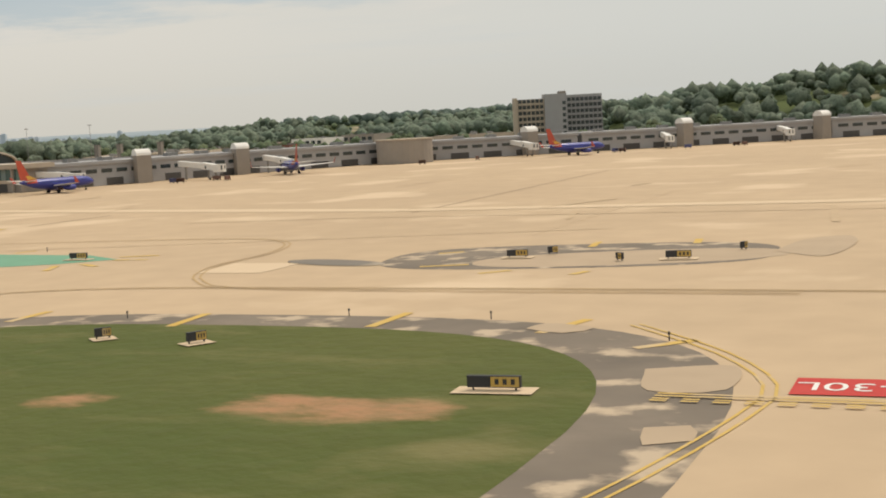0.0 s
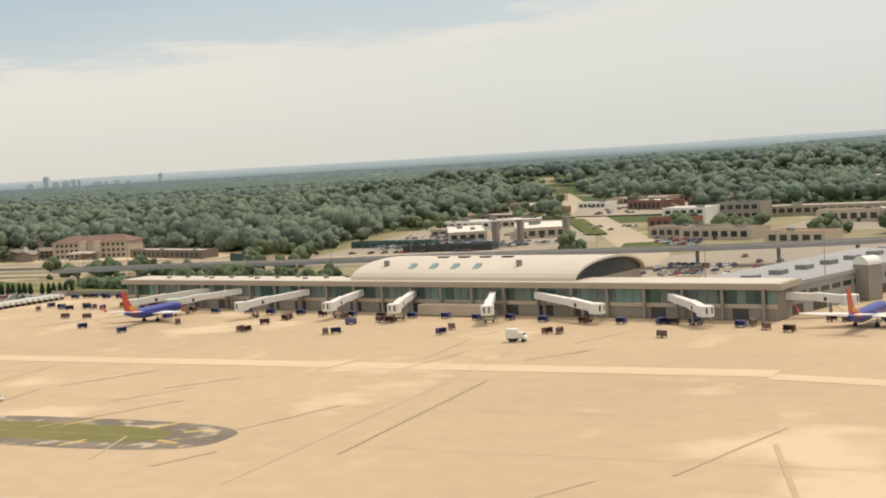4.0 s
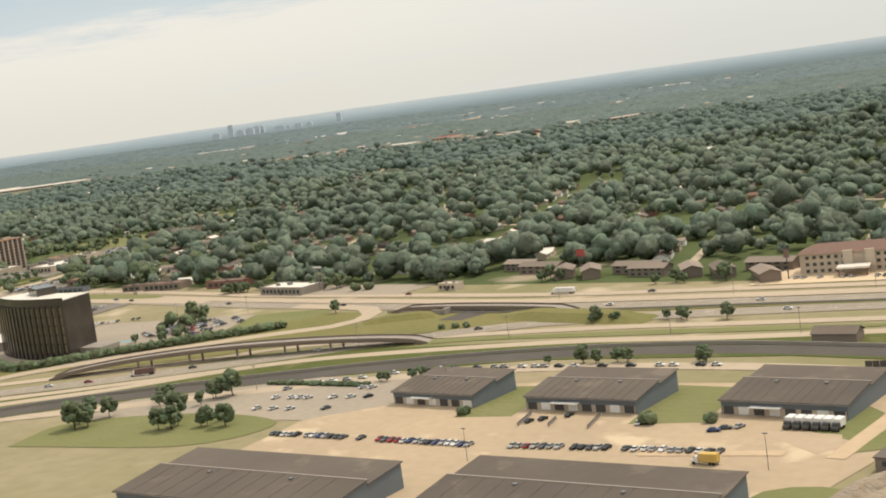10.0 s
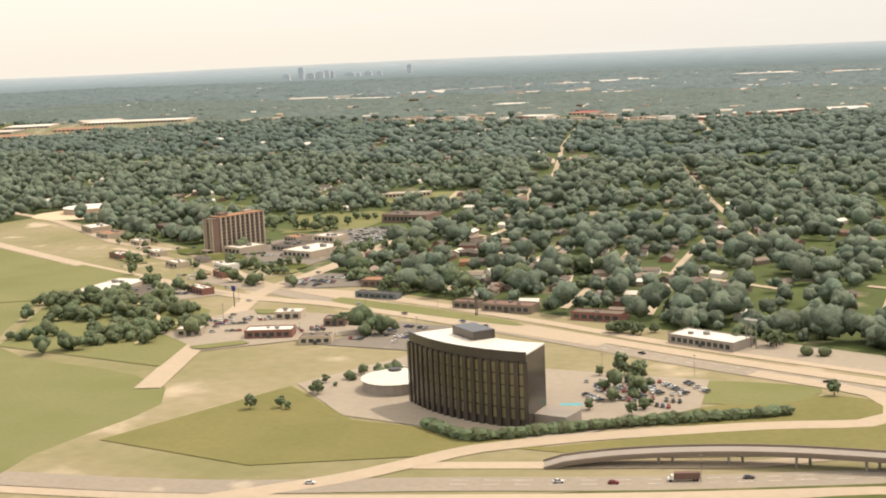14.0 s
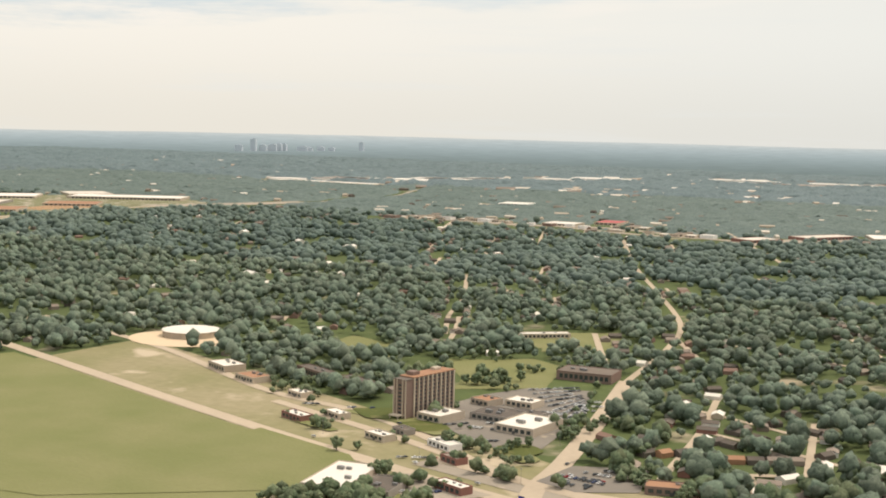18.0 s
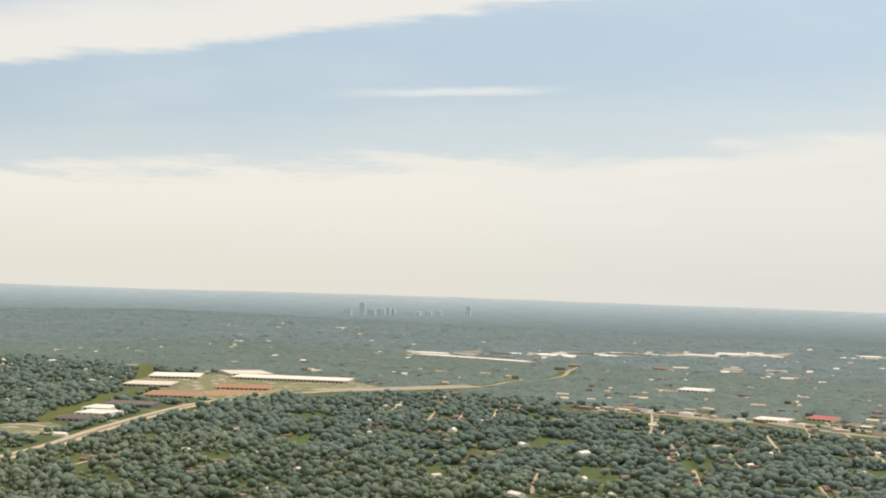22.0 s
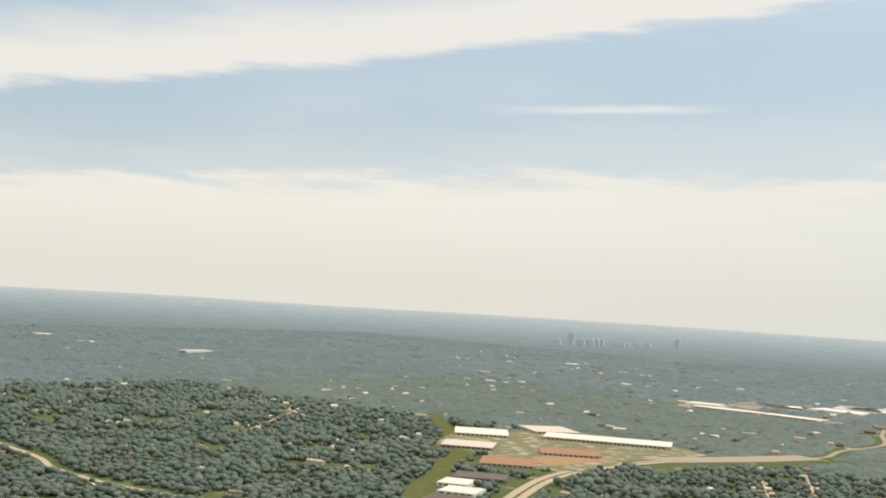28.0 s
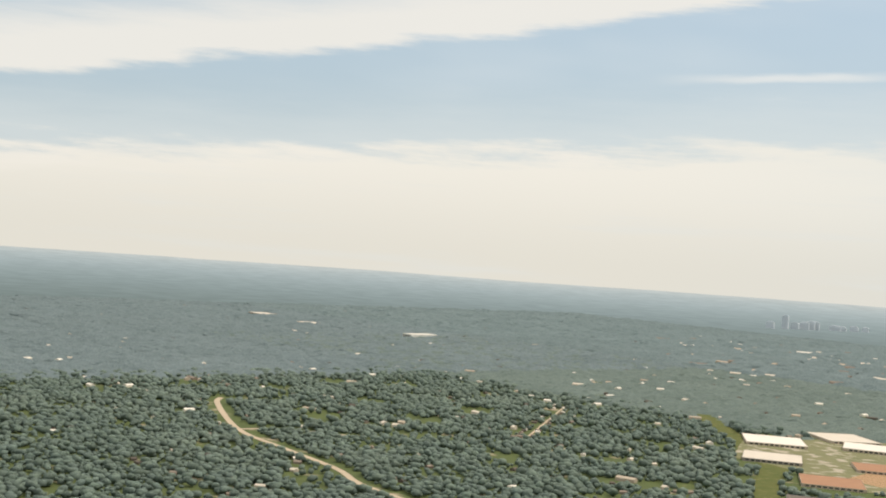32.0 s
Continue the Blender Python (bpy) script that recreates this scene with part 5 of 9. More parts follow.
lay_row_a(-455, 915, -8, 100, 20, 6, M_WALL, M_ROOFW, "long pale flat-roofed warehouse")
lay_row_a(-400, 820, -8, 50, 22, 7, M_WALL, M_ROOFB, "beige shop with a brown roof")
lay_row_a(-457, 716, -22, 46, 18, 6, M_WALL, M_ROOFB, "tan restaurant with a brown roof")
lay_row_a(-402, 668, -22, 34, 16, 6, M_WALL, M_ROOFO, "tan building with an orange roof")
lay_row_a(-360, 800, 10, 60, 26, 8, M_WALL, M_ROOFW, "beige low building with a white roof")
lay_row_a(-312, 800, 12, 24, 18, 8, M_WALL, M_ROOFW, "beige block behind trees")
lay_row_a(-590, 1066, -35, 44, 24, 8, M_REDBR, M_ROOFW, "red brick school building")
lay_row_a(-540, 1070, -32, 50, 26, 8, M_REDBR, M_ROOFW, "red brick building with a pale roof")
lay_row_a(-545, 1190, -16, 40, 20, 6, M_WALL, M_ROOFB, "tan shop beside the road")
lay_row_a(-640, 1180, -16, 60, 22, 6, M_WALL, M_ROOFW, "pale shopping strip beside the road")
lay_row_a(-560, 1300, -16, 70, 26, 7, M_WALL, M_ROOFW, "long pale shop with a white roof")
lay_row_a(-790, 1330, -16, 50, 22, 6, M_WALL, M_ROOFG, "grey-roofed shop beside the road")
lay_row_a(-700, 1460, -16, 70, 24, 6, M_WALL, M_ROOFW, "white-roofed shop far along the road")
lay_row_a(-480, 1420, -16, 90, 40, 9, M_WALL, M_ROOFW, "big pale store far along the road")
lay_row_a(-900, 1620, -16, 60, 24, 6, M_WALL, M_ROOFW, "pale shop far along the road")
lay_row_a(-150, 905, 10, 70, 22, 9, M_WHITE, M_ROOFW, "white hangar-like building among trees")
lay_row_a(-60, 930, 10, 50, 18, 6, M_WALL, M_ROOFW, "pale low building among trees")
lay_row_a(60, 960, 10, 80, 22, 7, M_CONW, M_ROOFW, "grey low building near the hotel")
rr = thing("red_roof_building", (-395, 1090, 0), -8, "long low building under a red metal roof", "building")
part("wall", gable_walls(60, 26, 7, 4), M_WALL, rr)
part("roof", gable(60, 26, 7, 4, 1.5), M_ROOFR, rr)
for x, y in ((-559, 701), (-547, 709), (-524, 722)):
    p = thing("sign_pillar", (x, y, 0), -10, "tall grey double concrete pillar", "pillar", "concrete pillars")
    part("shaft", boxes((-1.9, -1.1, 0, -0.3, 1.1, 14), (0.3, -1.1, 0, 1.9, 1.1, 14)), M_CONW, p)
    part("cap", boxes((-2.1, -1.3, 14, 2.1, 1.3, 14.7)), M_CONW, p)
rng = random.Random(8)
for k in range(7):
    car_row((-640 + 12 * k, 675 + 30 * k), (-560 + 8 * k, 672 + 28 * k), 70, rng, 0.45, 4.2, label="car in a dealer's yard")


def slab_hotel():
    """Tall concrete hotel with balcony grid wings beside a blank core."""
    b = thing("hotel", (-269, 717, 0), 26, "concrete slab hotel with pale balcony grid and blank core", "hotel")
    b.scale = (0.65, 0.7, 0.97)
    part("core", boxes((24, -2, 0, 44, 16, 31.5)), M_PALEG, b)
    part("core_cap", boxes((38, 2, 31.5, 44, 14, 33)), M_CONW, b)
    # west wing, its end wall and balconies in paler beige: sunlight painted in
    part("west_wing", boxes((0, 0, 0, 24, 14, 29)), M_WALL, b)
    part("east_wing", boxes((44, 1, 0, 76, 14, 30.5)), M_PALEG, b)
    part("end_wall", boxes((-3, -1, 0, 0, 15, 30)), M_WALL, b)
    for x0, x1, n in ((0.5, 23.5, 6), (44.5, 75.5, 8)):
        w = (x1 - x0) / n
        m = part("window", boxes((-w * 0.4, -0.1, 0, w * 0.4, 0.1, 2.1)), M_GLASS, b, at=(x0 + w / 2, 0 if x0 < 10 else 1, 2.2))
        g = part("balcony_slab", boxes((-w * 0.5, -1.3, -0.3, w * 0.5, 0, 0.6)), M_WALL if x0 < 10 else M_PALEG, b, at=(x0 + w / 2, 0 if x0 < 10 else 1, 1.4))
        f = part("fin_wall", boxes((-0.15, -1.3, 0, 0.15, 0, 28.5)), M_WALL if x0 < 10 else M_PALEG, b, at=(x0, 0 if x0 < 10 else 1, 0.2))
        for r in range(8):
            for i in range(n):
                if r or i:
                    again(m, (x0 + w * (i + 0.5), 0 if x0 < 10 else 1, 2.2 + 3.5 * r))
                    again(g, (x0 + w * (i + 0.5), 0 if x0 < 10 else 1, 1.4 + 3.5 * r))
        for i in range(1, n + 1):
            again(f, (x0 + w * i, 0 if x0 < 10 else 1, 0.2))
    for r in range(7):
        part("window", boxes((40, -2.1, 3.4 + 3.6 * r, 43, -1.9, 5.4 + 3.6 * r)), M_GLASS, b)
    part("low_block", boxes((76, 2, 0, 150, 16, 6.5)), M_CONW, b)


slab_hotel()

# ---- car park, yards, warehouses ----
field("car_park", [(-764, 410), (-774, 482), (-690, 486), (-682, 474), (-679, 398)], M_LOT, "tan tarmac car park half full of cars", "car park")
w = thing("retaining_wall", (-760, 406, 0), -9, "long grey concrete retaining wall", "wall")
part("face", boxes((0, -0.6, 0, 86, 0, 1.9)), M_CONW, w)
part("cap", boxes((-0.2, -0.8, 1.9, 86.2, 0.2, 2.1)), M_CONW, w)
w = thing("yard_wall", (-679, 396, 0), 90, "grey concrete wall along the cargo row", "wall")
part("face", boxes((0, 0, 0, 84, 0.7, 2.4)), M_CONW, w)
w = thing("yard_wall", (-690, 482, 0), -7, "low grey concrete wall behind the apron", "wall")
part("face", boxes((0, 0, 0, 84, 0.7, 2.2)), M_CONW, w)
rng = random.Random(12)
for k in range(9):
    y = 414 + 8.0 * k
    for a, b in ((-752, -724), (-716, -700), (-696, -684)):
        car_row((a + rng.uniform(-3, 3), y), (b, y - 1.5), 80, rng, 0.30 + 0.25 * (k > 5), 2.8)
field("dug_ground", [(-784, 330), (-765, 381), (-740, 399), (-699, 383), (-690, 336), (-688, 300), (-760, 290)], M_RUBBLE, "dug-over bare earth building site", "building site")
rng = random.Random(6)
bm = bmesh.new()
for i in range(260):
    x, y, s = rng.gauss(-735, 22), rng.gauss(345, 20), 0.15 + 0.6 * rng.random() ** 3
    if not (-776 < x < -698 and 302 < y < 384):
        continue
    z0 = LAYER[0]
    tube(bm, (x, y, z0), (x + rng.uniform(-0.3, 0.3), y, z0 + s * 0.6), s, s * 0.4, 6)
structure("earth_heaps", bm, M_RUBBLE, "loose heaps of earth and rubble", "rubble", "stuff")
field("orange_dirt", [(-697, 331), (-701, 357), (-675, 368), (-668, 331)], M_DIRT, "orange bare soil beside the apron", "soil")
marking("orange_mesh_fence", [((-735, 387), (-700, 383), 1.2)], M_ROOFR, "orange plastic barrier mesh on the ground", "fence")
for x, y, m in ((-704, 387, M_NAVY), (-699, 389, M_CART), (-694, 391, M_WHITE), (-688, 380, M_METAL)):
    c = thing("container", (x, y, LAYER[0]), -10, "steel storage container on bare ground", "container", "containers")
    part("shell", boxes((-3, -1.2, 0.15, 3, 1.2, 2.7)), m, c)
    for i in range(8):
        part("rib", boxes((-2.9 + 0.8 * i, -1.28, 0.2, -2.6 + 0.8 * i, -1.2, 2.6)), m, c)
    part("door", boxes((3.0, -1.1, 0.25, 3.08, 1.1, 2.6)), M_DKMET, c)


def brick_shed(x, y, t, w, d, h, label, wall=M_CONW):
    s = thing("shed", (x, y, LAYER[0]), t, label, "shed", "sheds")
    part("wall", boxes((0, 0, 0, w, d, h)), wall, s)
    part("roof", boxes((-0.4, -0.4, h, w + 0.4, d + 0.4, h + 0.35)), M_ROOFG, s)
    part("door", boxes((w * 0.6, -0.1, 0, w * 0.75, 0.05, 2.2)), M_DKMET, s)
    part("vent", boxes((w * 0.15, -0.1, h * 0.5, w * 0.35, 0.05, h * 0.8)), M_DKMET, s)


brick_shed(-770, 380, -8, 13, 9, 4.5, "flat-roofed dark brick utility shed", M_TAUPE)
brick_shed(-688, 312, -4, 9, 6, 3.0, "small pale utility hut on the apron edge", M_WALL)
brick_shed(-692, 368, -10, 18, 9, 4.0, "low grey generator building beside the apron")
h = thing("gate_hut", (-830, 540, LAYER[0]), -4, "brown hut with a pitched roof beside the railway", "hut")
part("wall", gable_walls(18, 10, 4, 2.4), M_TAUPE, h)
part("roof", gable(18, 10, 4, 2.4), M_ROOFB, h)

field("yard", [(-1000, 300), (-1000, 430), (-980, 480), (-780, 478), (-770, 400), (-790, 330), (-700, 260)], M_YARD, "tan concrete yard round the warehouses", "yard")
field("employee_car_park", [(-1120, 420), (-1000, 424), (-968, 452), (-966, 492), (-1060, 492), (-1120, 455)], M_LOT, "tarmac car park with few cars", "car park")


def warehouse(x, y, turn, w, d, h, docks, label):
    """A shed with a sawtooth gable end: main slope to the front, a raised back part, dock doors in front."""
    b = thing("warehouse", (x, y, LAYER[0]), turn, label, "warehouse", "warehouses")
    h *= 0.8
    prof = [(0, 0), (0, h), (d * 0.55, h + 2.4), (d * 0.55, h + 1.1), (d, h + 2.6), (d, 0)]
    bm = bmesh.new()
    loft(bm, [[(0, v, z - (0.3 if z else 0)) for v, z in prof], [(w, v, z - (0.3 if z else 0)) for v, z in prof]])
    part("wall", bm, M_BLUEW, b, "blue-grey metal siding")
    for v0, z0, v1, z1 in ((-0.8, h - 0.15, d * 0.55 + 0.2, h + 2.4), (d * 0.55, h + 1.1, d + 0.6, h + 2.7)):
        bm = bmesh.new()
        loft(bm, [[(u, v0, z0), (u, v1, z1), (u, v1, z1 + 0.3), (u, v0, z0 + 0.3)] for u in (-0.6, w + 0.6)])
        part("roof", bm, M_ROOFG, b)
    rib = part("roof_rib", loft(bmesh.new(), [[(-0.05, -0.8, h + 0.14), (0.05, -0.8, h + 0.14), (0.05, -0.8, h + 0.24), (-0.05, -0.8, h + 0.24)],
                                              [(-0.05, d * 0.55, h + 2.69), (0.05, d * 0.55, h + 2.69), (0.05, d * 0.55, h + 2.79), (-0.05, d * 0.55, h + 2.79)]]), M_ROOFG, b, at=(w * 0.08, 0, 0))
    for i in range(2, 12):
        again(rib, (w * 0.08 * i, 0, 0))
    part("ridge_cap", boxes((-0.6, d * 0.55 - 0.4, h + 2.62, w + 0.6, d * 0.55 + 0.3, h + 2.82)), M_CONW, b)
    part("skirt", boxes((0.5, -0.12, 0, w - 0.5, 0, h * 0.55)), M_WALL, b, "pale lower wall")
    pitch = w / docks
    m = part("dock_door", boxes((-pitch * 0.33, -0.25, 0, pitch * 0.33, 0, h * 0.5)), M_DKMET, b, at=(pitch / 2, -0.1, 0.4))
    m2 = part("dock_door", boxes((-pitch * 0.33, -0.25, 0, pitch * 0.33, 0, h * 0.5)), M_WHITE, b, at=(pitch * 1.5, -0.1, 0.4))
    for i in range(2, docks):
        again(m if i % 3 else m2, (pitch * (i + 0.5), -0.1, 0.4))
    part("canopy", boxes((w * 0.25, -2.4, h * 0.62, w * 0.5, 0, h * 0.68)), M_WHITE, b)
    part("gutter", boxes((-0.6, -1.0, h - 0.4, w + 0.6, -0.8, h - 0.05)), M_METAL, b)
    seam = part("roof_seam", boxes((-0.08, 0, 0, 0.08, 0.12, 0.12)), M_ROOFG, b, at=(1, d * 0.3, h + 1.35))
    for i in range(1, int(w / 6)):
        again(seam, (1 + 6 * i, d * 0.3, h + 1.35))
    rr_ = part("roof_vent", boxes((-0.6, -0.6, 0, 0.6, 0.6, 1.0)), M_METAL, b, at=(w * 0.3, d * 0.45, h + 1.8))
    again(rr_, (w * 0.7, d * 0.45, h + 1.8))


warehouse(-833, 437, -8, 44, 36, 6.5, 8, "blue-grey metal warehouse with a dark roof and loading docks")
warehouse(-909, 441, -6, 46, 32, 6.5, 8, "blue-grey metal warehouse with a dark roof and loading docks")
warehouse(-972, 448, -8, 40, 28, 6.5, 7, "blue-grey metal warehouse with a dark roof and loading docks")
warehouse(-886, 322, -5, 86, 38, 7.0, 12, "large blue-grey metal warehouse with a broad dark roof")
warehouse(-1000, 322, -5, 90, 38, 7.0, 12, "large blue-grey metal warehouse with a broad dark roof")
for pts in ([(-862, 424), (-836, 427), (-836, 472), (-864, 476)], [(-934, 430), (-911, 432), (-912, 476), (-936, 474)], [(-800, 420), (-784, 410), (-780, 440), (-790, 452)],
            [(-800, 330), (-780, 345), (-776, 366), (-796, 362)], [(-1120, 380), (-1030, 388), (-1010, 420), (-1060, 432), (-1120, 415)]):
    field("lawn_patch", pts if abs(pts[0][1] - 427) < 8 else round_outline(pts), M_LAWN, "mown green lawn between the warehouses", "lawn")
rng = random.Random(17)
car_row((-949, 400), (-907, 396), 82, rng, 0.9, 2.7)
car_row((-896, 396), (-856, 396), 82, rng, 0.95, 2.7)
car_row((-852, 396), (-818, 395), 82, rng, 0.85, 2.9)
car_row((-1000, 404), (-955, 401), 82, rng, 0.7, 2.8)
car_row((-1045, 470), (-975, 474), 60, rng, 0.4, 4.2, kinds=(0, 0, 1, 2, 0))
car_row((-1040, 455), (-985, 458), 60, rng, 0.45, 4.2, kinds=(0, 0, 1, 2, 0))
car_row((-1050, 438), (-985, 440), 60, rng, 0.3, 4.2, kinds=(0, 0, 1, 3))
car_row((-808, 452), (-786, 470), 20, rng, 0.9, 3.0, label="van beside a warehouse", kinds=(0, 0, 2, 5))
for i in range(6):
    truck(-806 + 3.1 * i, 422 - 0.3 * i, 262, M_WHITE, "white delivery truck with a dark cab in a row", 4.2, M_DKMET)
field("truck_yard", [(-815, 419), (-788, 416), (-785, 405), (-790, 395), (-806, 410)], M_CONC_DK, "worn grey concrete in front of the delivery trucks", "pavement")
# sunken loading ramps beside low dark walls
for x, y, l_ in ((-902, 420, 15), (-890, 420, 9), (-874, 418, 16)):
    wl = thing("ramp_wall", (x, y, LAYER[0]), 98, "low dark concrete wall beside a loading ramp", "wall", "ramp walls")
    part("wall", boxes((0, -0.2, 0, l_, 0.2, 1.1)), M_CONW, wl)
    part("coping", boxes((-0.1, -0.3, 1.1, l_, 0.3, 1.2)), M_DKMET, wl)
for x, y, t in ((-896, 428, 80), (-888, 433, 85), (-858, 424, 100), (-829, 417, 10), (-826, 420, 15), (-822, 422, 70), (-900, 425, 82)):
    car(x, y, t, rng, label="car parked by the loading docks")
truck(-822, 384, 175, M_YEL, "yellow and white box truck crossing the yard", 6.0)
for i in range(30):
    x = -1040 + 6.3 * i + rng.uniform(-1.5, 1.5)
    y = float(np.interp(x, (-1040, -1013, -994, -951, -850), (478, 490, 503, 506, 505)))
    if rng.random() < 0.85:
        car(x, y, rng.uniform(-8, 8), rng, label="car parked along the yard road", kinds=(0, 0, 2, 0, 1))
x0, y0 = -842, 500
w = thing("yard_fence", (-800, 500, LAYER[0]), 4, "dark slatted yard fence", "fence")
for i in range(14):
    part("panel", boxes((2.6 * i, 0, 0, 2.6 * i + 2.45, 0.15, 2.4)), M_DKMET, w)

# ---- roads and motorway ----
road("yard_road", [(-1200, 405), (-1120, 440), (-1035, 478), (-946, 503), (-833, 502), (-719, 474), (-690, 488), (-600, 492)], 11, M_ROAD, "tan concrete service road")
field("green_curve", round_outline([(-778, 522), (-755, 515), (-700, 505), (-664, 520), (-672, 552), (-703, 547), (-740, 535)]), M_LAWN, "curving green lawn beside the railway", "lawn")
field("rail_verge", [(-1204, 396), (-1145, 440), (-1035, 494), (-946, 519), (-833, 520), (-719, 496), (-700, 512), (-800, 560), (-940, 558), (-1075, 545), (-1160, 490), (-1230, 440)], M_GRASS, "green verge along the railway", "grass")
road("railway_cutting", [(-1300, 335), (-1204, 408), (-1140, 452), (-1035, 502), (-946, 528), (-866, 533), (-790, 522), (-724, 500)], 15, M_BALLAST, "dark railway cutting with concrete sides", "railway")
w = thing("cutting_wall", (0, 0, LAYER[0]), 0, "long pale concrete wall along the railway", "wall")
line = smooth_line([(-1300, 345), (-1204, 417), (-1145, 459), (-1035, 511), (-946, 537), (-866, 542), (-790, 530)], 14)
part("face", ribbon(bmesh.new(), line, 0.6, 1.5, 1.5), M_CONW, w)
road("ramp_south", [(-1300, 360), (-1217, 430), (-1153, 470), (-1075, 525), (-949, 553), (-858, 556), (-739, 570), (-640, 600)], 9, M_ROAD, "pale concrete slip road")
field("median_green", round_outline([(-1100, 536), (-1000, 560), (-937, 563), (-851, 567), (-765, 574), (-851, 575), (-949, 572), (-1075, 556)]), M_LAWN, "narrow green strip between roads", "grass")
road("slip_north", [(-1265, 470), (-1191, 505), (-1137, 532), (-1095, 560), (-949, 581), (-858, 584), (-739, 590), (-600, 610)], 9, M_ROAD, "pale concrete slip road over the motorway", clear=6)
field("motorway_bank", [(-1300, 500), (-1226, 516), (-1181, 560), (-1125, 600), (-1040, 640), (-960, 606), (-1090, 566), (-1191, 515)], M_DRY, "dry grass bank beside the motorway", "grass")
field("loop_grass", round_outline([(-1181, 572), (-1125, 605), (-1108, 626), (-1122, 644), (-1150, 640), (-1190, 600), (-1215, 560)]), M_DRY, "dry grass inside the loop road", "grass")
field("hotel_lawn", round_outline([(-1215, 600), (-1160, 620), (-1150, 655), (-1200, 650), (-1230, 625)]), M_LAWN, "green lawn beside the hotel car park", "lawn")
road("motorway_south", [(-1420, 380), (-1330, 410), (-1239, 456), (-1169, 490), (-1100, 530), (-1000, 590), (-900, 608), (-745, 614), (-500, 600)], 17, M_MWAY, "grey motorway carriageway on a plain lot")
road("motorway_south_edge", [(-1420, 366), (-1330, 396), (-1232, 441), (-1160, 478), (-1092, 517)], 8, M_ROAD, "pale motorway shoulder on a plain lot")
road("motorway_north", [(-1700, 800), (-1479, 745), (-1345, 712), (-1230, 682), (-1123, 660), (-1004, 640), (-863, 634), (-745, 634), (-560, 632)], 16, M_MWAY, "grey motorway carriageway on a plain lot")
field("motorway_strip", round_outline([(-1080, 640), (-980, 622), (-863, 620), (-720, 622), (-863, 626), (-980, 632)]), M_DRY, "dry central strip", "grass")
road("motorway_edge", [(-1700, 815), (-1479, 760), (-1345, 727), (-1230, 698), (-1123, 676), (-1004, 656), (-863, 650), (-745, 650), (-560, 648)], 12, M_ROAD, "pale concrete motorway lane")
road("front_road", [(-1900, 905), (-1744, 850), (-1600, 790), (-1479, 776), (-1346, 745), (-1250, 718), (-1123, 694), (-1004, 674), (-884, 668), (-745, 664), (-600, 660)], 10, M_ROAD, "tan frontage road past the shops", clear=16)
bm, z = bmesh.new(), paint()
for pts in ([(-1239, 458), (-1169, 492), (-1100, 532), (-1000, 592), (-900, 610), (-745, 616)], [(-1479, 747), (-1345, 714), (-1230, 684), (-1123, 662), (-1004, 642), (-863, 636), (-745, 636)]):
    line = smooth_line(pts, 6)
    for s in (-2.6, 2.6):
        for i in range(0, len(line) - 1, 2):
            ribbon(bm, [line[i].copy(), line[i + 1].copy()], 0.2, z, 0, s)
structure("lane_dashes", bm, M_WHITE, "white dashed lane lines on the motorway", "marking", "stuff")
w = thing("median_barrier", (0, 0, LAYER[0]), 0, "long dark concrete central barrier", "barrier")
part("barrier", ribbon(bmesh.new(), smooth_line([(-1100, 640), (-1004, 626), (-863, 624), (-745, 624)], 14), 0.8, 1.0, 1.0), M_CONW, w)


def overpass(points, width, h, label, flat=0.5):
    line = smooth_line(points, 8)
    n = len(line)
    for i, q in enumerate(line):
        q.z = h * max(0.0, math.sin(math.pi * i / (n - 1))) ** flat
    b = thing("overpass", (0, 0, 0), 0, label, "bridge", "bridges")
    part("deck", ribbon(bmesh.new(), line, width, 0.1, 1.3), M_TAUPE, b)
    for s in (-1, 1):
        part("parapet", ribbon(bmesh.new(), line, 0.4, 1.0, 1.0, s * width / 2), M_TAUPE, b)
    part("road_surface", ribbon(bmesh.new(), line, width - 0.9, 0.16), M_CONW, b)
    for i in range(n // 4, n - n // 5, max(2, n // 8)):
        for s in (-0.3, 0.3):
            q = line[i]
            part("pier", tube(bmesh.new(), (q.x + s * 6, q.y + s * width, 0), (q.x + s * 6, q.y + s * width, q.z - 1.1), 0.6, 0.6, 8), M_CONW, b)


overpass([(-1216, 493), (-1180, 513), (-1137, 531), (-1086, 545), (-1024, 562)], 10, 6.2, "curving concrete motorway overpass on piers")
overpass([(-1096, 643), (-1066, 640), (-1014, 632), (-975, 626)], 9, 2.9, "flat concrete overpass above a dark underpass", 0.2)


def bank(points, width, h, label, mat=M_DRY):
    """A grassed embankment with sloping sides that falls away at both ends."""
    line = smooth_line(points, 6)
    rings = []
    for i, q in enumerate(line):
        d = (line[min(i + 1, len(line) - 1)] - line[max(i - 1, 0)]).normalized()
        s = Vector((-d.y, d.x, 0))
        k = min(1.0, 4 * min(i, len(line) - 1 - i) / (len(line) - 1) + 0.02)
        rings.append([q + s * width * 0.5 + Vector((0, 0, -0.3)), q + s * width * 0.2 + Vector((0, 0, h * k)), q - s * width * 0.2 + Vector((0, 0, h * k)), q - s * width * 0.5 + Vector((0, 0, -0.3))])
    structure("bank", loft(bmesh.new(), rings), mat, label, "bank")


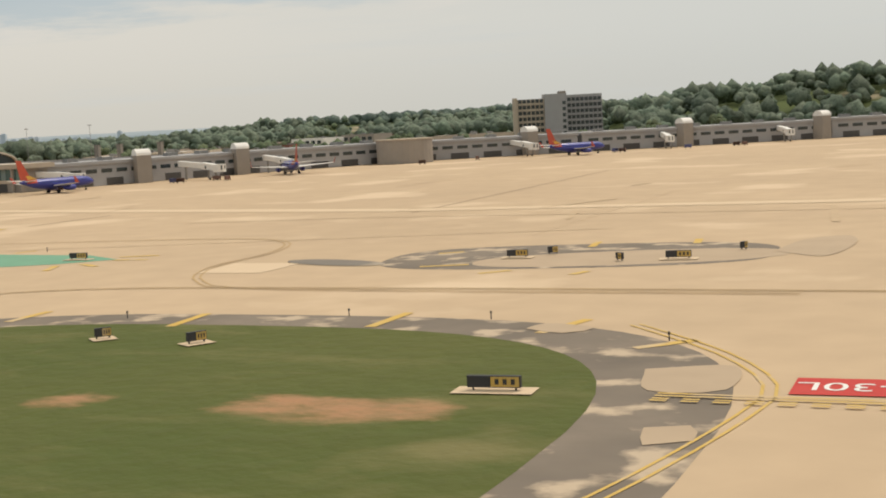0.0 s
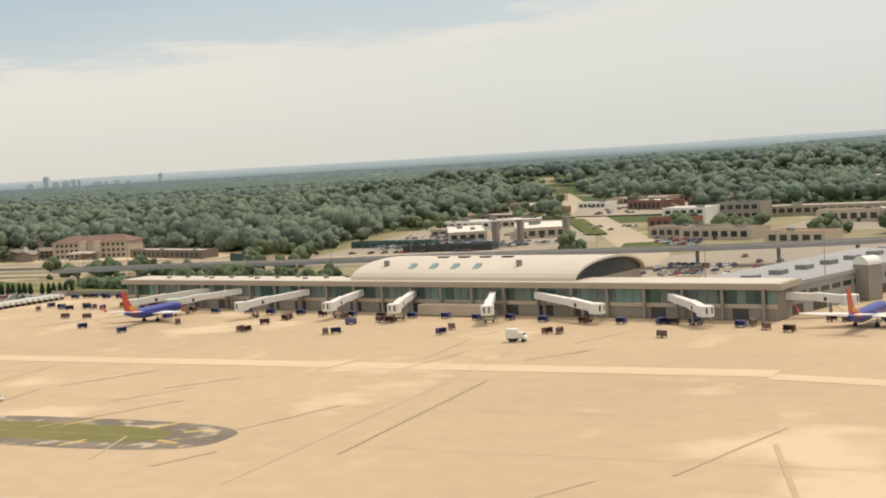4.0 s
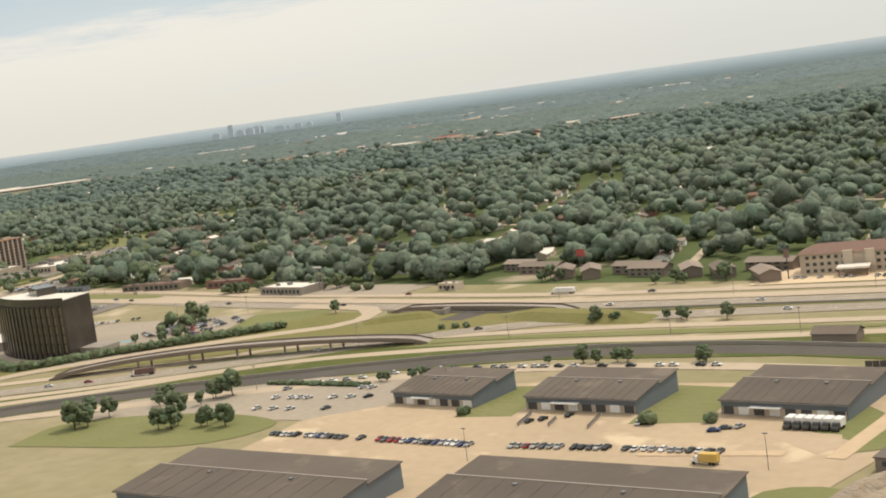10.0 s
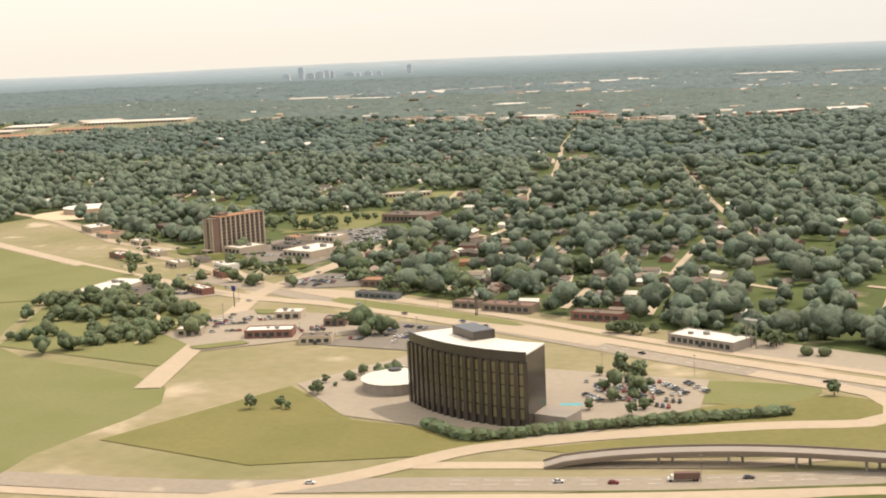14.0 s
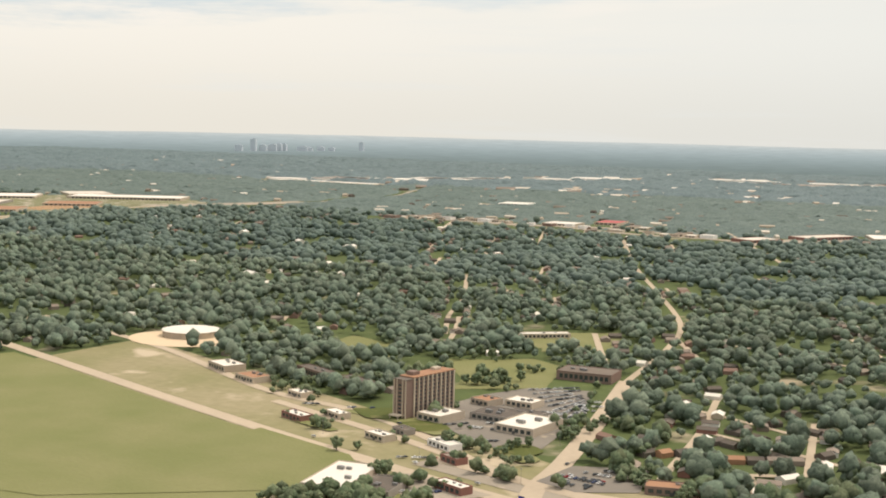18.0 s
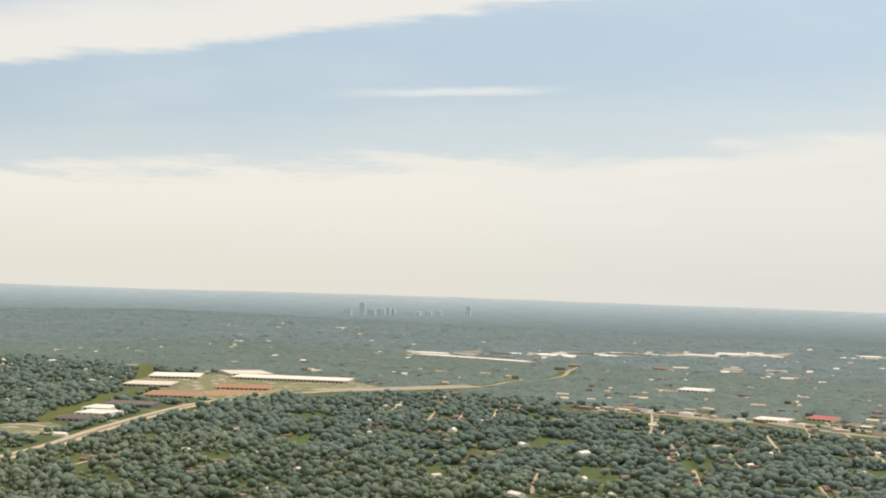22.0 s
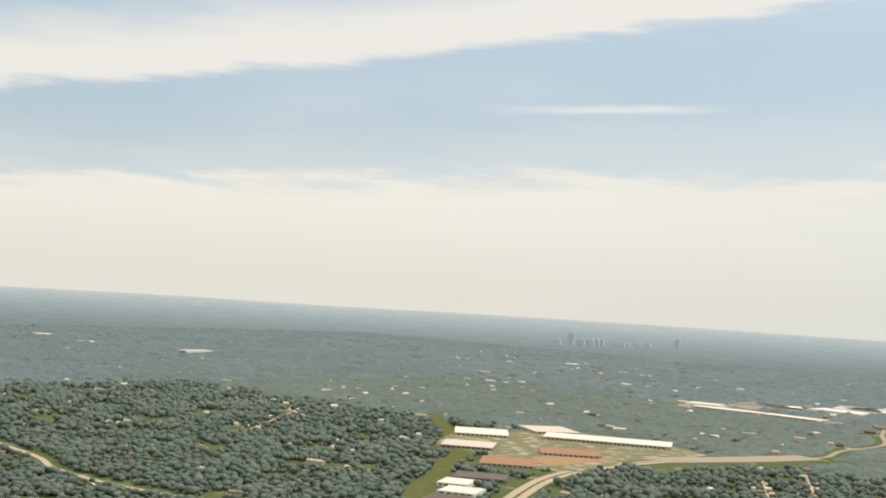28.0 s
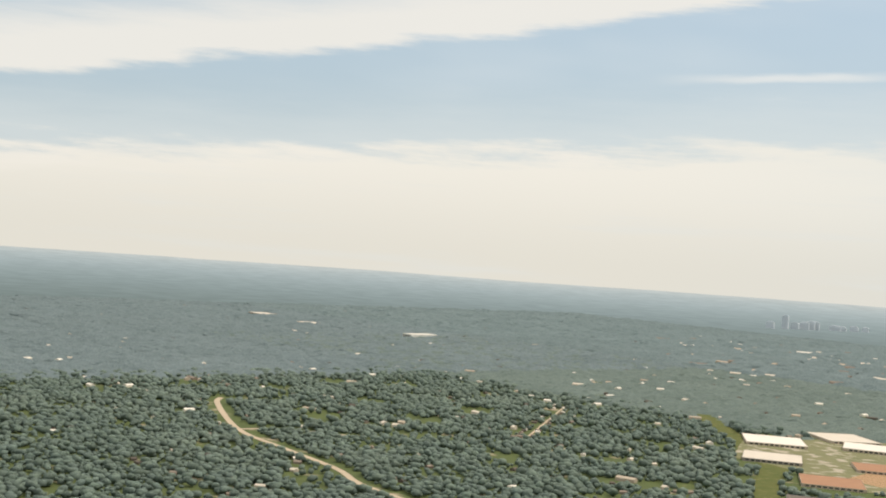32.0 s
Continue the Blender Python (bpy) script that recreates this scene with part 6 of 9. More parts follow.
bank([(-1098, 610), (-1084, 618), (-1068, 624), (-1056, 628)], 18, 3.0, "dry grass embankment leading up to the overpass")
bank([(-1018, 622), (-990, 614), (-960, 606), (-920, 600)], 26, 3.8, "dry grass embankment beyond the underpass")
# flat road in a dark material that paints the shade of the underpass
field("underpass_road", [(-1050, 612), (-1034, 611), (-1022, 640), (-1042, 644)], M_BALLAST, "road below the overpass, darkened for the underpass shade", "road")
w = thing("abutment", (-1056, 628, 0), -8, "grey concrete abutment under the overpass", "abutment")
part("face", boxes((0, 0, 0, 2, 10, 3.4)), M_CONW, w)
part("wing", boxes((-6, -1, 0, 0, 0, 3.0)), M_CONW, w)
rng = random.Random(31)
for x, y, t in ((-1200, 476, 28), (-1135, 512, 30), (-1080, 545, 28), (-1010, 586, 20), (-935, 603, 5), (-860, 611, 2), (-800, 613, 0), (-1290, 432, 26), (-1180, 484, 28),
                (-1260, 690, 166), (-1150, 667, 168), (-1060, 648, 170), (-960, 636, 178), (-880, 635, 178), (-780, 634, 178), (-1380, 722, 166), (-1120, 695, 170), (-950, 670, 175)):
    car(x, y, t, rng, label="car on the motorway")
truck(-1160, 497, 209, M_BRCART, "brown lorry on the motorway", 10)
truck(-1010, 676, 178, M_WHITE, "white lorry on the frontage road", 12)

# ---- inn, apartments, roadside ----


def inn():
    b = thing("inn", (-878, 699, 0), 6, "three-storey cream inn with a red-brown hipped roof", "hotel")
    L, D, H = 58, 18, 11
    part("wall", boxes((0, 0, 0, L, D, H)), M_WALL, b)
    bm = bmesh.new()
    lo = [(-1, -1, H), (L + 1, -1, H), (L + 1, D + 1, H), (-1, D + 1, H)]
    hi = [(8, D / 2 - 0.5, H + 4), (L - 8, D / 2 - 0.5, H + 4), (L - 8, D / 2 + 0.5, H + 4), (8, D / 2 + 0.5, H + 4)]
    loft(bm, [lo, hi])
    part("roof", bm, M_ROOFT, b, "red-brown hipped roof")
    for r in range(3):
        windows_on(b, 2, 24, -0.02, 1.2 + 3.5 * r, 2.9 + 3.5 * r, 6, M_GLASS, 0.5)
        windows_on(b, 34, 56, -0.02, 1.2 + 3.5 * r, 2.9 + 3.5 * r, 6, M_GLASS, 0.5)
    for x in (22, 33):
        part("gable_bay", boxes((x, -1.5, 0, x + 5, 0, H + 1)), M_WALL, b, "cream projecting bay")
    part("porch_roof", boxes((20, -13, 4.2, 36, -2, 5.2)), M_ROOFW, b)
    for x, y in ((21, -12), (35, -12)):
        part("porch_post", boxes((x - 0.3, y - 0.3, 0, x + 0.3, y + 0.3, 4.2)), M_REDBR, b)


inn()
field("inn_ground", [(-900, 676), (-800, 676), (-730, 672), (-730, 712), (-800, 730), (-890, 722)], M_SLAB, "pale bare ground round the inn", "ground")
flat_building("long_store", -815, 700, -20, 80, 12, 5, M_TAUPE, M_ROOFW, "long taupe store with a white flat roof", "store", 1, 14)
rng = random.Random(44)
car_row((-880, 690), (-830, 686), 80, rng, 0.5, 4)
keep_clear([(-1100, 715), (-890, 690), (-885, 740), (-960, 752), (-1100, 790)], 0)
for i, (x, y, t, w_) in enumerate(((-1072, 752, -12, 30), (-1040, 742, -70, 20), (-1022, 738, -65, 22), (-1000, 734, -12, 32), (-985, 722, -10, 24), (-955, 726, -65, 22), (-935, 720, -62, 22), (-915, 722, -10, 28),
                                   (-905, 700, -60, 22), (-1090, 766, -12, 24))):
    a = thing("apartment_house", (x, y, 0), t, "two-storey taupe brick apartment house with a shingle roof", "house", "apartment houses")
    part("wall", gable_walls(w_, 11, 5.0, 2.2), M_TAUPE, a)
    part("roof", gable(w_, 11, 5.0, 2.2, 0.8), M_ROOFB, a)
    for r in range(2):
        windows_on(a, 1, w_ - 1, -0.02, 0.9 + 2.7 * r, 2.2 + 2.7 * r, 5, M_GLASS, 0.5)


def pole_sign(x, y, h, w_, hh, mat, label, poles=1):
    s = thing("pole_sign", (x, y, 0), -12, label, "sign", "roadside signs")
    for i in range(poles):
        o = (i - (poles - 1) / 2) * 3.2
        part("pole", tube(bmesh.new(), (o, 0, 0), (o, 0, h), 0.35, 0.3, 8), M_METAL if poles > 1 else M_DKMET, s)
    part("panel", boxes((-w_ / 2, -0.3, h - 0.2, w_ / 2, 0.3, h + hh)), mat, s)
    part("frame", boxes((-w_ / 2 - 0.2, -0.2, h - 0.4, w_ / 2 + 0.2, 0.2, h - 0.2), (-w_ / 2 - 0.2, -0.2, h + hh, w_ / 2 + 0.2, 0.2, h + hh + 0.2)), M_DKMET, s)


pole_sign(-1020, 735, 12, 6, 4, M_ROOFR, "red roadside sign on a tall dark pole")
pole_sign(-1210, 726, 16, 8, 1.0, M_WHITE, "open white frame sign on three tall poles", 3)
pole_sign(-882, 690, 12, 3, 4, M_BRICK, "brown inn sign on a tall pole")
pole_sign(-1404, 752, 13, 1.6, 2, M_WHITE, "thin white sign on a tall pole")
pole_sign(-640, 560, 8, 9, 3, M_GLASSG, "blue-green road sign on a gantry pole")
flat_building("store", -1258, 722, -13, 44, 20, 5, M_CONW, M_ROOFW, "low grey store with a white flat roof", "store", 1, 10)
flat_building("kiosk", -1105, 706, -10, 14, 8, 4, M_WALL, M_ROOFW, "small white-roofed petrol kiosk", "kiosk", 1, 4)
field("store_lot", [(-1230, 716), (-1130, 698), (-1120, 730), (-1220, 748)], M_LOT, "empty grey tarmac lot beside the store", "car park")
for x, y in ((-1150, 500), (-1060, 552), (-980, 562), (-900, 566), (-840, 560), (-1260, 640), (-1215, 655), (-1000, 660), (-900, 655), (-830, 655), (-760, 600), (-700, 560), (-1060, 470), (-960, 470), (-900, 380), (-800, 380), (-720, 440), (-740, 470), (-770, 600)):
    mast(x, y, 11, "thin grey street lamp mast")


def bush(x, y, r, label="rounded dark green bush beside a warehouse"):
    b = thing("bush", (x, y, 0), 0, label, "bush", "bushes")
    bm = bmesh.new()
    rng = random.Random(int(x))
    for k in range(7):
        c = Vector((rng.uniform(-0.5, 0.5) * r, rng.uniform(-0.5, 0.5) * r, r * rng.uniform(0.45, 0.9)))
        g = bmesh.ops.create_icosphere(bm, subdivisions=2, radius=r * rng.uniform(0.45, 0.65))
        for v in g["verts"]:
            v.co = v.co * (1 + 0.3 * noise.noise(v.co * 1.3 + Vector((x + k, k, 0)))) + c
    part("foliage", bm, M_LEAF, b)
    part("stem", tube(bmesh.new(), (0, 0, 0), (0, 0, r * 0.5), 0.15, 0.1, 6), M_BARK, b)


for x, y, r in ((-932, 434, 2.6), (-855, 425, 3.2), (-834, 428, 2.6), (-805, 364, 2.6), (-1027, 592, 2.4), (-1034, 590, 2.0), (-1020, 592, 2.2), (-760, 560, 2.0), (-720, 530, 2.2), (-1177, 720, 4.0), (-1168, 722, 4.0)):
    bush(x, y, r, "rounded dark green bush on open ground" if y > 500 else "rounded dark green bush beside a warehouse")
for x, y, r, h in ((-622, 452, 3.4, 8), (-630, 456, 3.0, 7)):
    s = thing("storage_tank", (x + 8, y + 12, 0), 0, "white upright storage tank behind the terminal", "tank", "storage tanks")
    part("shell", tube(bmesh.new(), (0, 0, 0), (0, 0, h), r, r, 20), M_WHITE, s)
    part("dome", tube(bmesh.new(), (0, 0, h), (0, 0, h + 0.8), r, r * 0.3, 20), M_ROOFW, s)
field("landside_green", round_outline([(-720, 500), (-640, 494), (-560, 500), (-520, 500), (-540, 530), (-620, 545), (-700, 545), (-740, 530)]), M_LAWN, "rough green lawn below the elevated road", "lawn")
field("lot_strip", [(-784, 396), (-768, 404), (-764, 470), (-774, 476), (-770, 440)], M_LAWN, "narrow green strip beside the car park", "lawn")
# inner streaks where the ground shows its wear
marking("tan_track", [((-845, 392), (-800, 396), 5.0), ((-784, 392), (-772, 470), 6.0)], M_CONC, "tan worn track beside the car park", "track")

bank([(-778, 340), (-768, 372), (-744, 392), (-715, 388)], 9, 2.2, "ridge of dug earth round the building site", M_RUBBLE)
bank([(-712, 384), (-706, 376), (-702, 366)], 10, 3.4, "steep heap of grey dug earth", M_RUBBLE)
bank([(-752, 318), (-735, 330), (-716, 326)], 12, 1.6, "low mound of dug earth", M_RUBBLE)
bank([(-765, 350), (-748, 362), (-735, 360)], 8, 1.2, "low mound of dug earth", M_RUBBLE)

for x, y, t, w_, d_, h_, lb in ((-225, 700, 26, 40, 12, 5, "low white building before the hotel"), (-150, 735, 26, 50, 14, 5, "long low pale building before the hotel"), (-330, 690, 20, 30, 12, 5, "small pale building behind the concourse"), (-60, 790, 26, 60, 14, 6, "long pale building among trees")):
    flat_building("building", x, y, t, w_, d_, h_, M_WALL, M_ROOFW, lb, "building", 1, 6)
m = thing("radio_mast", (40, 1040, 0), 0, "thin red and white radio mast on the hill", "mast")
part("pole", tube(bmesh.new(), (0, 0, 0), (0, 0, 62), 0.6, 0.3, 6), M_WHITE, m)
for k in range(4):
    part("red_band", tube(bmesh.new(), (0, 0, 26 + 9 * k), (0, 0, 30 + 9 * k), 0.66, 0.62, 6), M_ROOFR, m)

# ---- curved hotel ----


def curved_hotel():
    b = thing("curved_hotel", (0, 0, 0), 0, "curved dark bronze glass hotel with a white roof", "hotel")
    # the front bows towards the airfield; an arc given by its centre, radius and angles
    cx, cy, R, H = -1262.0, 642.0, 106.0, 34.0
    a0, a1, n = radians(235), radians(278), 26
    arc = [(a0 + (a1 - a0) * i / n) for i in range(n + 1)]
    front = [(cx + R * math.cos(a), cy + R * math.sin(a)) for a in arc]
    back = [(cx + (R - 24 - 10 * math.sin(math.pi * i / n)) * math.cos(a), cy + (R - 24) * math.sin(a)) for i, a in enumerate(arc)]
    part("body", prism(bmesh.new(), front + back[::-1], 0, H), M_BRONZE, b, "dark bronze glass walls")
    rf = part("roof", prism(bmesh.new(), front + back[::-1], H, H + 0.6), M_ROOFW, b, "white gravel roof")
    bm = bmesh.new()
    line = [Vector((*p, 0)) for p in front]
    ribbon(bm, line, 0.8, H + 1.6, 4.2, 0)
    part("crown_band", bm, M_BRONZE, b, "dark band below the roof")
    p0 = None
    for i in range(18):
        a = a0 + (a1 - a0) * (i + 0.02) / 17.05
        x, y = cx + (R + 0.35) * math.cos(a), cy + (R + 0.35) * math.sin(a)
        if p0 is None:
            p0 = part("fin", boxes((-1.1, -0.9, 0, 1.1, 0.9, H - 3)), M_BRONZE, b, at=(x, y, 0))
            p0.rotation_euler = (0, 0, a + math.pi / 2)
        else:
            again(p0, (x, y, 0), math.degrees(a) + 90)
    bay = (a1 - a0) / (n * 2)
    g0 = None
    for i in range(n * 2 - 1):
        a = a0 + bay * (i + 1)
        x, y = cx + (R + 0.06) * math.cos(a), cy + (R + 0.06) * math.sin(a)
        for r in range(5):
            if g0 is None:
                g0 = part("window", boxes((-0.8, -0.1, 0, 0.8, 0.1, 4.6)), M_BRONZE_SUNLIT, b, at=(x, y, 4.2 + 5.3 * r))
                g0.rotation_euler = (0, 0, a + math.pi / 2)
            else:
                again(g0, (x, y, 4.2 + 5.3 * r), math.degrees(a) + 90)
    part("penthouse", prism(bmesh.new(), [(-1302, 562), (-1284, 552), (-1278, 562), (-1296, 572)], H + 0.6, H + 5), M_BRONZE, b)
    part("entrance_block", boxes((-1250, 545, 0, -1232, 560, 5)), M_CONW, b)
    keep_clear([(-1400, 500), (-1200, 500), (-1200, 660), (-1400, 660)], 0)


curved_hotel()
field("hotel_ground", [(-1400, 560), (-1340, 520), (-1230, 520), (-1190, 600), (-1205, 650), (-1290, 640), (-1380, 640)], M_LOT, "hotel car park and drives", "car park")
field("hotel_bank", [(-1420, 440), (-1330, 440), (-1250, 495), (-1225, 525), (-1330, 515), (-1400, 555)], M_DRY, "dry grass bank before the hotel", "lawn")
road("loop_road", [(-1320, 395), (-1283, 443), (-1266, 476), (-1253, 501), (-1229, 525), (-1206, 545), (-1154, 583), (-1115, 605), (-1106, 622), (-1110, 639), (-1124, 655), (-1142, 661), (-1190, 672)], 12, M_ROAD, "narrow pale slip road curving round a grass loop")
d = thing("hotel_hall", (-1346, 574, 0), 0, "low round hall with a faceted white roof", "building")
part("drum", tube(bmesh.new(), (0, 0, 0), (0, 0, 6), 17, 17, 24), M_CONW, d)
part("roof", tube(bmesh.new(), (0, 0, 6), (0, 0, 9.5), 18, 4, 24), M_ROOFW, d)
part("lantern", tube(bmesh.new(), (0, 0, 9.5), (0, 0, 10.6), 3.6, 3.0, 12), M_DKMET, d)
field("pool", [(-1252, 577), (-1242, 581), (-1244, 585), (-1254, 581)], M_POOL, "turquoise hotel swimming pool", "pool")
rng = random.Random(51)
for k in range(5):
    car_row((-1262 + 8 * k, 622 - 6 * k), (-1215 + 5 * k, 640 - 12 * k), 115, rng, 0.7, 3.2)
    car_row((-1380 + 10 * k, 600 + 7 * k), (-1340 + 10 * k, 620 + 7 * k), 115, rng, 0.4, 3.4)


def hedge(points, w_, h_, label, mat=M_CONIF):
    h = thing("hedge", (0, 0, 0), 0, label, "hedge")
    rng = random.Random(int(points[0][0]))
    line = smooth_line(points, 2.5)
    for i in range(0, len(line), 5):
        bm = bmesh.new()
        for q in line[i:i + 5]:
            g = bmesh.ops.create_icosphere(bm, subdivisions=2, radius=1.0)
            k = rng.uniform(0.75, 1.25)
            for v in g["verts"]:
                v.co = Vector((v.co.x * w_, v.co.y * w_, v.co.z * h_ * 0.55)) * k * (1 + 0.5 * noise.noise(v.co * 2.4 + q)) + q + Vector((rng.uniform(-0.5, 0.5), rng.uniform(-0.5, 0.5), h_ * 0.5))
        part("shrub", bm, mat, h)
    return h


hedge([(-1290, 520), (-1262, 512), (-1232, 538), (-1200, 566), (-1166, 592), (-1150, 606)], 3.4, 4.5, "thick dark green hedge round the hotel car park", M_LEAF)
hedge([(-694, 511), (-670, 507), (-645, 502)], 3.5, 5, "thick dark green hedge behind the apron", M_LEAF)
hedge([(-679, 548), (-655, 548), (-634, 546)], 3.5, 6, "dark green hedge below the viaduct", M_LEAF)
hedge([(-1060, 480), (-1030, 478), (-1005, 476)], 2, 2, "low green hedge along the car park", M_LEAF)

# ---- crossroads and town ----
keep_clear([(-1822, 880), (-1850, 1080), (-1760, 1130), (-1690, 1120), (-1640, 960), (-1600, 800), (-1750, 860)], 0)
keep_clear([(-1880, 1160), (-1810, 1205), (-1780, 1140), (-1825, 1080)], 0)
road("main_street", [(-1470, 520), (-1519, 608), (-1565, 696), (-1601, 769), (-1617, 855), (-1650, 1001), (-1690, 1160)], 15, M_ROAD, "straight tan street leading away through the suburb", clear=10)
road("far_main_street", [(-1690, 1160), (-1722, 1357), (-1772, 1542), (-1900, 1815), (-2064, 2151), (-2344, 2782), (-2600, 3300)], 7, M_ROAD, "narrow tan street running on between trees", clear=8)
road("boulevard", [(-2300, 975), (-2155, 925), (-1938, 849), (-1823, 811), (-1761, 793), (-1704, 776), (-1653, 761), (-1590, 748), (-1516, 748), (-1436, 733), (-1362, 719), (-1290, 705)], 14, M_ROAD, "wide tan boulevard with turning lanes", clear=14)
road("side_avenue", [(-2400, 1130), (-2155, 1050), (-1936, 938), (-1830, 912), (-1747, 874), (-1651, 812), (-1592, 788), (-1533, 790), (-1449, 772), (-1370, 752)], 10, M_ROAD, "tan avenue past the hospital", clear=12)
field("median_grass", round_outline([(-1530, 772), (-1450, 760), (-1372, 741), (-1364, 730), (-1450, 741), (-1524, 755)]), M_LAWN, "long green median strip", "grass")
field("roadside_grass", [(-2240, 940), (-2155, 914), (-1938, 839), (-1823, 801), (-1762, 783), (-1700, 764), (-1700, 720), (-1850, 600), (-2080, 560), (-2330, 700)], M_LAWN, "rough green field below the boulevard", "grass")
field("park_grass", [(-1640, 560), (-1740, 690), (-1700, 740), (-1651, 722), (-1590, 700), (-1532, 620), (-1500, 560)], M_LAWN, "green parkland with paths", "lawn")
field("corner_grass", [(-1850, 760), (-1740, 690), (-1700, 740), (-1750, 790), (-1850, 820)], M_LAWN, "open green field beside the road", "lawn")
road("park_path", [(-1730, 690), (-1660, 700), (-1600, 660), (-1560, 600)], 2.5, M_SLAB, "pale curving park path", "path", 0)
field("playing_field", [(-1823, 1259), (-1759, 1315), (-1801, 1405), (-1870, 1370)], M_LAWN, "bright green playing field", "lawn")
field("school_lawn", [(-1885, 1160), (-1809, 1204), (-1778, 1139), (-1823, 1085)], M_LAWN, "green lawn beside the school", "lawn")
field("school_green", [(-1803, 1032), (-1850, 1174), (-1812, 1215), (-1765, 1190), (-1738, 1085)], M_LAWN, "green lawn with single trees behind the tower", "lawn")
field("garden_green", [(-2035, 1230), (-2029, 1172), (-1959, 1097), (-1915, 1111), (-1960, 1200)], M_LAWN, "green lawn behind the apartment rows", "lawn")
field("far_green", [(-1896, 1357), (-1805, 1428), (-1760, 1337), (-1844, 1268)], M_LAWN, "bright green school field", "lawn")
field("bank_lawn", [(-1838, 905), (-1790, 895), (-1750, 885), (-1735, 900), (-1800, 935)], M_LAWN, "green lawn before the tower", "lawn")
field("dealer_lot", [(-1740, 905), (-1702, 875), (-1680, 866), (-1644, 868), (-1652, 925), (-1662, 985), (-1697, 1098), (-1750, 1078), (-1768, 1031), (-1774, 985), (-1755, 945)], M_ASPH, "dark tarmac car dealer's lot full of cars", "car park")
field("shop_lot", [(-1645, 715), (-1720, 745), (-1690, 770), (-1620, 755)], M_LOT, "tarmac car park behind shops", "car park")
field("corner_lot", [(-1590, 640), (-1505, 600), (-1440, 680), (-1480, 720), (-1560, 715)], M_LOT, "pale concrete forecourts at the crossroads", "forecourt")
field("east_lot", [(-1450, 640), (-1370, 650), (-1370, 712), (-1440, 715)], M_ASPH, "dark tarmac car park", "car park")
field("row_lot", [(-1612, 800), (-1580, 790), (-1545, 812), (-1560, 870), (-1608, 850)], M_ASPH, "dark tarmac lot with parked cars", "car park")
rng = random.Random(61)
for k in range(8):
    car_row((-1722 + 6 * k, 910 + 20 * k), (-1672 + 2 * k, 918 + 20 * k), 75, rng, 0.72, 3.0, kinds=(0, 0, 0, 2, 3, 1))
for k in range(4):
    car_row((-1606 + 6 * k, 812 + 12 * k), (-1575 + 6 * k, 806 + 14 * k), 70, rng, 0.6, 3.2)
    car_row((-1440 + 3 * k, 660 + 14 * k), (-1382, 664 + 12 * k), 75, rng, 0.55, 3.4)
for x, y, t in ((-1560, 690, 62), (-1585, 735, 62), (-1700, 795, 160), (-1640, 772, 160), (-1800, 818, 160), (-1450, 735, 170), (-1400, 727, 170), (-1544, 655, 62), (-1612, 850, 82), (-1645, 985, 78), (-1500, 752, 172), (-1770, 890, 150)):
    car(x, y, t, rng, label="car driving on a town street")


def tower_block():
    b = thing("tower_block", (-1787, 908, 0), -9, "ten-storey brown brick tower with an orange roof", "tower")
    H = 32.0
    part("front_wall", boxes((0, 0, 0, 13, 9, H - 1)), M_BRICK, b)
    part("long_wall", boxes((-1, 9, 0, 13, 60, H)), M_BRICK, b)
    part("roof", boxes((-1.6, 8.4, H, 13.6, 60.6, H + 0.6)), M_ROOFO, b, "orange flat roof")
    part("lift_house", boxes((1, 14, H + 0.6, 8, 22, H + 3.4)), M_BRICK, b)
    part("stair_head", boxes((1, 44, H + 0.6, 6, 52, H + 2.6)), M_WALL, b)
    part("front_roof", boxes((-0.3, -0.3, H - 1, 13.3, 8.7, H - 0.5)), M_ROOFG, b)
    part("entrance_canopy", boxes((1, -7, 3.2, 11, 0, 3.9)), M_WALL, b)
    for x in (2, 10):
        part("canopy_post", boxes((x - 0.3, -6.6, 0, x + 0.3, -6, 3.2)), M_WALL, b)
    p = part("pilaster", boxes((-0.5, -0.5, 0, 0.5, 0.5, H - 1)), M_WALL, b, at=(0.6, -0.3, 0))
    for x in (3.6, 9.4, 12.4):
        again(p, (x, -0.3, 0))
    u = part("window", boxes((-1.6, -0.1, 0, 1.6, 0.1, 1.6)), M_GLASS, b, at=(6.5, -0.02, 1.2))
    q = part("window", boxes((-0.1, -1.3, 0, 0.1, 1.3, 1.7)), M_GLASS, b, at=(13.02, 11.6, 1.2))
    f = part("rib", boxes((-0.5, -0.7, 0, 0.5, 0.7, H)), M_WALL, b, at=(13.3, 9.3, 0))
    for i in range(9):
        again(f, (13.3, 14.9 + 5.6 * i, 0))
        for r in range(10):
            if i or r:
                again(q, (13.02, 11.9 + 5.6 * i, 1.2 + 3.1 * r))
    for r in range(1, 9):
        again(u, (6.5, -0.02, 1.2 + 3.1 * r))
    keep_clear([(-1800, 880), (-1750, 880), (-1745, 985), (-1800, 985)], 0)


tower_block()

def lay_row_b(nm, x, y, t, w_, d_, h_, wl_, rf, lb):
    flat_building(nm, x, y, t, w_, d_, h_, wl_, rf, lb, "building", 1, max(3, int(w_ // 5)), units=3)


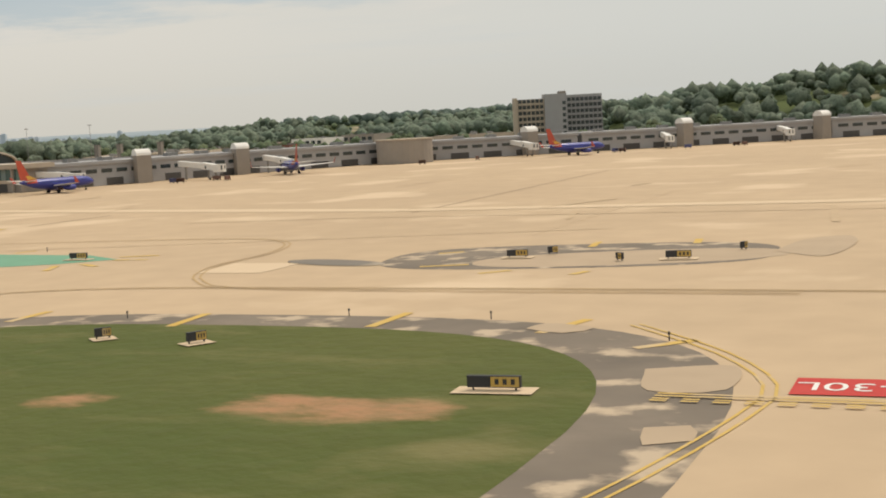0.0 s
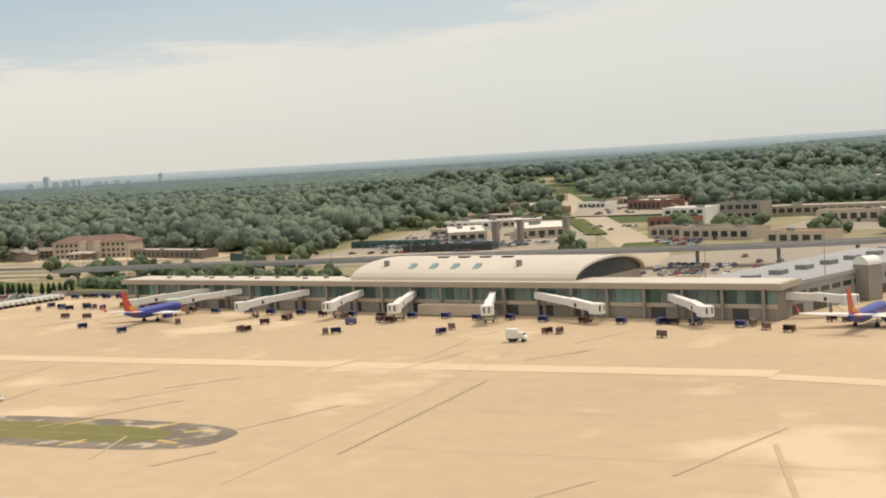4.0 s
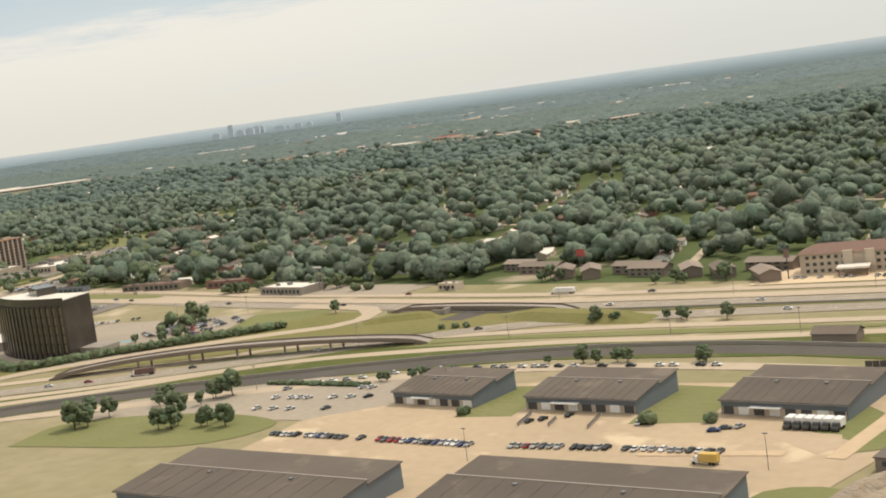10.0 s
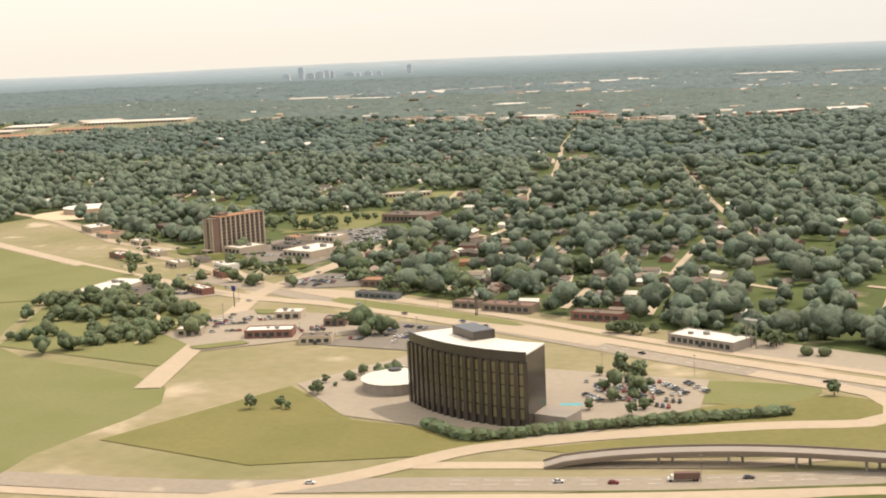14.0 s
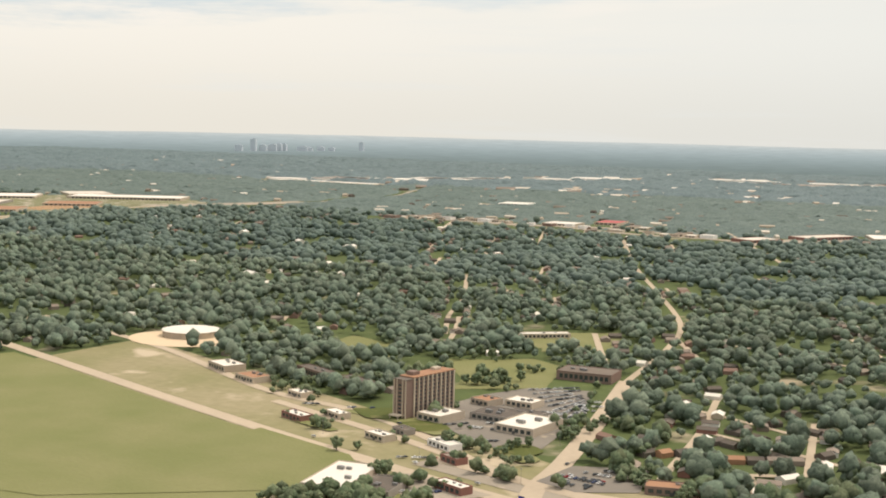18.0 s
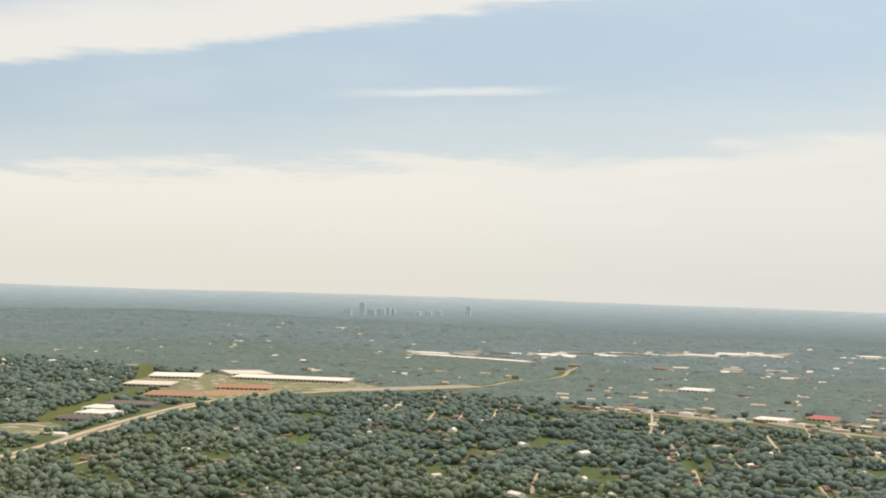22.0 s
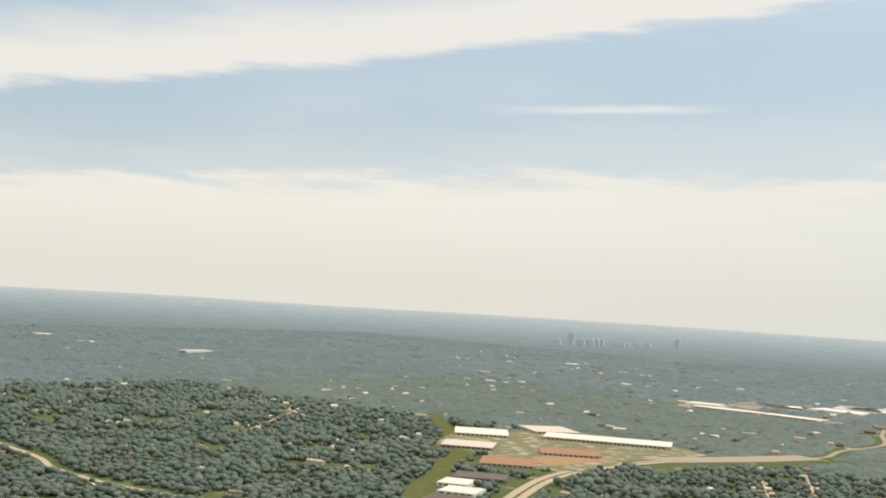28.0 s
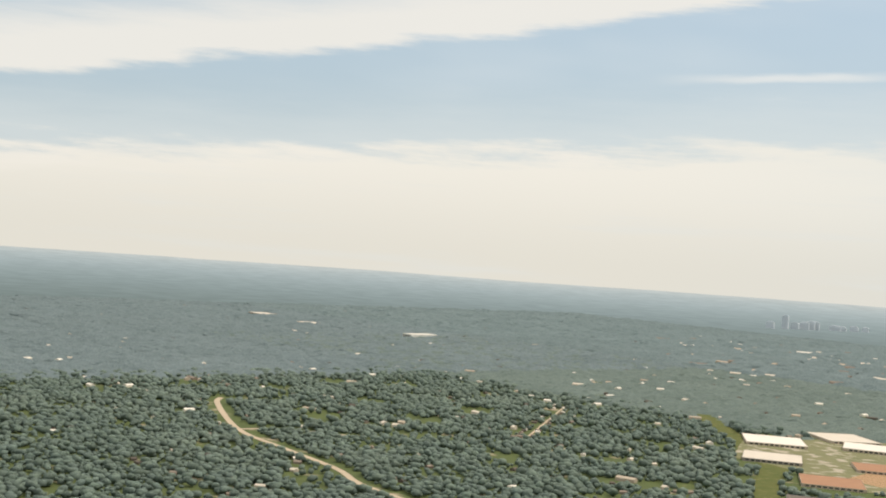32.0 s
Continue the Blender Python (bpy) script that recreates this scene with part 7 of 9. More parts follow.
lay_row_b("store", -1700, 912, -5, 34, 46, 6, M_WALL, M_ROOFW, "white-roofed car showroom with a canopy")
lay_row_b("store", -1736, 940, -5, 34, 30, 5, M_CONW, M_ROOFG, "grey flat-roofed workshop on a plain lot")
lay_row_b("store", -1735, 1000, -5, 26, 20, 5, M_WALL, M_ROOFW, "white-roofed workshop on a plain lot")
lay_row_b("store", -1768, 912, -12, 24, 30, 6, M_WALL, M_ROOFW, "white flat-roofed clinic beside the tower")
lay_row_b("school", -1748, 1131, 6, 52, 34, 8, M_BRICK, M_ROOFB, "dark brown brick school hall")
lay_row_b("school", -1880, 1320, 40, 60, 14, 5, M_WALL, M_ROOFW, "long white-roofed school wing")
lay_row_b("store", -1724, 694, 10, 30, 60, 6, M_WALL, M_ROOFW, "big shop with a bright white roof")
lay_row_b("store", -1690, 705, 10, 22, 36, 5, M_CONW, M_ROOFG, "grey shop behind the parking")
lay_row_b("restaurant", -1503, 636, 28, 30, 14, 5, M_REDBR, M_ROOFW, "red and white restaurant beside the road")
lay_row_b("restaurant", -1524, 690, 25, 18, 14, 5, M_WALL, M_ROOFW, "small white restaurant on a plain lot")
lay_row_b("restaurant", -1478, 684, 25, 14, 12, 5, M_BRICK, M_ROOFB, "brown drive-in kiosk on a plain lot")
lay_row_b("restaurant", -1660, 750, -20, 26, 10, 5, M_REDBR, M_ROOFW, "red-trimmed restaurant on a plain lot")
lay_row_b("restaurant", -1690, 812, -25, 18, 10, 4.5, M_REDBR, M_ROOFB, "small red brick shop")
lay_row_b("store", -1542, 812, 16, 34, 16, 5, M_BRICK, M_ROOFO, "low shop with an orange roof")
lay_row_b("store", -1432, 766, 5, 18, 10, 4.5, M_TAUPE, M_ROOFT, "small shop with a red-brown roof")
lay_row_b("store", -1408, 764, 4, 36, 14, 5, M_TAUPE, M_ROOFT, "long shop with a red-brown roof")
lay_row_b("store", -1520, 775, 3, 34, 8, 4, M_BLUEW, M_ROOFG, "low grey roadside shop")
lay_row_b("store", -1770, 840, -20, 22, 12, 4.5, M_WALL, M_ROOFW, "white-roofed petrol station on a plain lot")
lay_row_b("store", -1860, 860, -20, 26, 12, 4.5, M_REDBR, M_ROOFW, "shop with a red front")
lay_row_b("store", -1905, 930, -20, 20, 12, 4.5, M_WALL, M_ROOFW, "white-roofed shop on a plain lot")
lay_row_b("apartments", -1960, 1020, -25, 50, 14, 6, M_BRICK, M_ROOFG, "long dark apartment row")
lay_row_b("apartments", -1900, 1000, -25, 44, 14, 6, M_BRICK, M_ROOFG, "long dark apartment row")
lay_row_b("store", -2040, 990, -25, 34, 22, 6, M_WALL, M_ROOFW, "white-roofed building beside the bend")
lay_row_b("store", -1985, 960, -20, 30, 20, 5, M_WALL, M_ROOFO, "tan-roofed building beside the road")
s = thing("round_hall", (-2172, 1122, 0), 10, "broad low hall with a round white roof", "building")
part("wall", tube(bmesh.new(), (0, 0, 0), (0, 0, 7), 30, 30, 28), M_WALL, s)
part("roof", tube(bmesh.new(), (0, 0, 7), (0, 0, 9), 31, 12, 28), M_ROOFW, s)
field("hall_yard", ellipse(-2165, 1100, 60, 50), M_SLAB, "pale yard round the round-roofed hall", "yard")
for x, y in ((-1590, 730), (-1618, 790), (-1560, 680), (-1640, 900), (-1500, 760), (-1430, 745), (-1700, 800), (-1800, 830), (-1470, 650), (-1410, 690), (-1670, 960)):
    mast(x, y, 10, "thin grey street lamp mast")
pole_sign(-1582, 716, 12, 4, 3, M_NAVY, "blue petrol station sign on a pole")
pole_sign(-1404, 750, 14, 1.2, 3, M_WHITE, "tall thin white sign")

# ---- streets of the suburb, with houses between the trees ----
rng = random.Random(70)


def suburb_street(a, b, width=6.0, houses=True, clear=7.0, every=24.0):
    road("suburb_street", [a, ((a[0] + b[0]) / 2 + rng.uniform(-8, 8), (a[1] + b[1]) / 2), b], width, M_ROAD, "narrow tan suburban street", clear=clear)
    if not houses:
        return
    A, B = Vector(a), Vector(b)
    d = (B - A).normalized()
    s = Vector((-d.y, d.x))
    n = int((B - A).length / every)
    for i in range(n):
        for side in (-1, 1):
            if rng.random() < 0.6:
                p = A + d * every * (i + 0.5) + s * side * rng.uniform(15, 19)
                w_, dp = rng.choice(((13, 9), (15, 9), (11, 8)))
                wl_, rf, lb = rng.choice(((M_WALL, M_ROOFB, "beige bungalow with a brown shingle roof"), (M_WHITE, M_ROOFB, "white bungalow with a brown shingle roof"),
                                          (M_REDBR, M_ROOFG, "red brick bungalow with a grey roof"), (M_WHITE, M_ROOFG, "white bungalow with a grey roof"), (M_WALL, M_ROOFW, "beige house with a pale roof")))
                house(p.x, p.y, math.degrees(math.atan2(d.y, d.x)) + rng.choice((0, 90)), w_, dp, 3.4, wl_, rf, lb)
                keep_clear([(p.x - 7, p.y - 6), (p.x + 9, p.y - 6), (p.x + 9, p.y + 9), (p.x - 7, p.y + 9)], 0)



def lay_row_c(a, b):
    suburb_street(a, b)


lay_row_c((-1155, 780), (-1270, 1326))
lay_row_c((-1300, 790), (-1400, 1180))
lay_row_c((-1317, 1063), (-1714, 1835))
lay_row_c((-1440, 800), (-1500, 1080))
lay_row_c((-1360, 790), (-1430, 1060))
lay_row_c((-1545, 850), (-1600, 1150))
lay_row_c((-960, 760), (-1040, 1250))
lay_row_c((-1060, 800), (-1150, 1300))
lay_row_c((-860, 760), (-930, 1200))
lay_row_c((-2188, 1504), (-2300, 1716))
lay_row_c((-2064, 1527), (-2226, 1841))
lay_row_c((-1960, 1300), (-2080, 1560))
lay_row_c((-2307, 2280), (-2543, 2824))
lay_row_c((-2211, 2472), (-2307, 2698))
lay_row_c((-2986, 2417), (-3256, 2929))
lay_row_c((-2596, 2340), (-2820, 2872))
lay_row_c((-3068, 2297), (-3366, 2861))
lay_row_c((-3140, 1745), (-3271, 1941))
lay_row_c((-3218, 2360), (-3398, 2701))
lay_row_c((-2465, 1650), (-2560, 1850))
lay_row_c((-1480, 1020), (-1660, 1100))
lay_row_c((-1420, 940), (-1560, 1000))
lay_row_c((-1250, 900), (-1420, 960))
lay_row_c((-1180, 1000), (-1330, 1060))
lay_row_c((-1100, 900), (-1200, 930))
lay_row_c((-900, 1000), (-1080, 1080))
lay_row_c((-1500, 1350), (-1720, 1440))
lay_row_c((-1560, 1600), (-1780, 1700))
lay_row_c((-1900, 1700), (-2020, 1960))
lay_row_c((-4402, 2072), (-4850, 2725))
road("far_street", [(-1857, 2345), (-2170, 3020)], 8, M_ROAD, "far straight tan street", clear=14)
road("far_street", [(-4796, 4253), (-5493, 5347)], 8, M_ROAD, "far straight tan street", clear=6)
for i in range(420):
    x, y = rng.uniform(-3300, -420), 760 + 1500 * rng.random() ** 1.3
    if not OPEN[int((y - GY0) / CELL), int((x - GX0) / CELL)] and x < -700 or (x > -700 and y > 1000 and x < -420):
        house(x, y, rng.uniform(0, 180), 14, 9, 3.4, rng.choice((M_WALL, M_WHITE)), rng.choice((M_ROOFB, M_ROOFB, M_ROOFG, M_ROOFT, M_ROOFW)), "small house half hidden by trees")
        keep_clear([(x - 3, y - 13), (x + 14, y - 13), (x + 14, y + 8), (x - 3, y + 8)], 0)
        if rng.random() < 0.45:
            # a long front garden
            l_ = rng.uniform(25, 60)
            keep_clear([(x + 5, y), (x + 5 + 0.42 * l_, y - 0.9 * l_)], rng.uniform(9, 15))

# ---- far commerce, motorway bend, skyline ----
road("far_motorway", [(-3150, 1150), (-3272, 1478), (-3429, 1776), (-3620, 2200), (-3670, 2480), (-3660, 2750)], 38, M_ROAD, "broad pale motorway bending through the woods", clear=36)
road("far_motorway", [(-3660, 2750), (-3595, 2954), (-3546, 3130), (-3494, 3259), (-3535, 3480), (-3538, 3781), (-3654, 4076)], 15, M_LOT, "pale motorway running on to distant shops", clear=60)
road("far_motorway", [(-3654, 4076), (-3797, 4440), (-4100, 4900)], 14, M_LOT, "narrow pale stretch of motorway among far trees", clear=15)
road("far_median", [(-3150, 1150), (-3272, 1478), (-3429, 1776), (-3620, 2200), (-3670, 2480), (-3660, 2750), (-3600, 2980), (-3510, 3300)], 6, M_FLOOR, "green strip between the carriageways", "grass", clear=0)
field("power_line_cut", [(-3600, 1720), (-3560, 1740), (-3840, 2200), (-3960, 2420), (-4600, 3060), (-4640, 3020), (-4000, 2380), (-3900, 2200)], M_GRASS, "mown green clearing under a power line", "grass")
field("works_yard", [(-3980, 2420), (-3740, 2300), (-3640, 2380), (-3700, 2640), (-3660, 2960), (-3900, 3100), (-4160, 3060), (-4260, 2700), (-4100, 2420)], M_WORKS, "open ground round the warehouses", "ground")
field("orange_soil", [(-3830, 2420), (-3740, 2400), (-3720, 2640), (-3860, 2600)], M_DIRT, "orange graded soil", "soil")
field("works_park", [(-3620, 1560), (-3480, 1490), (-3400, 1560), (-3440, 1700), (-3560, 1740)], M_WORKS, "large car park far below", "car park")

def lay_row_d(x, y, t, w_, d_, h_, wl_, rf, lb):
    d_ *= 1.3 if "centre" in lb else 2.6
    h_ *= 0.75
    if "row of" in lb:
        # one shop after another, each with its own roof
        n_ = 4
        for k in range(n_):
            u_ = w_ * k / n_
            flat_building("far_shop", x + u_ * math.cos(radians(t)), y + u_ * math.sin(radians(t)) + 8 * (k % 2), t, w_ / n_ * (0.62 + 0.12 * (k % 3)), d_ * (0.35 + 0.15 * ((k * 2) % 3)), h_ * (0.8 + 0.2 * (k % 2)), wl_, (rf, M_ROOFB, M_CREAM, M_ROOFG)[k], "far roadside shop with a flat roof", "building", 1, 3, units=0, door=False)
        return
    flat_building("far_building", x, y, t, w_, d_, h_, wl_, rf, lb, "building", 1, max(4, int(w_ // 12)), units=0, door=False)
    keep_clear([(x + u * math.cos(radians(t)) - v * math.sin(radians(t)), y + u * math.sin(radians(t)) + v * math.cos(radians(t))) for u, v in ((-15, -80), (w_ + 15, -80), (w_ + 15, d_ + 10), (-15, d_ + 10))], 0)


lay_row_d(-4214, 2645, 38, 140, 60, 9, M_WALL, M_ROOFW, "long white-roofed distribution warehouse")
lay_row_d(-4065, 2405, 32, 125, 50, 9, M_CONW, M_CREAM, "white-roofed distribution warehouse on a plain lot")
lay_row_d(-4060, 2810, 28, 330, 50, 10, M_WALL, M_ROOFW, "very long white-roofed distribution warehouse")
lay_row_d(-4140, 2900, 55, 130, 60, 9, M_WALL, M_CREAM, "white-roofed warehouse on a plain lot")
lay_row_d(-3865, 2530, 36, 140, 46, 8, M_WALL, M_ROOFO, "warehouse with a tan roof")
lay_row_d(-3820, 2240, 34, 120, 50, 8, M_WALL, M_ROOFO, "warehouse with an orange-brown roof")
lay_row_d(-3715, 2020, 32, 105, 34, 9, M_BLUEW, M_ROOFG, "blue-grey industrial building on a plain lot")
lay_row_d(-3614, 1852, 22, 70, 30, 9, M_WHITE, M_ROOFW, "white industrial building on a plain lot")
lay_row_d(-3680, 1930, 24, 60, 30, 9, M_WHITE, M_ROOFW, "white industrial building on a plain lot")
lay_row_d(-3570, 1760, 26, 70, 30, 8, M_CONW, M_ROOFG, "grey industrial building on a plain lot")
lay_row_d(-4440, 4290, 2, 260, 60, 10, M_WALL, M_ROOFW, "very long pale shopping centre")
lay_row_d(-4180, 4300, -4, 230, 60, 10, M_WALL, M_ROOFW, "long pale shopping centre")
lay_row_d(-2040, 2765, 60, 90, 24, 9, M_REDBR, M_CREAM, "long red brick school with white roofs")
lay_row_d(-1960, 2920, 62, 160, 22, 9, M_REDBR, M_CREAM, "long red brick school with white roofs")
lay_row_d(-2970, 2850, 15, 130, 40, 7, M_WALL, M_ROOFW, "row of far shops with pale roofs")
lay_row_d(-2820, 2900, 0, 120, 36, 7, M_WALL, M_ROOFW, "row of far shops with pale roofs")
lay_row_d(-2510, 3030, 4, 60, 36, 8, M_WALL, M_ROOFR, "far shop with a red roof")
lay_row_d(-2600, 2920, 2, 80, 30, 7, M_WALL, M_ROOFW, "far shop with a pale roof")
lay_row_d(-2430, 2950, 4, 120, 34, 7, M_WALL, M_ROOFB, "row of far shops")
lay_row_d(-2260, 2810, 8, 110, 34, 7, M_WALL, M_ROOFW, "row of far shops with pale roofs")
lay_row_d(-3050, 3570, 10, 90, 40, 8, M_WHITE, M_ROOFW, "bright white far building")
lay_row_d(-1840, 3020, 20, 90, 50, 8, M_WALL, M_ROOFW, "bright white-roofed far store")
lay_row_d(-8243, 4036, -10, 150, 40, 12, M_WALL, M_CREAM, "very far white-roofed plant")
lay_row_d(-7643, 3904, -10, 120, 36, 12, M_WALL, M_CREAM, "very far white-roofed plant")
lay_row_d(-6910, 3950, 0, 60, 60, 26, M_WHITE, M_ROOFW, "very far white domed tank")
for pts, w_ in (([(-3000, 2830), (-2820, 2890), (-2580, 2900), (-2420, 2940), (-2140, 2810)], 34), ([(-4540, 4330), (-4220, 4330), (-3900, 4330)], 130), ([(-4450, 4480), (-3980, 5090), (-3650, 5700), (-3560, 6400)], 150),
                ([(-3200, 6250), (-2900, 6400), (-2500, 6520)], 160), ([(-2060, 2730), (-1880, 3080)], 90), ([(-3560, 3560), (-3300, 3650), (-3040, 3560)], 40), ([(-3680, 2740), (-3590, 2960), (-3510, 3220)], 90)):
    road("commercial_strip", pts, w_, M_LOT, "pale paved strip of shops and car parks", "pavement", clear=30)
# the shopping street: small shops on both sides of a pale strip, open towards the airport
rng = random.Random(82)
STRIP = ((-2990, 2845), (-2929, 2915), (-2850, 2922), (-2757, 2903), (-2633, 2880), (-2580, 2930), (-2474, 2880), (-2333, 2831), (-2214, 2834), (-2100, 2820))
keep_clear([(x + 46, y - 76) for x, y in STRIP], 160)
keep_clear([(-3610, 2660), (-3545, 2870), (-3490, 3040), (-3440, 3170)], 170)
road("shopping_street", [(x + 12, y - 20) for x, y in STRIP], 30, M_LOT, "pale shopping street with car parks", "pavement", clear=30)
for i in range(15):
    k = i * (len(STRIP) - 1) / 15
    a, b = STRIP[int(k)], STRIP[int(k) + 1]
    u = k - int(k)
    flat_building("far_shop", a[0] + (b[0] - a[0]) * u + rng.uniform(-10, 10), a[1] + (b[1] - a[1]) * u + rng.uniform(-34, 6), rng.uniform(-20, 10), rng.uniform(14, 40), rng.uniform(14, 30), rng.uniform(5, 8),
                  rng.choice((M_WALL, M_WHITE, M_BRICK)), rng.choice((M_ROOFW, M_CREAM, M_ROOFB, M_ROOFG, M_CREAM)), "small far shop on the shopping street", "building", 1, 0, units=0, door=False)
rng = random.Random(81)
for i in range(46):
    t = rng.random()
    x, y = -4500 + 1000 * t + rng.uniform(-80, 80), 4450 + 1500 * t + rng.uniform(-150, 150)
    if i > 26:
        x, y = rng.uniform(-3300, -2400), rng.uniform(5900, 6500)
    flat_building("far_building", x, y, rng.uniform(-10, 30), rng.uniform(80, 220), rng.uniform(60, 130), 9, M_WHITE, rng.choice((M_ROOFW, M_ROOFW, M_ROOFB)), "far commercial building with a flat roof", "building", 1, 0, units=0, door=False)
    keep_clear([(x - 20, y - 90), (x + 150, y - 90), (x + 150, y + 50), (x - 20, y + 50)], 0)
road("far_dirt_road", [(-5200, 1840), (-5101, 1766), (-4743, 1580), (-4506, 1525), (-4290, 1480), (-4151, 1425), (-3968, 1410), (-3700, 1440)], 14, M_ROAD, "pale dirt road winding through the woods", clear=40)
road("far_dirt_road", [(-4743, 1580), (-4716, 1674), (-4600, 1760)], 12, M_ROAD, "pale dirt track", clear=30)
for i in range(60):
    x, y = rng.uniform(-6800, -2300), rng.uniform(1500, 4400)
    j, k = int((y - GY0) / CELL), int((x - GX0) / CELL)
    if not OPEN[j, k]:
        house(x, y, rng.uniform(0, 180), 24, 14, 5, rng.choice((M_WALL, M_WHITE)), rng.choice((M_ROOFB, M_ROOFW, M_ROOFW)), "far pale building between trees", "far houses")
        keep_clear([(x - 25, y - 50), (x + 45, y - 50), (x + 45, y + 25), (x - 25, y + 25)], 0)
# pale roofs and clearings scattered through the western woods
for i in range(330):
    x, y = rng.uniform(-6200, -2300), 1150 + 1900 * rng.random() ** 1.2
    j, k = int((y - GY0) / CELL), int((x - GX0) / CELL)
    if OPEN[j, k]:
        continue
    house(x, y, rng.uniform(0, 180), rng.uniform(10, 18), 10, 4, M_WALL, rng.choice((M_ROOFB, M_ROOFB, M_ROOFG, M_ROOFW, M_CREAM)), "far pale house between trees", "far houses")
    l_ = rng.uniform(18, 60)
    keep_clear([(x + 4, y + 8), (x + 4 + 0.5 * l_, y - 0.85 * l_)], rng.uniform(10, 18))
M_SKYL = material("distant_tower_wall", (0.50, 0.55, 0.58), (0.53, 0.57, 0.60), 0.85, big=0.02, fine=0.2)
for i, (dx_, w_, h_) in enumerate(((0, 60, 75), (163, 46, 150), (256, 60, 75), (349, 70, 85), (425, 60, 95), (488, 50, 90), (669, 90, 60), (768, 60, 50), (901, 60, 60), (1037, 50, 50), (1408, 40, 120))):
    b = thing("office_tower", (-7979 + dx_ * 0.205, 8534 + dx_, 0), 20, "far grey office tower on the skyline", "tower", "skyline towers")
    h_ *= 0.68
    part("shaft", boxes((0, 0, 0, w_, 40, h_)), M_SKYL, b)
    part("crown", boxes((w_ * 0.2, 8, h_, w_ * 0.8, 32, h_ + 8)), M_SKYL, b)
    q = part("window_band", boxes((1, -0.4, 0, w_ - 1, 0, 2.5)), M_SKYL, b, at=(0, 0, 5))
    for r in range(1, int(h_ / 14)):
        again(q, (0, 0, 5 + 14 * r))
# ---- single trees ----
TREES = []


def make_tree(seed, h, r, mat=M_LEAF):
    t = thing("tree", (0, 0, 0), 0, "full green broadleaf tree with a rounded crown", "tree", "single trees")
    rng = random.Random(seed)
    bm = tube(bmesh.new(), (0, 0, 0), (0.2, 0, h * 0.45), 0.32, 0.2, 7)
    for k in range(5):
        a = 1.257 * k + rng.uniform(-0.3, 0.3)
        tube(bm, (0.15, 0, h * (0.28 + 0.03 * k)), (r * 0.6 * math.cos(a), r * 0.6 * math.sin(a), h * 0.6), 0.14, 0.05, 5)
    part("trunk", bm, M_BARK, t)
    bm = bmesh.new()
    for k in range(26):
        a, u = rng.uniform(0, 6.28), rng.random() ** 0.6
        zz = rng.uniform(-1, 1)
        rad = r * 0.78 * u * math.sqrt(max(0.05, 1 - 0.6 * zz * zz))
        c = Vector((rad * math.cos(a), rad * math.sin(a), h * 0.62 + zz * h * 0.28))
        s = r * rng.uniform(0.24, 0.42)
        g = bmesh.ops.create_icosphere(bm, subdivisions=1, radius=s)
        for v in g["verts"]:
            v.co = v.co * (1 + 0.45 * noise.noise(v.co * (1.6 / s) + Vector((seed + k, k, 0)))) + c
    part("crown", bm, mat, t)
    return t


for sd, h_, r_ in ((1, 11, 5.2), (2, 13, 6.2), (3, 9, 4.3), (4, 12, 5.0)):
    TREES.append(make_tree(sd, h_, r_))
USED, TREE_N = set(), [0]


def tree(x, y, rng, big=1.0):
    TREE_N[0] += 1
    if TREE_N[0] > 330:
        return
    i = rng.randrange(4)
    m = spot(x, y, 0, rng.uniform(0, 360)) @ Matrix.Diagonal((big, big, big * rng.uniform(0.9, 1.1), 1))
    if i not in USED:
        USED.add(i)
        TREES[i].matrix_basis = m
    else:
        o = copy_thing(TREES[i], spot(x, y, 0, rng.uniform(0, 360)))
        o.scale = (big, big, big * rng.uniform(0.9, 1.1))


rng = random.Random(90)

def lay_row_e(x, y, n, sx, sy):
    for k in range(n):
        tree(x + rng.uniform(-sx, sx), y + rng.uniform(-sy, sy), rng, rng.uniform(0.5, 0.95) * (0.66 if 480 < y < 615 else 1.0))


lay_row_e(-1640, 640, 9, 40, 25)
lay_row_e(-1590, 610, 8, 30, 20)
lay_row_e(-1560, 640, 5, 14, 14)
lay_row_e(-1700, 690, 6, 16, 20)
lay_row_e(-1470, 690, 3, 5, 4)
lay_row_e(-1552, 830, 4, 5, 6)
lay_row_e(-1505, 800, 8, 14, 10)
lay_row_e(-1450, 800, 8, 20, 12)
lay_row_e(-1660, 860, 5, 8, 20)
lay_row_e(-1700, 850, 4, 10, 6)
lay_row_e(-1640, 960, 9, 5, 50)
lay_row_e(-1790, 1080, 12, 25, 30)
lay_row_e(-1740, 1180, 14, 30, 25)
lay_row_e(-1850, 1200, 12, 25, 30)
lay_row_e(-1780, 1270, 6, 20, 10)
lay_row_e(-1850, 1030, 10, 25, 25)
lay_row_e(-1930, 960, 9, 25, 15)
lay_row_e(-1760, 800, 4, 14, 5)
lay_row_e(-1700, 760, 5, 10, 8)
lay_row_e(-1340, 600, 8, 14, 30)
lay_row_e(-1225, 590, 5, 16, 16)
lay_row_e(-1250, 640, 6, 16, 6)
lay_row_e(-1380, 540, 8, 12, 30)
lay_row_e(-1140, 646, 1, 1, 1)
lay_row_e(-1200, 735, 4, 14, 3)
lay_row_e(-1290, 735, 5, 12, 5)
lay_row_e(-1085, 450, 7, 25, 12)
lay_row_e(-1050, 420, 8, 25, 14)
lay_row_e(-1110, 420, 6, 12, 14)
lay_row_e(-934, 513, 1, 1, 1)
lay_row_e(-915, 513, 4, 5, 1)
lay_row_e(-900, 513, 3, 4, 1)
lay_row_e(-868, 512, 3, 6, 1)
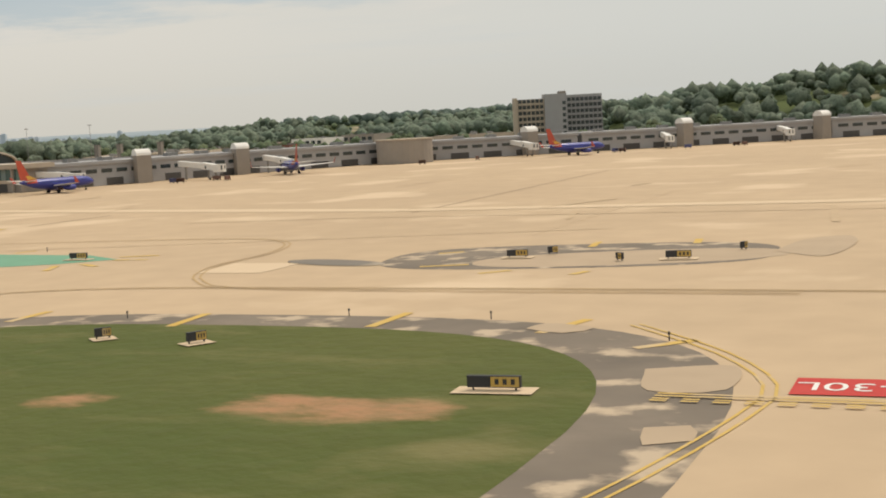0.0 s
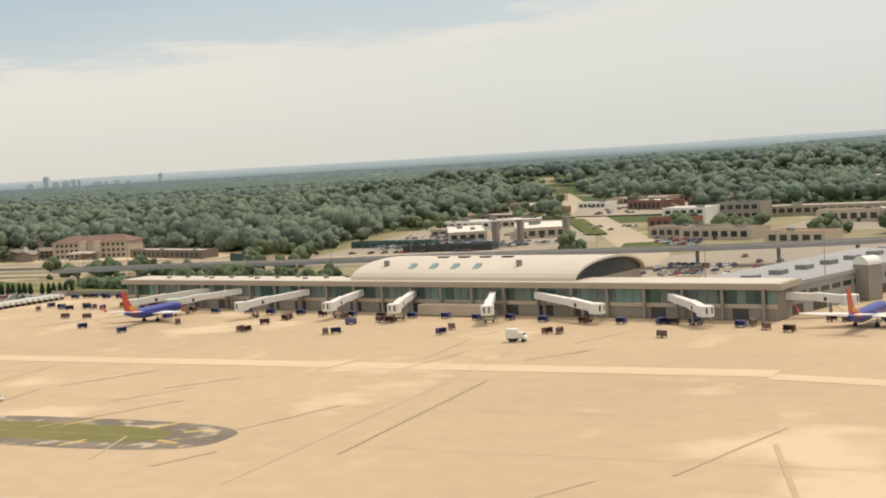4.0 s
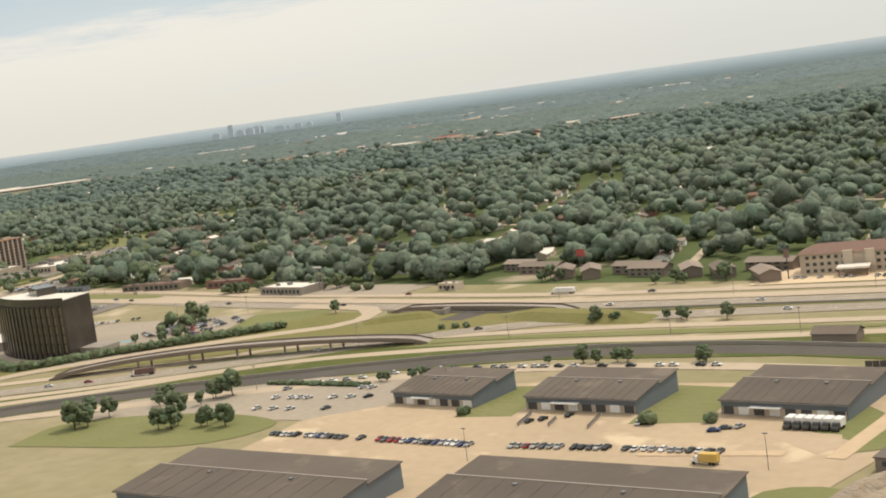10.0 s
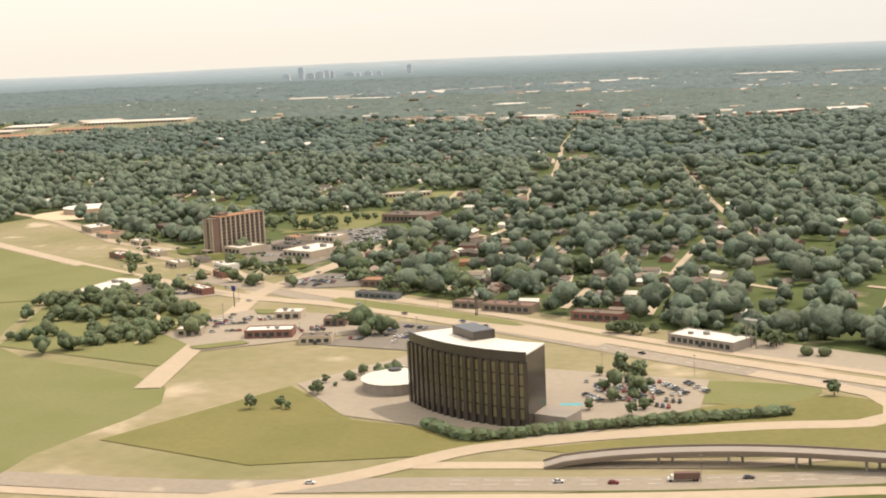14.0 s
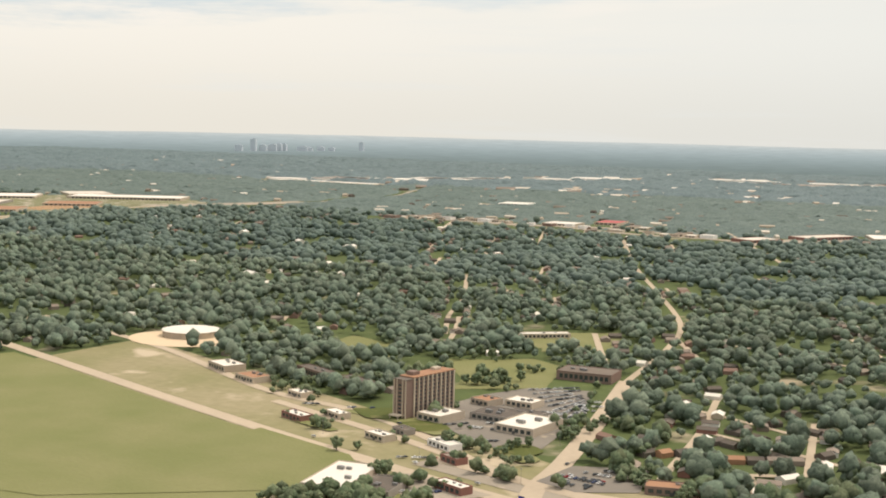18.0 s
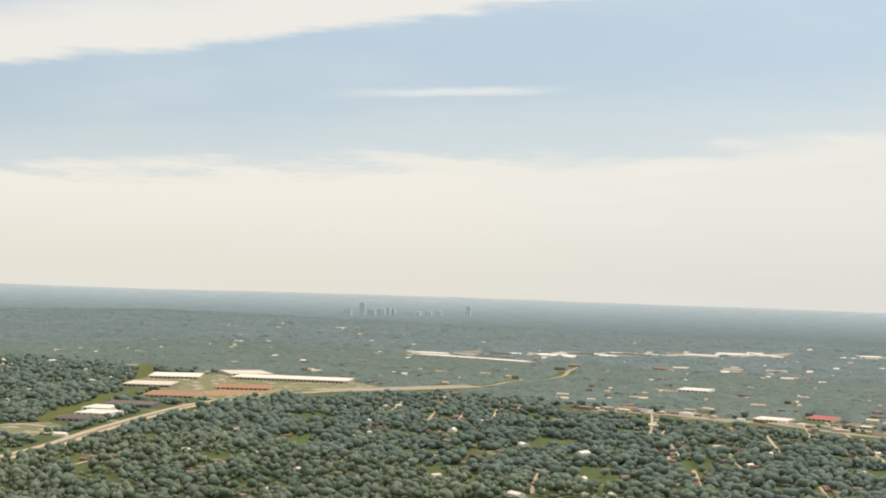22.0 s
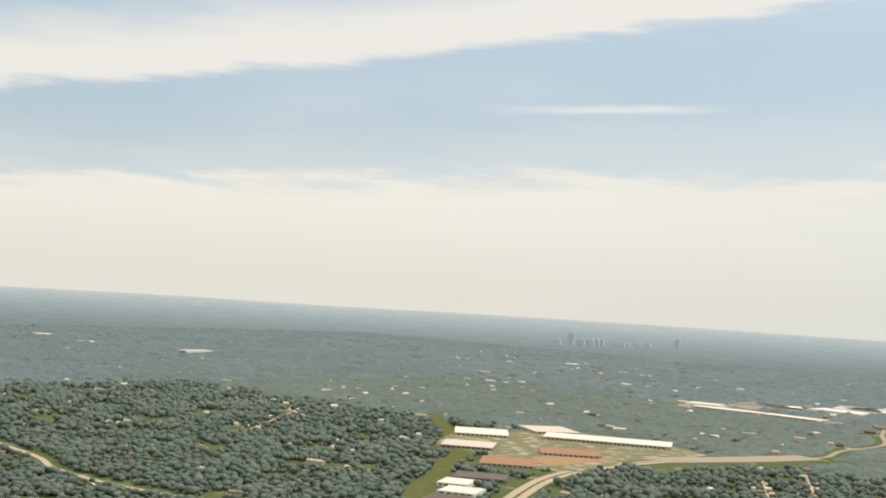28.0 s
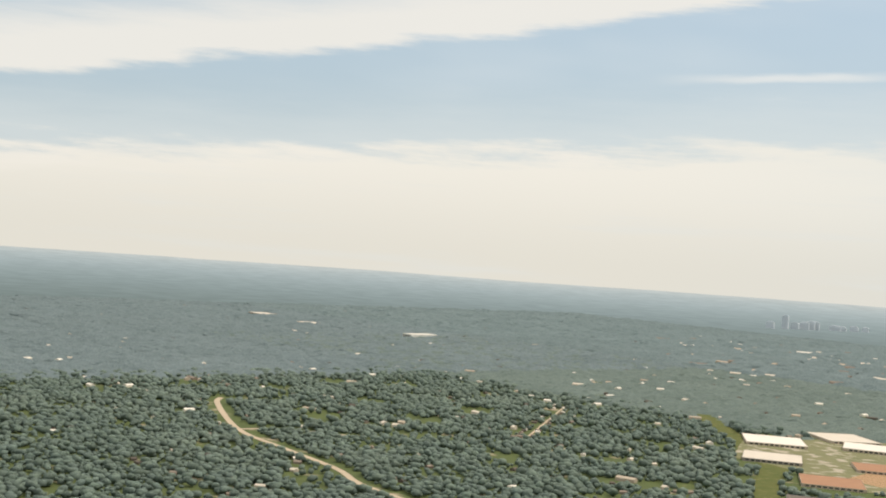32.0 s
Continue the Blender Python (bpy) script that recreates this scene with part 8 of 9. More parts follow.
lay_row_e(-985, 486, 5, 20, 3)
lay_row_e(-945, 596, 4, 6, 3)
lay_row_e(-900, 596, 4, 20, 3)
lay_row_e(-735, 590, 7, 16, 12)
lay_row_e(-690, 570, 8, 18, 10)
lay_row_e(-659, 566, 6, 12, 6)
lay_row_e(-580, 508, 8, 12, 4)
lay_row_e(-542, 494, 6, 12, 3)
lay_row_e(-660, 600, 5, 10, 5)
lay_row_e(-585, 508, 7, 14, 4)
lay_row_e(-640, 610, 4, 10, 6)
lay_row_e(-940, 696, 5, 50, 3)
lay_row_e(-1040, 722, 3, 30, 3)
lay_row_e(-480, 800, 5, 10, 20)
lay_row_e(-330, 720, 10, 20, 14)
lay_row_e(-250, 690, 16, 50, 12)
lay_row_e(-180, 730, 14, 40, 20)
lay_row_e(-100, 790, 16, 50, 20)
lay_row_e(0, 840, 18, 60, 20)
lay_row_e(120, 860, 18, 60, 20)
lay_row_e(-370, 880, 10, 30, 20)
lay_row_e(-300, 860, 10, 30, 16)
lay_row_e(-640, 1000, 6, 10, 20)
lay_row_e(-760, 650, 4, 10, 4)
lay_row_e(-1400, 790, 9, 30, 8)
lay_row_e(-1330, 780, 6, 30, 6)
cc = None
for i in range(13):
    x = -728 + 3.4 * i + (4 if i > 6 else 0)
    if cc is None:
        cc = thing("cypress", (x, 488, 0), 0, "narrow dark green clipped conifer", "tree", "row of conifers")
        bm = bmesh.new()
        loft(bm, [[(rr_ * math.cos(6.2832 * k / 9) * (1 + 0.2 * ((k * 7) % 3 - 1)), rr_ * math.sin(6.2832 * k / 9), z_) for k in range(9)] for z_, rr_ in ((0.3, 0.9), (1.5, 1.2), (3, 1.0), (4.6, 0.6), (5.8, 0.12))])
        part("foliage", bm, M_CONIF, cc)
        part("trunk", tube(bmesh.new(), (0, 0, 0), (0, 0, 0.5), 0.15, 0.15, 6), M_BARK, cc)
    else:
        copy_thing(cc, spot(x, 488 - 0.5 * (i % 2), 0, 40 * i))

# ---- more of the town and the wooded streets ----
for x, y, t, w_, d_, wl_, rf in ((-1575, 899, 62, 11, 9, M_WALL, M_ROOFG), (-1564, 905, 62, 11, 9, M_WALL, M_ROOFO), (-1554, 913, 62, 11, 9, M_BLUEW, M_ROOFG), (-1520, 916, 28, 12, 9, M_WALL, M_ROOFO),
                                  (-1508, 922, 28, 12, 9, M_WHITE, M_ROOFG), (-1496, 929, 28, 12, 9, M_WALL, M_ROOFB), (-1484, 936, 28, 12, 9, M_WALL, M_ROOFB), (-1450, 955, 28, 12, 9, M_WHITE, M_ROOFG),
                                  (-1472, 884, 62, 16, 9, M_WALL, M_ROOFW), (-1453, 845, 62, 13, 9, M_WHITE, M_ROOFG), (-1440, 830, 28, 15, 9, M_REDBR, M_ROOFB), (-1426, 889, 62, 14, 9, M_REDBR, M_ROOFB)):
    house(x, y, t, w_, d_, 3.6, wl_, rf, "small bungalow in a row beside a lane")
    keep_clear([(x - 8, y - 18), (x + 10, y - 18), (x + 10, y + 8), (x - 8, y + 8)], 0)
road("lane", [(-1520, 882), (-1495, 896), (-1470, 909)], 7, M_ROAD, "tan lane before a row of bungalows", clear=6)
road("lane", [(-1500, 893), (-1484, 858), (-1468, 820)], 8, M_ROAD, "wide tan lane between houses", clear=4)
road("lane", [(-1420, 915), (-1404, 880), (-1391, 852)], 7, M_ROAD, "tan lane between houses", clear=4)
rng = random.Random(77)
DIRS = ((-0.47, 0.88), (-0.44, 0.90), (-0.42, 0.91), (-0.35, 0.94))
for i in range(56):
    x, y = rng.uniform(-3400, -1500), rng.uniform(1150, 3000)
    if x > -1500 - 0.2 * (y - 1150) - 0 or OPEN[int((y - GY0) / CELL), int((x - GX0) / CELL)]:
        continue
    d_, l_ = rng.choice(DIRS), rng.uniform(60, 260)
    road("wooded_lane", [(x, y), (x + d_[0] * l_ * 0.5 + rng.uniform(-4, 4), y + d_[1] * l_ * 0.5), (x + d_[0] * l_, y + d_[1] * l_)], rng.uniform(5, 7), M_ROAD, "narrow tan lane between trees", clear=rng.uniform(3, 9))
    for k in range(int(l_ / 26)):
        s_ = rng.choice((-1, 1)) * 14
        hx, hy = x + d_[0] * 26 * (k + 0.5) + s_ * d_[1], y + d_[1] * 26 * (k + 0.5) - s_ * d_[0]
        house(hx, hy, rng.choice((28, 118)), 14, 10, 3.6, M_WALL, rng.choice((M_ROOFB, M_ROOFB, M_ROOFG, M_ROOFT)), "small house half hidden by trees")
        keep_clear([(hx - 4, hy - 14), (hx + 12, hy - 14), (hx + 12, hy + 8), (hx - 4, hy + 8)], 0)
# parked cars and lots in town
rng = random.Random(78)
for x0, y0, x1, y1, t in ((-1700, 870, -1676, 886, 60), (-1740, 905, -1722, 925, 60), (-1718, 800, -1690, 815, 60), (-1664, 735, -1640, 748, 65), (-1672, 728, -1650, 742, 65), (-1600, 805, -1572, 800, 80),
                          (-1604, 820, -1570, 816, 80), (-1540, 640, -1520, 652, 30), (-1550, 660, -1532, 672, 30), (-1470, 655, -1452, 668, 30), (-1880, 900, -1860, 912, 60), (-1835, 915, -1815, 925, 70)):
    car_row((x0, y0), (x1, y1), t, rng, 0.75, 3.2)
for x, y, t, w_, d_, h_, wl_, rf, lb in ((-1836, 884, -25, 22, 11, 4.5, M_WALL, M_ROOFW, "small shop with a white flat canopy"), (-1720, 846, -25, 26, 12, 4.5, M_WHITE, M_ROOFW, "petrol station under a white flat canopy"),
                                         (-1762, 866, -25, 16, 10, 4, M_CONW, M_ROOFG, "small grey kiosk on an island"), (-1716, 960, -6, 30, 18, 4.5, M_CONW, M_ROOFG, "open workshop under a grey roof"),
                                         (-1762, 990, -16, 20, 18, 5, M_WALL, M_ROOFO, "tan-roofed clinic behind the tower"), (-1550, 625, 28, 16, 10, 4.5, M_WALL, M_ROOFW, "forecourt shop under a white roof"),
                                         (-1460, 636, 28, 20, 12, 4.5, M_WALL, M_ROOFB, "brown-roofed restaurant beside the lot"), (-1340, 760, 4, 34, 12, 5, M_REDBR, M_ROOFB, "low brick shop beside the road")):
    flat_building("shop", x, y, t, w_, d_, h_, wl_, rf, lb, "building", 1, max(3, int(w_ // 5)), units=2)
for pts in ([(-1800, 905), (-1770, 892), (-1756, 900), (-1790, 918)], [(-1752, 880), (-1730, 872), (-1722, 880), (-1744, 892)], [(-1670, 850), (-1640, 836), (-1632, 850), (-1660, 868)], [(-1840, 850), (-1800, 838), (-1796, 846), (-1836, 858)]):
    field("verge_lawn", round_outline(pts, 8), M_LAWN, "small green lawn beside the street", "lawn")
# dealer's lots and shops along the airport road
rng = random.Random(79)
for k in range(7):
    car_row((-655 + 3 * k, 752 - 9 * k), (-580 + 2 * k, 742 - 7 * k), 75, rng, 0.8, 3.0, kinds=(1, 3, 5, 0, 2))
for k in range(4):
    car_row((-672 + 4 * k, 985 - 14 * k), (-632 + 5 * k, 965 - 13 * k), 75, rng, 0.7, 3.2)
    car_row((-470 + 2 * k, 716 - 11 * k), (-440 + 2 * k, 694 - 11 * k), 50, rng, 0.6, 3.2)
    car_row((-430 + 3 * k, 520 + 12 * k), (-396 + 3 * k, 516 + 10 * k), 80, rng, 0.75, 3.0)
for k in range(9):
    u = k / 8
    car_row((-1745 + 87 * u, 1066 - 104 * u), (-1712 + 42 * u, 1100 - 80 * u), 45, rng, 0.8, 2.9, kinds=(0, 0, 0, 2, 2, 3, 1))
for x, y, t, w_, d_, h_, wl_, rf, lb in ((-655, 1130, -16, 30, 18, 5, M_WHITE, M_ROOFW, "white workshop with a white flat roof"),
                                         (-740, 1455, -16, 70, 20, 6, M_WALL, M_CREAM, "long pale store far along the road"),
                                         (-625, 1200, -12, 60, 20, 6, M_TAUPE, M_CREAM, "taupe store with a cream roof"), (-500, 806, -14, 30, 16, 7, M_REDBR, M_ROOFT, "brick building with a red-brown roof"),
                                         (-480, 735, -18, 44, 16, 6, M_WALL, M_ROOFB, "tan motel wing with a brown roof"), 
                                         (-740, 1180, -16, 40, 18, 5, M_WALL, M_ROOFW, "pale shop with a white roof"), (-800, 1250, -16, 34, 16, 5, M_TAUPE, M_ROOFB, "taupe shop with a brown roof")):
    flat_building("shop", x, y, t, w_, d_, h_, wl_, rf, lb, "building", 1, max(3, int(w_ // 5)), units=3)
field("road_lots", [(-613, 985), (-540, 975), (-500, 1010), (-560, 1150), (-600, 1250), (-690, 1260)], M_LOT, "pale tarmac lots of shops beside the road", "car park")
field("west_lots", [(-640, 985), (-690, 985), (-728, 1130), (-770, 1260), (-716, 1250), (-660, 1090)], M_LOT, "pale tarmac lots west of the airport road", "car park")
for k in range(5):
    car_row((-652 - 16 * k, 1010 + 40 * k), (-676 - 14 * k, 1022 + 40 * k), 75, rng, 0.6, 3.2)
    car_row((-598 - 4 * k, 1000 + 22 * k), (-560 - 4 * k, 1010 + 22 * k), 75, rng, 0.5, 3.4)
    car_row((-664 + 8 * k, 760 + 22 * k), (-628 + 3 * k, 752 + 24 * k), 78, rng, 0.75, 3.0, kinds=(0, 1, 2, 3, 5))
    car_row((-575 + 6 * k, 690 + 4 * k), (-535 + 4 * k, 700 + 4 * k), 85, rng, 0.5, 3.2)
for pts in ([(-528, 770), (-515, 772), (-590, 950), (-604, 948)], [(-480, 690), (-470, 640), (-430, 650), (-445, 700)], [(-640, 975), (-632, 972), (-700, 1180), (-712, 1180)]):
    field("road_verge", pts, M_GRASS, "green verge along the airport road", "grass")
rng = random.Random(83)
for k in range(4):
    car_row((-1568 + 9 * k, 660 + 4 * k), (-1548 + 9 * k, 690 + 2 * k), 150, rng, 0.55, 3.2)
    car_row((-1500 + 8 * k, 652 + 5 * k), (-1486 + 8 * k, 676 + 4 * k), 150, rng, 0.5, 3.2)
for pts in ([(-1590, 642), (-1574, 630), (-1560, 640), (-1576, 655)], [(-1520, 605), (-1508, 602), (-1490, 626), (-1500, 630)], [(-1560, 712), (-1545, 700), (-1530, 712), (-1545, 716)]):
    field("planted_island", round_outline(pts, 6), M_LAWN, "small green island in a car park", "lawn")
for k in range(6):
    car_row((-1258 + 9 * k, 604 + 7 * k), (-1236 + 8 * k, 590 + 7 * k), 60, rng, 0.75, 3.0, kinds=(0, 0, 2, 3, 1))
for pts in ([(-1830, 915), (-1800, 893), (-1772, 912), (-1800, 935)], [(-1775, 892), (-1750, 875), (-1728, 893), (-1752, 912)], [(-1676, 868), (-1650, 850), (-1640, 872), (-1660, 885)]):
    field("corner_lawn", round_outline(pts, 5), M_GRASS, "small green lawn at a street corner", "lawn")
# far specks of roofs between the tree tops
for i in range(420):
    y = 2900 + 3900 * rng.random() ** 1.3
    x = rng.uniform(-1500 - 0.95 * y, -300 - 0.35 * y)
    j, k = int((y - GY0) / CELL), int((x - GX0) / CELL)
    if x < -8900 or OPEN[j, k]:
        continue
    w_, d_ = rng.choice((9, 11, 14, 20, 34)) * rng.uniform(0.8, 1.2) * (1.0 if y < 4200 else 1.9), rng.uniform(8, 16) * (1.0 if y < 4200 else 1.8)
    house(x, y, rng.uniform(-20, 40), w_, d_, 6, M_WALL, rng.choice((M_ROOFB, M_CREAM, M_WALL, M_ROOFW if y > 4200 else M_ROOFG)), "far pale building between trees", "far houses")
    keep_clear([(x - 15, y - 70), (x + w_ + 10, y - 70), (x + w_ + 10, y + d_ + 8), (x - 15, y + d_ + 8)], 0)
# a few more roofs and yards in the woods of the far west
rng = random.Random(84)
for i in range(170):
    y = 1900 + 3600 * rng.random() ** 1.2
    x = rng.uniform(max(-8800, -3000 - 1.9 * y), -1500 - 0.95 * y)
    j, k = int((y - GY0) / CELL), int((x - GX0) / CELL)
    if OPEN[j, k]:
        continue
    w_, d_ = rng.choice((10, 12, 16, 30)) * rng.uniform(0.8, 1.3), rng.uniform(9, 18)
    house(x, y, rng.uniform(-20, 40), w_, d_, 6, M_WALL, rng.choice((M_ROOFB, M_CREAM, M_WALL, M_ROOFG)), "far pale building between trees", "far houses")
    keep_clear([(x - 12, y - 60), (x + w_ + 10, y - 60), (x + w_ + 10, y + d_ + 8), (x - 12, y + d_ + 8)], 0)

for i, rows in FAR_CARS.items():
    body, glass, g_ = bmesh.new(), bmesh.new(), LAYER[0] - 0.25
    for x, y, t in rows:
        c_, s_ = math.cos(radians(t)), math.sin(radians(t))

        def ring_at(u0, u1, v0, z_):
            return [(x + u * c_ - v * s_, y + u * s_ + v * c_, z_) for u, v in ((u0, -v0), (u1, -v0), (u1, v0), (u0, v0))]

        loft(body, [ring_at(-2.2, 2.2, 0.86, g_ + 0.3), ring_at(-2.2, 2.2, 0.88, g_ + 0.75), ring_at(-2.0, 2.0, 0.8, g_ + 0.98)])
        loft(body, [ring_at(-1.2, 0.3, 0.62, g_ + 1.38), ring_at(-1.15, 0.2, 0.6, g_ + 1.47)])
        loft(glass, [ring_at(-1.75, 0.9, 0.78, g_ + 0.98), ring_at(-1.2, 0.3, 0.62, g_ + 1.38)])
    structure("far_cars", body, M_CARS[i], CAR_WORDS[i] + " cars parked in distant lots", "cars", "stuff")
    structure("far_car_windows", glass, M_GLASS, "dark windows of the distant parked cars", "windows", "stuff")
for nm, rows in FAR_ROOFS.items():
    bm = bmesh.new()
    for x, y, t, w_, d_, h_ in rows:
        c_, s_ = math.cos(radians(t)), math.sin(radians(t))
        p = [(x + u * c_ - v * s_, y + u * s_ + v * c_) for u, v in ((0, 0), (w_, 0), (w_, d_), (0, d_), (0, d_ / 2), (w_, d_ / 2))]
        lo = [bm.verts.new((*q, 0)) for q in p[:4]]
        hi = [bm.verts.new((*q, h_)) for q in p[:4]]
        pk = [bm.verts.new((*q, h_ + d_ * 0.22)) for q in p[4:]]
        for fc in ((lo[0], lo[1], hi[1], hi[0]), (lo[2], lo[3], hi[3], hi[2]), (lo[1], lo[2], hi[2], pk[1], hi[1]), (lo[3], lo[0], hi[0], pk[0], hi[3]), (hi[0], hi[1], pk[1], pk[0]), (hi[2], hi[3], pk[0], pk[1])):
            bm.faces.new(fc)
    structure("far_houses", bm, bpy.data.materials[nm], "far small houses scattered between the trees", "houses", "stuff")


# ---- trees ----


def blob(seed, detail=1, lump=0.55):
    """A rough leaf mass of unit size: vertices and triangles."""
    bm = bmesh.new()
    bmesh.ops.create_icosphere(bm, subdivisions=detail, radius=1.0)
    for v in bm.verts:
        v.co *= 1 + lump * noise.noise(v.co * 1.7 + Vector((seed * 7.3, seed, 0))) + (0.34 if detail > 1 else 0.2) * noise.noise(v.co * 3.4 + Vector((0, seed * 3.1, 0)))
    rng = random.Random(seed)
    for v in bm.verts:
        v.co *= rng.uniform(0.86, 1.12)
    bm.verts.ensure_lookup_table()
    vs = np.array([v.co[:] for v in bm.verts])
    fs = np.array([[v.index for v in f.verts] for f in bm.faces])
    bm.free()
    return vs, fs


def stuff_mesh(name, verts, tris, mat, label, category, smooth=True):
    me = bpy.data.meshes.new(name)
    me.vertices.add(len(verts))
    me.vertices.foreach_set("co", (verts * K).astype(np.float32).ravel())
    me.loops.add(tris.size)
    me.loops.foreach_set("vertex_index", tris.astype(np.int32).ravel())
    me.polygons.add(len(tris))
    me.polygons.foreach_set("loop_start", np.arange(0, tris.size, 3, dtype=np.int32))
    me.update(calc_edges=True)
    if smooth:
        me.shade_smooth()
    else:
        me.shade_flat()
    me.materials.append(mat)
    return tagged(new(name, me), label, category, "", "stuff")


def hill(x, y):
    """The rise of the wooded ground east of the airport road."""
    x, y = np.asarray(x), np.asarray(y)

    def ease(v, a, b):
        u = np.clip((v - a) / (b - a), 0, 1)
        return u * u * (3 - 2 * u)

    return np.maximum(28 * ease(x, -430, -100) * ease(y, 880, 1030), 20 * ease(x, -1350, -1000) * ease(y, 1560, 1800))


def hill_sheet():
    xs, ys = np.linspace(-1350, 1500, 49), np.linspace(880, 3600, 55)
    x, y = np.meshgrid(xs, ys)
    v = np.stack([x, y, hill(x, y) - 0.02], -1).reshape(-1, 3)
    i = np.arange(54)[:, None] * 49 + np.arange(48)[None]
    a = i.ravel()
    t = np.concatenate([np.stack([a, a + 1, a + 50], -1), np.stack([a, a + 50, a + 49], -1)])
    ob = stuff_mesh("hillside", v, t, M_FLOOR, "wooded hillside behind the airport", "hill")
    tagged(ob, kind="structure")


def woods(name, x, y, r, lobes, detail, label, seed, tall=0.85, rise=(0.85, 1.35), mat=M_LEAF2):
    """Crowns of a few leaf masses each, the first in the middle and high, the others round it; joined into one mesh."""
    rng = np.random.default_rng(seed)
    shapes = [blob(seed + s, detail, 0.55 if detail > 1 else 0.8) for s in range(6)]
    vs, fs, base = [], [], 0
    n = len(x)
    ground = hill(x, y)
    height = r * rng.uniform(*rise, n)
    spin = rng.uniform(0, 6.28, n)
    for k in range(lobes):
        pick = rng.integers(0, 6, n)
        if k == 0:
            offd, size, drop = r * 0.0, r * (1.0 if lobes == 1 else rng.uniform(0.72, 0.86, n)), r * 0.0
        else:
            offd, size, drop = r * rng.uniform(0.42, 0.68, n), r * rng.uniform(0.38, 0.62, n), r * rng.uniform(-0.25, 0.5, n)
        ang = spin + 6.28 * k / max(1, lobes - 1) + rng.uniform(-0.5, 0.5, n)
        for s in range(6):
            m = pick == s
            if not m.any():
                continue
            v, f = shapes[s]
            a = rng.uniform(0, 6.28, m.sum())
            c, sn = np.cos(a)[:, None], np.sin(a)[:, None]
            vx = (v[:, 0] * c - v[:, 1] * sn) * size[m][:, None] + (x[m] + offd[m] * np.cos(ang[m]))[:, None]
            vy = (v[:, 0] * sn + v[:, 1] * c) * size[m][:, None] + (y[m] + offd[m] * np.sin(ang[m]))[:, None]
            vz = v[:, 2] * size[m][:, None] * tall + (height[m] - drop[m] + ground[m])[:, None]
            vs.append(np.stack([vx, vy, vz], -1).reshape(-1, 3))
            fs.append((f[None] + (base + np.arange(m.sum()) * len(v))[:, None, None]).reshape(-1, 3))
            base += m.sum() * len(v)
    return stuff_mesh(name, np.concatenate(vs), np.concatenate(fs), mat, label, "trees")


def patchy(x, y):
    """Slow waves between 0 and 1 that make the woods thicker and thinner."""
    return 0.5 + 0.25 * (np.sin(x / 47 + 1.3 * np.sin(y / 71)) + np.sin(y / 39 + 1.7 * np.sin(x / 93 + 2)))


def grow(x0, x1, y0, y1, gap, seed, thin=0.0, holes=0.0):
    """Spots for trees on a shaken grid, where the plan leaves room."""
    rng = np.random.default_rng(seed)
    x, y = np.meshgrid(np.arange(x0, x1, gap), np.arange(y0, y1, gap))
    x = x.ravel() + rng.uniform(-0.5, 0.5, x.size) * gap
    y = y.ravel() + rng.uniform(-0.5, 0.5, y.size) * gap
    i, j = ((x - GX0) / CELL).astype(int), ((y - GY0) / CELL).astype(int)
    ok = (i >= 0) & (i < 1900) & (j >= 0) & (j < 1800)
    x, y, i, j = x[ok], y[ok], i[ok], j[ok]
    ok = ~OPEN[j, i] & (rng.uniform(0, 1, len(x)) > thin + holes * np.clip(0.62 - patchy(x, y), 0, 1) * 2.2)
    return x[ok], y[ok], rng


def canopy(name, x0, x1, y0, y1, gap, seed, label, mat=M_LEAF4):
    """One closed sheet of rough tree tops that dips to the ground where the plan is open."""
    rng = np.random.default_rng(seed)
    x, y = np.meshgrid(np.arange(x0, x1, gap), np.arange(y0, y1, gap))
    h, w = x.shape
    x = x + rng.uniform(-0.42, 0.42, x.shape) * gap
    y = y + rng.uniform(-0.42, 0.42, y.shape) * gap
    i = np.clip(((x - GX0) / CELL).astype(int), 0, 1899)
    j = np.clip(((y - GY0) / CELL).astype(int), 0, 1799)
    z = 2.5 + gap * 0.85 * rng.uniform(0, 1, x.shape) ** 1.2 + 4.0 * patchy(x * 0.6, y * 0.6)
    z = np.where(rng.uniform(0, 1, x.shape) < 0.12, z * 0.3, z)
    bare = np.pad(OPEN[j, i].astype(float), 1, mode="edge")
    near = sum(bare[a:a + h, b:b + w] for a in range(3) for b in range(3)) / 9
    z = np.where(OPEN[j, i], -1.0, z * (1 - 0.85 * near))
    z[0], z[-1], z[:, 0], z[:, -1] = -0.5, -0.5, -0.5, -0.5
    z = z + hill(x, y)
    a = (np.arange(h - 1)[:, None] * w + np.arange(w - 1)[None]).ravel()
    t = np.concatenate([np.stack([a, a + 1, a + w + 1], -1), np.stack([a, a + w + 1, a + w], -1)])
    return stuff_mesh(name, np.stack([x, y, z], -1).reshape(-1, 3), t, mat, label, "trees", True)


# clumps in the town: centre, number, spread, size
CLUMPS = []


def clump(x, y, n=6, s=9.0, size=1.0):
    CLUMPS.append((x, y, n, s, size))


# street trees beside the dealer lot, and single trees at the junction
for i in range(12):
    clump(-1646 - 50 * i / 11, 918 + 190 * i / 11, 1, 3, 0.62 + 0.06 * (i % 3))
for x, y in ((-1690, 852), (-1668, 842), (-1655, 838), (-1738, 842), (-1752, 850), (-1812, 868), (-1830, 882), (-1850, 862), (-1720, 905), (-1640, 800), (-1628, 790)):
    clump(x, y, 2, 4, 0.6)


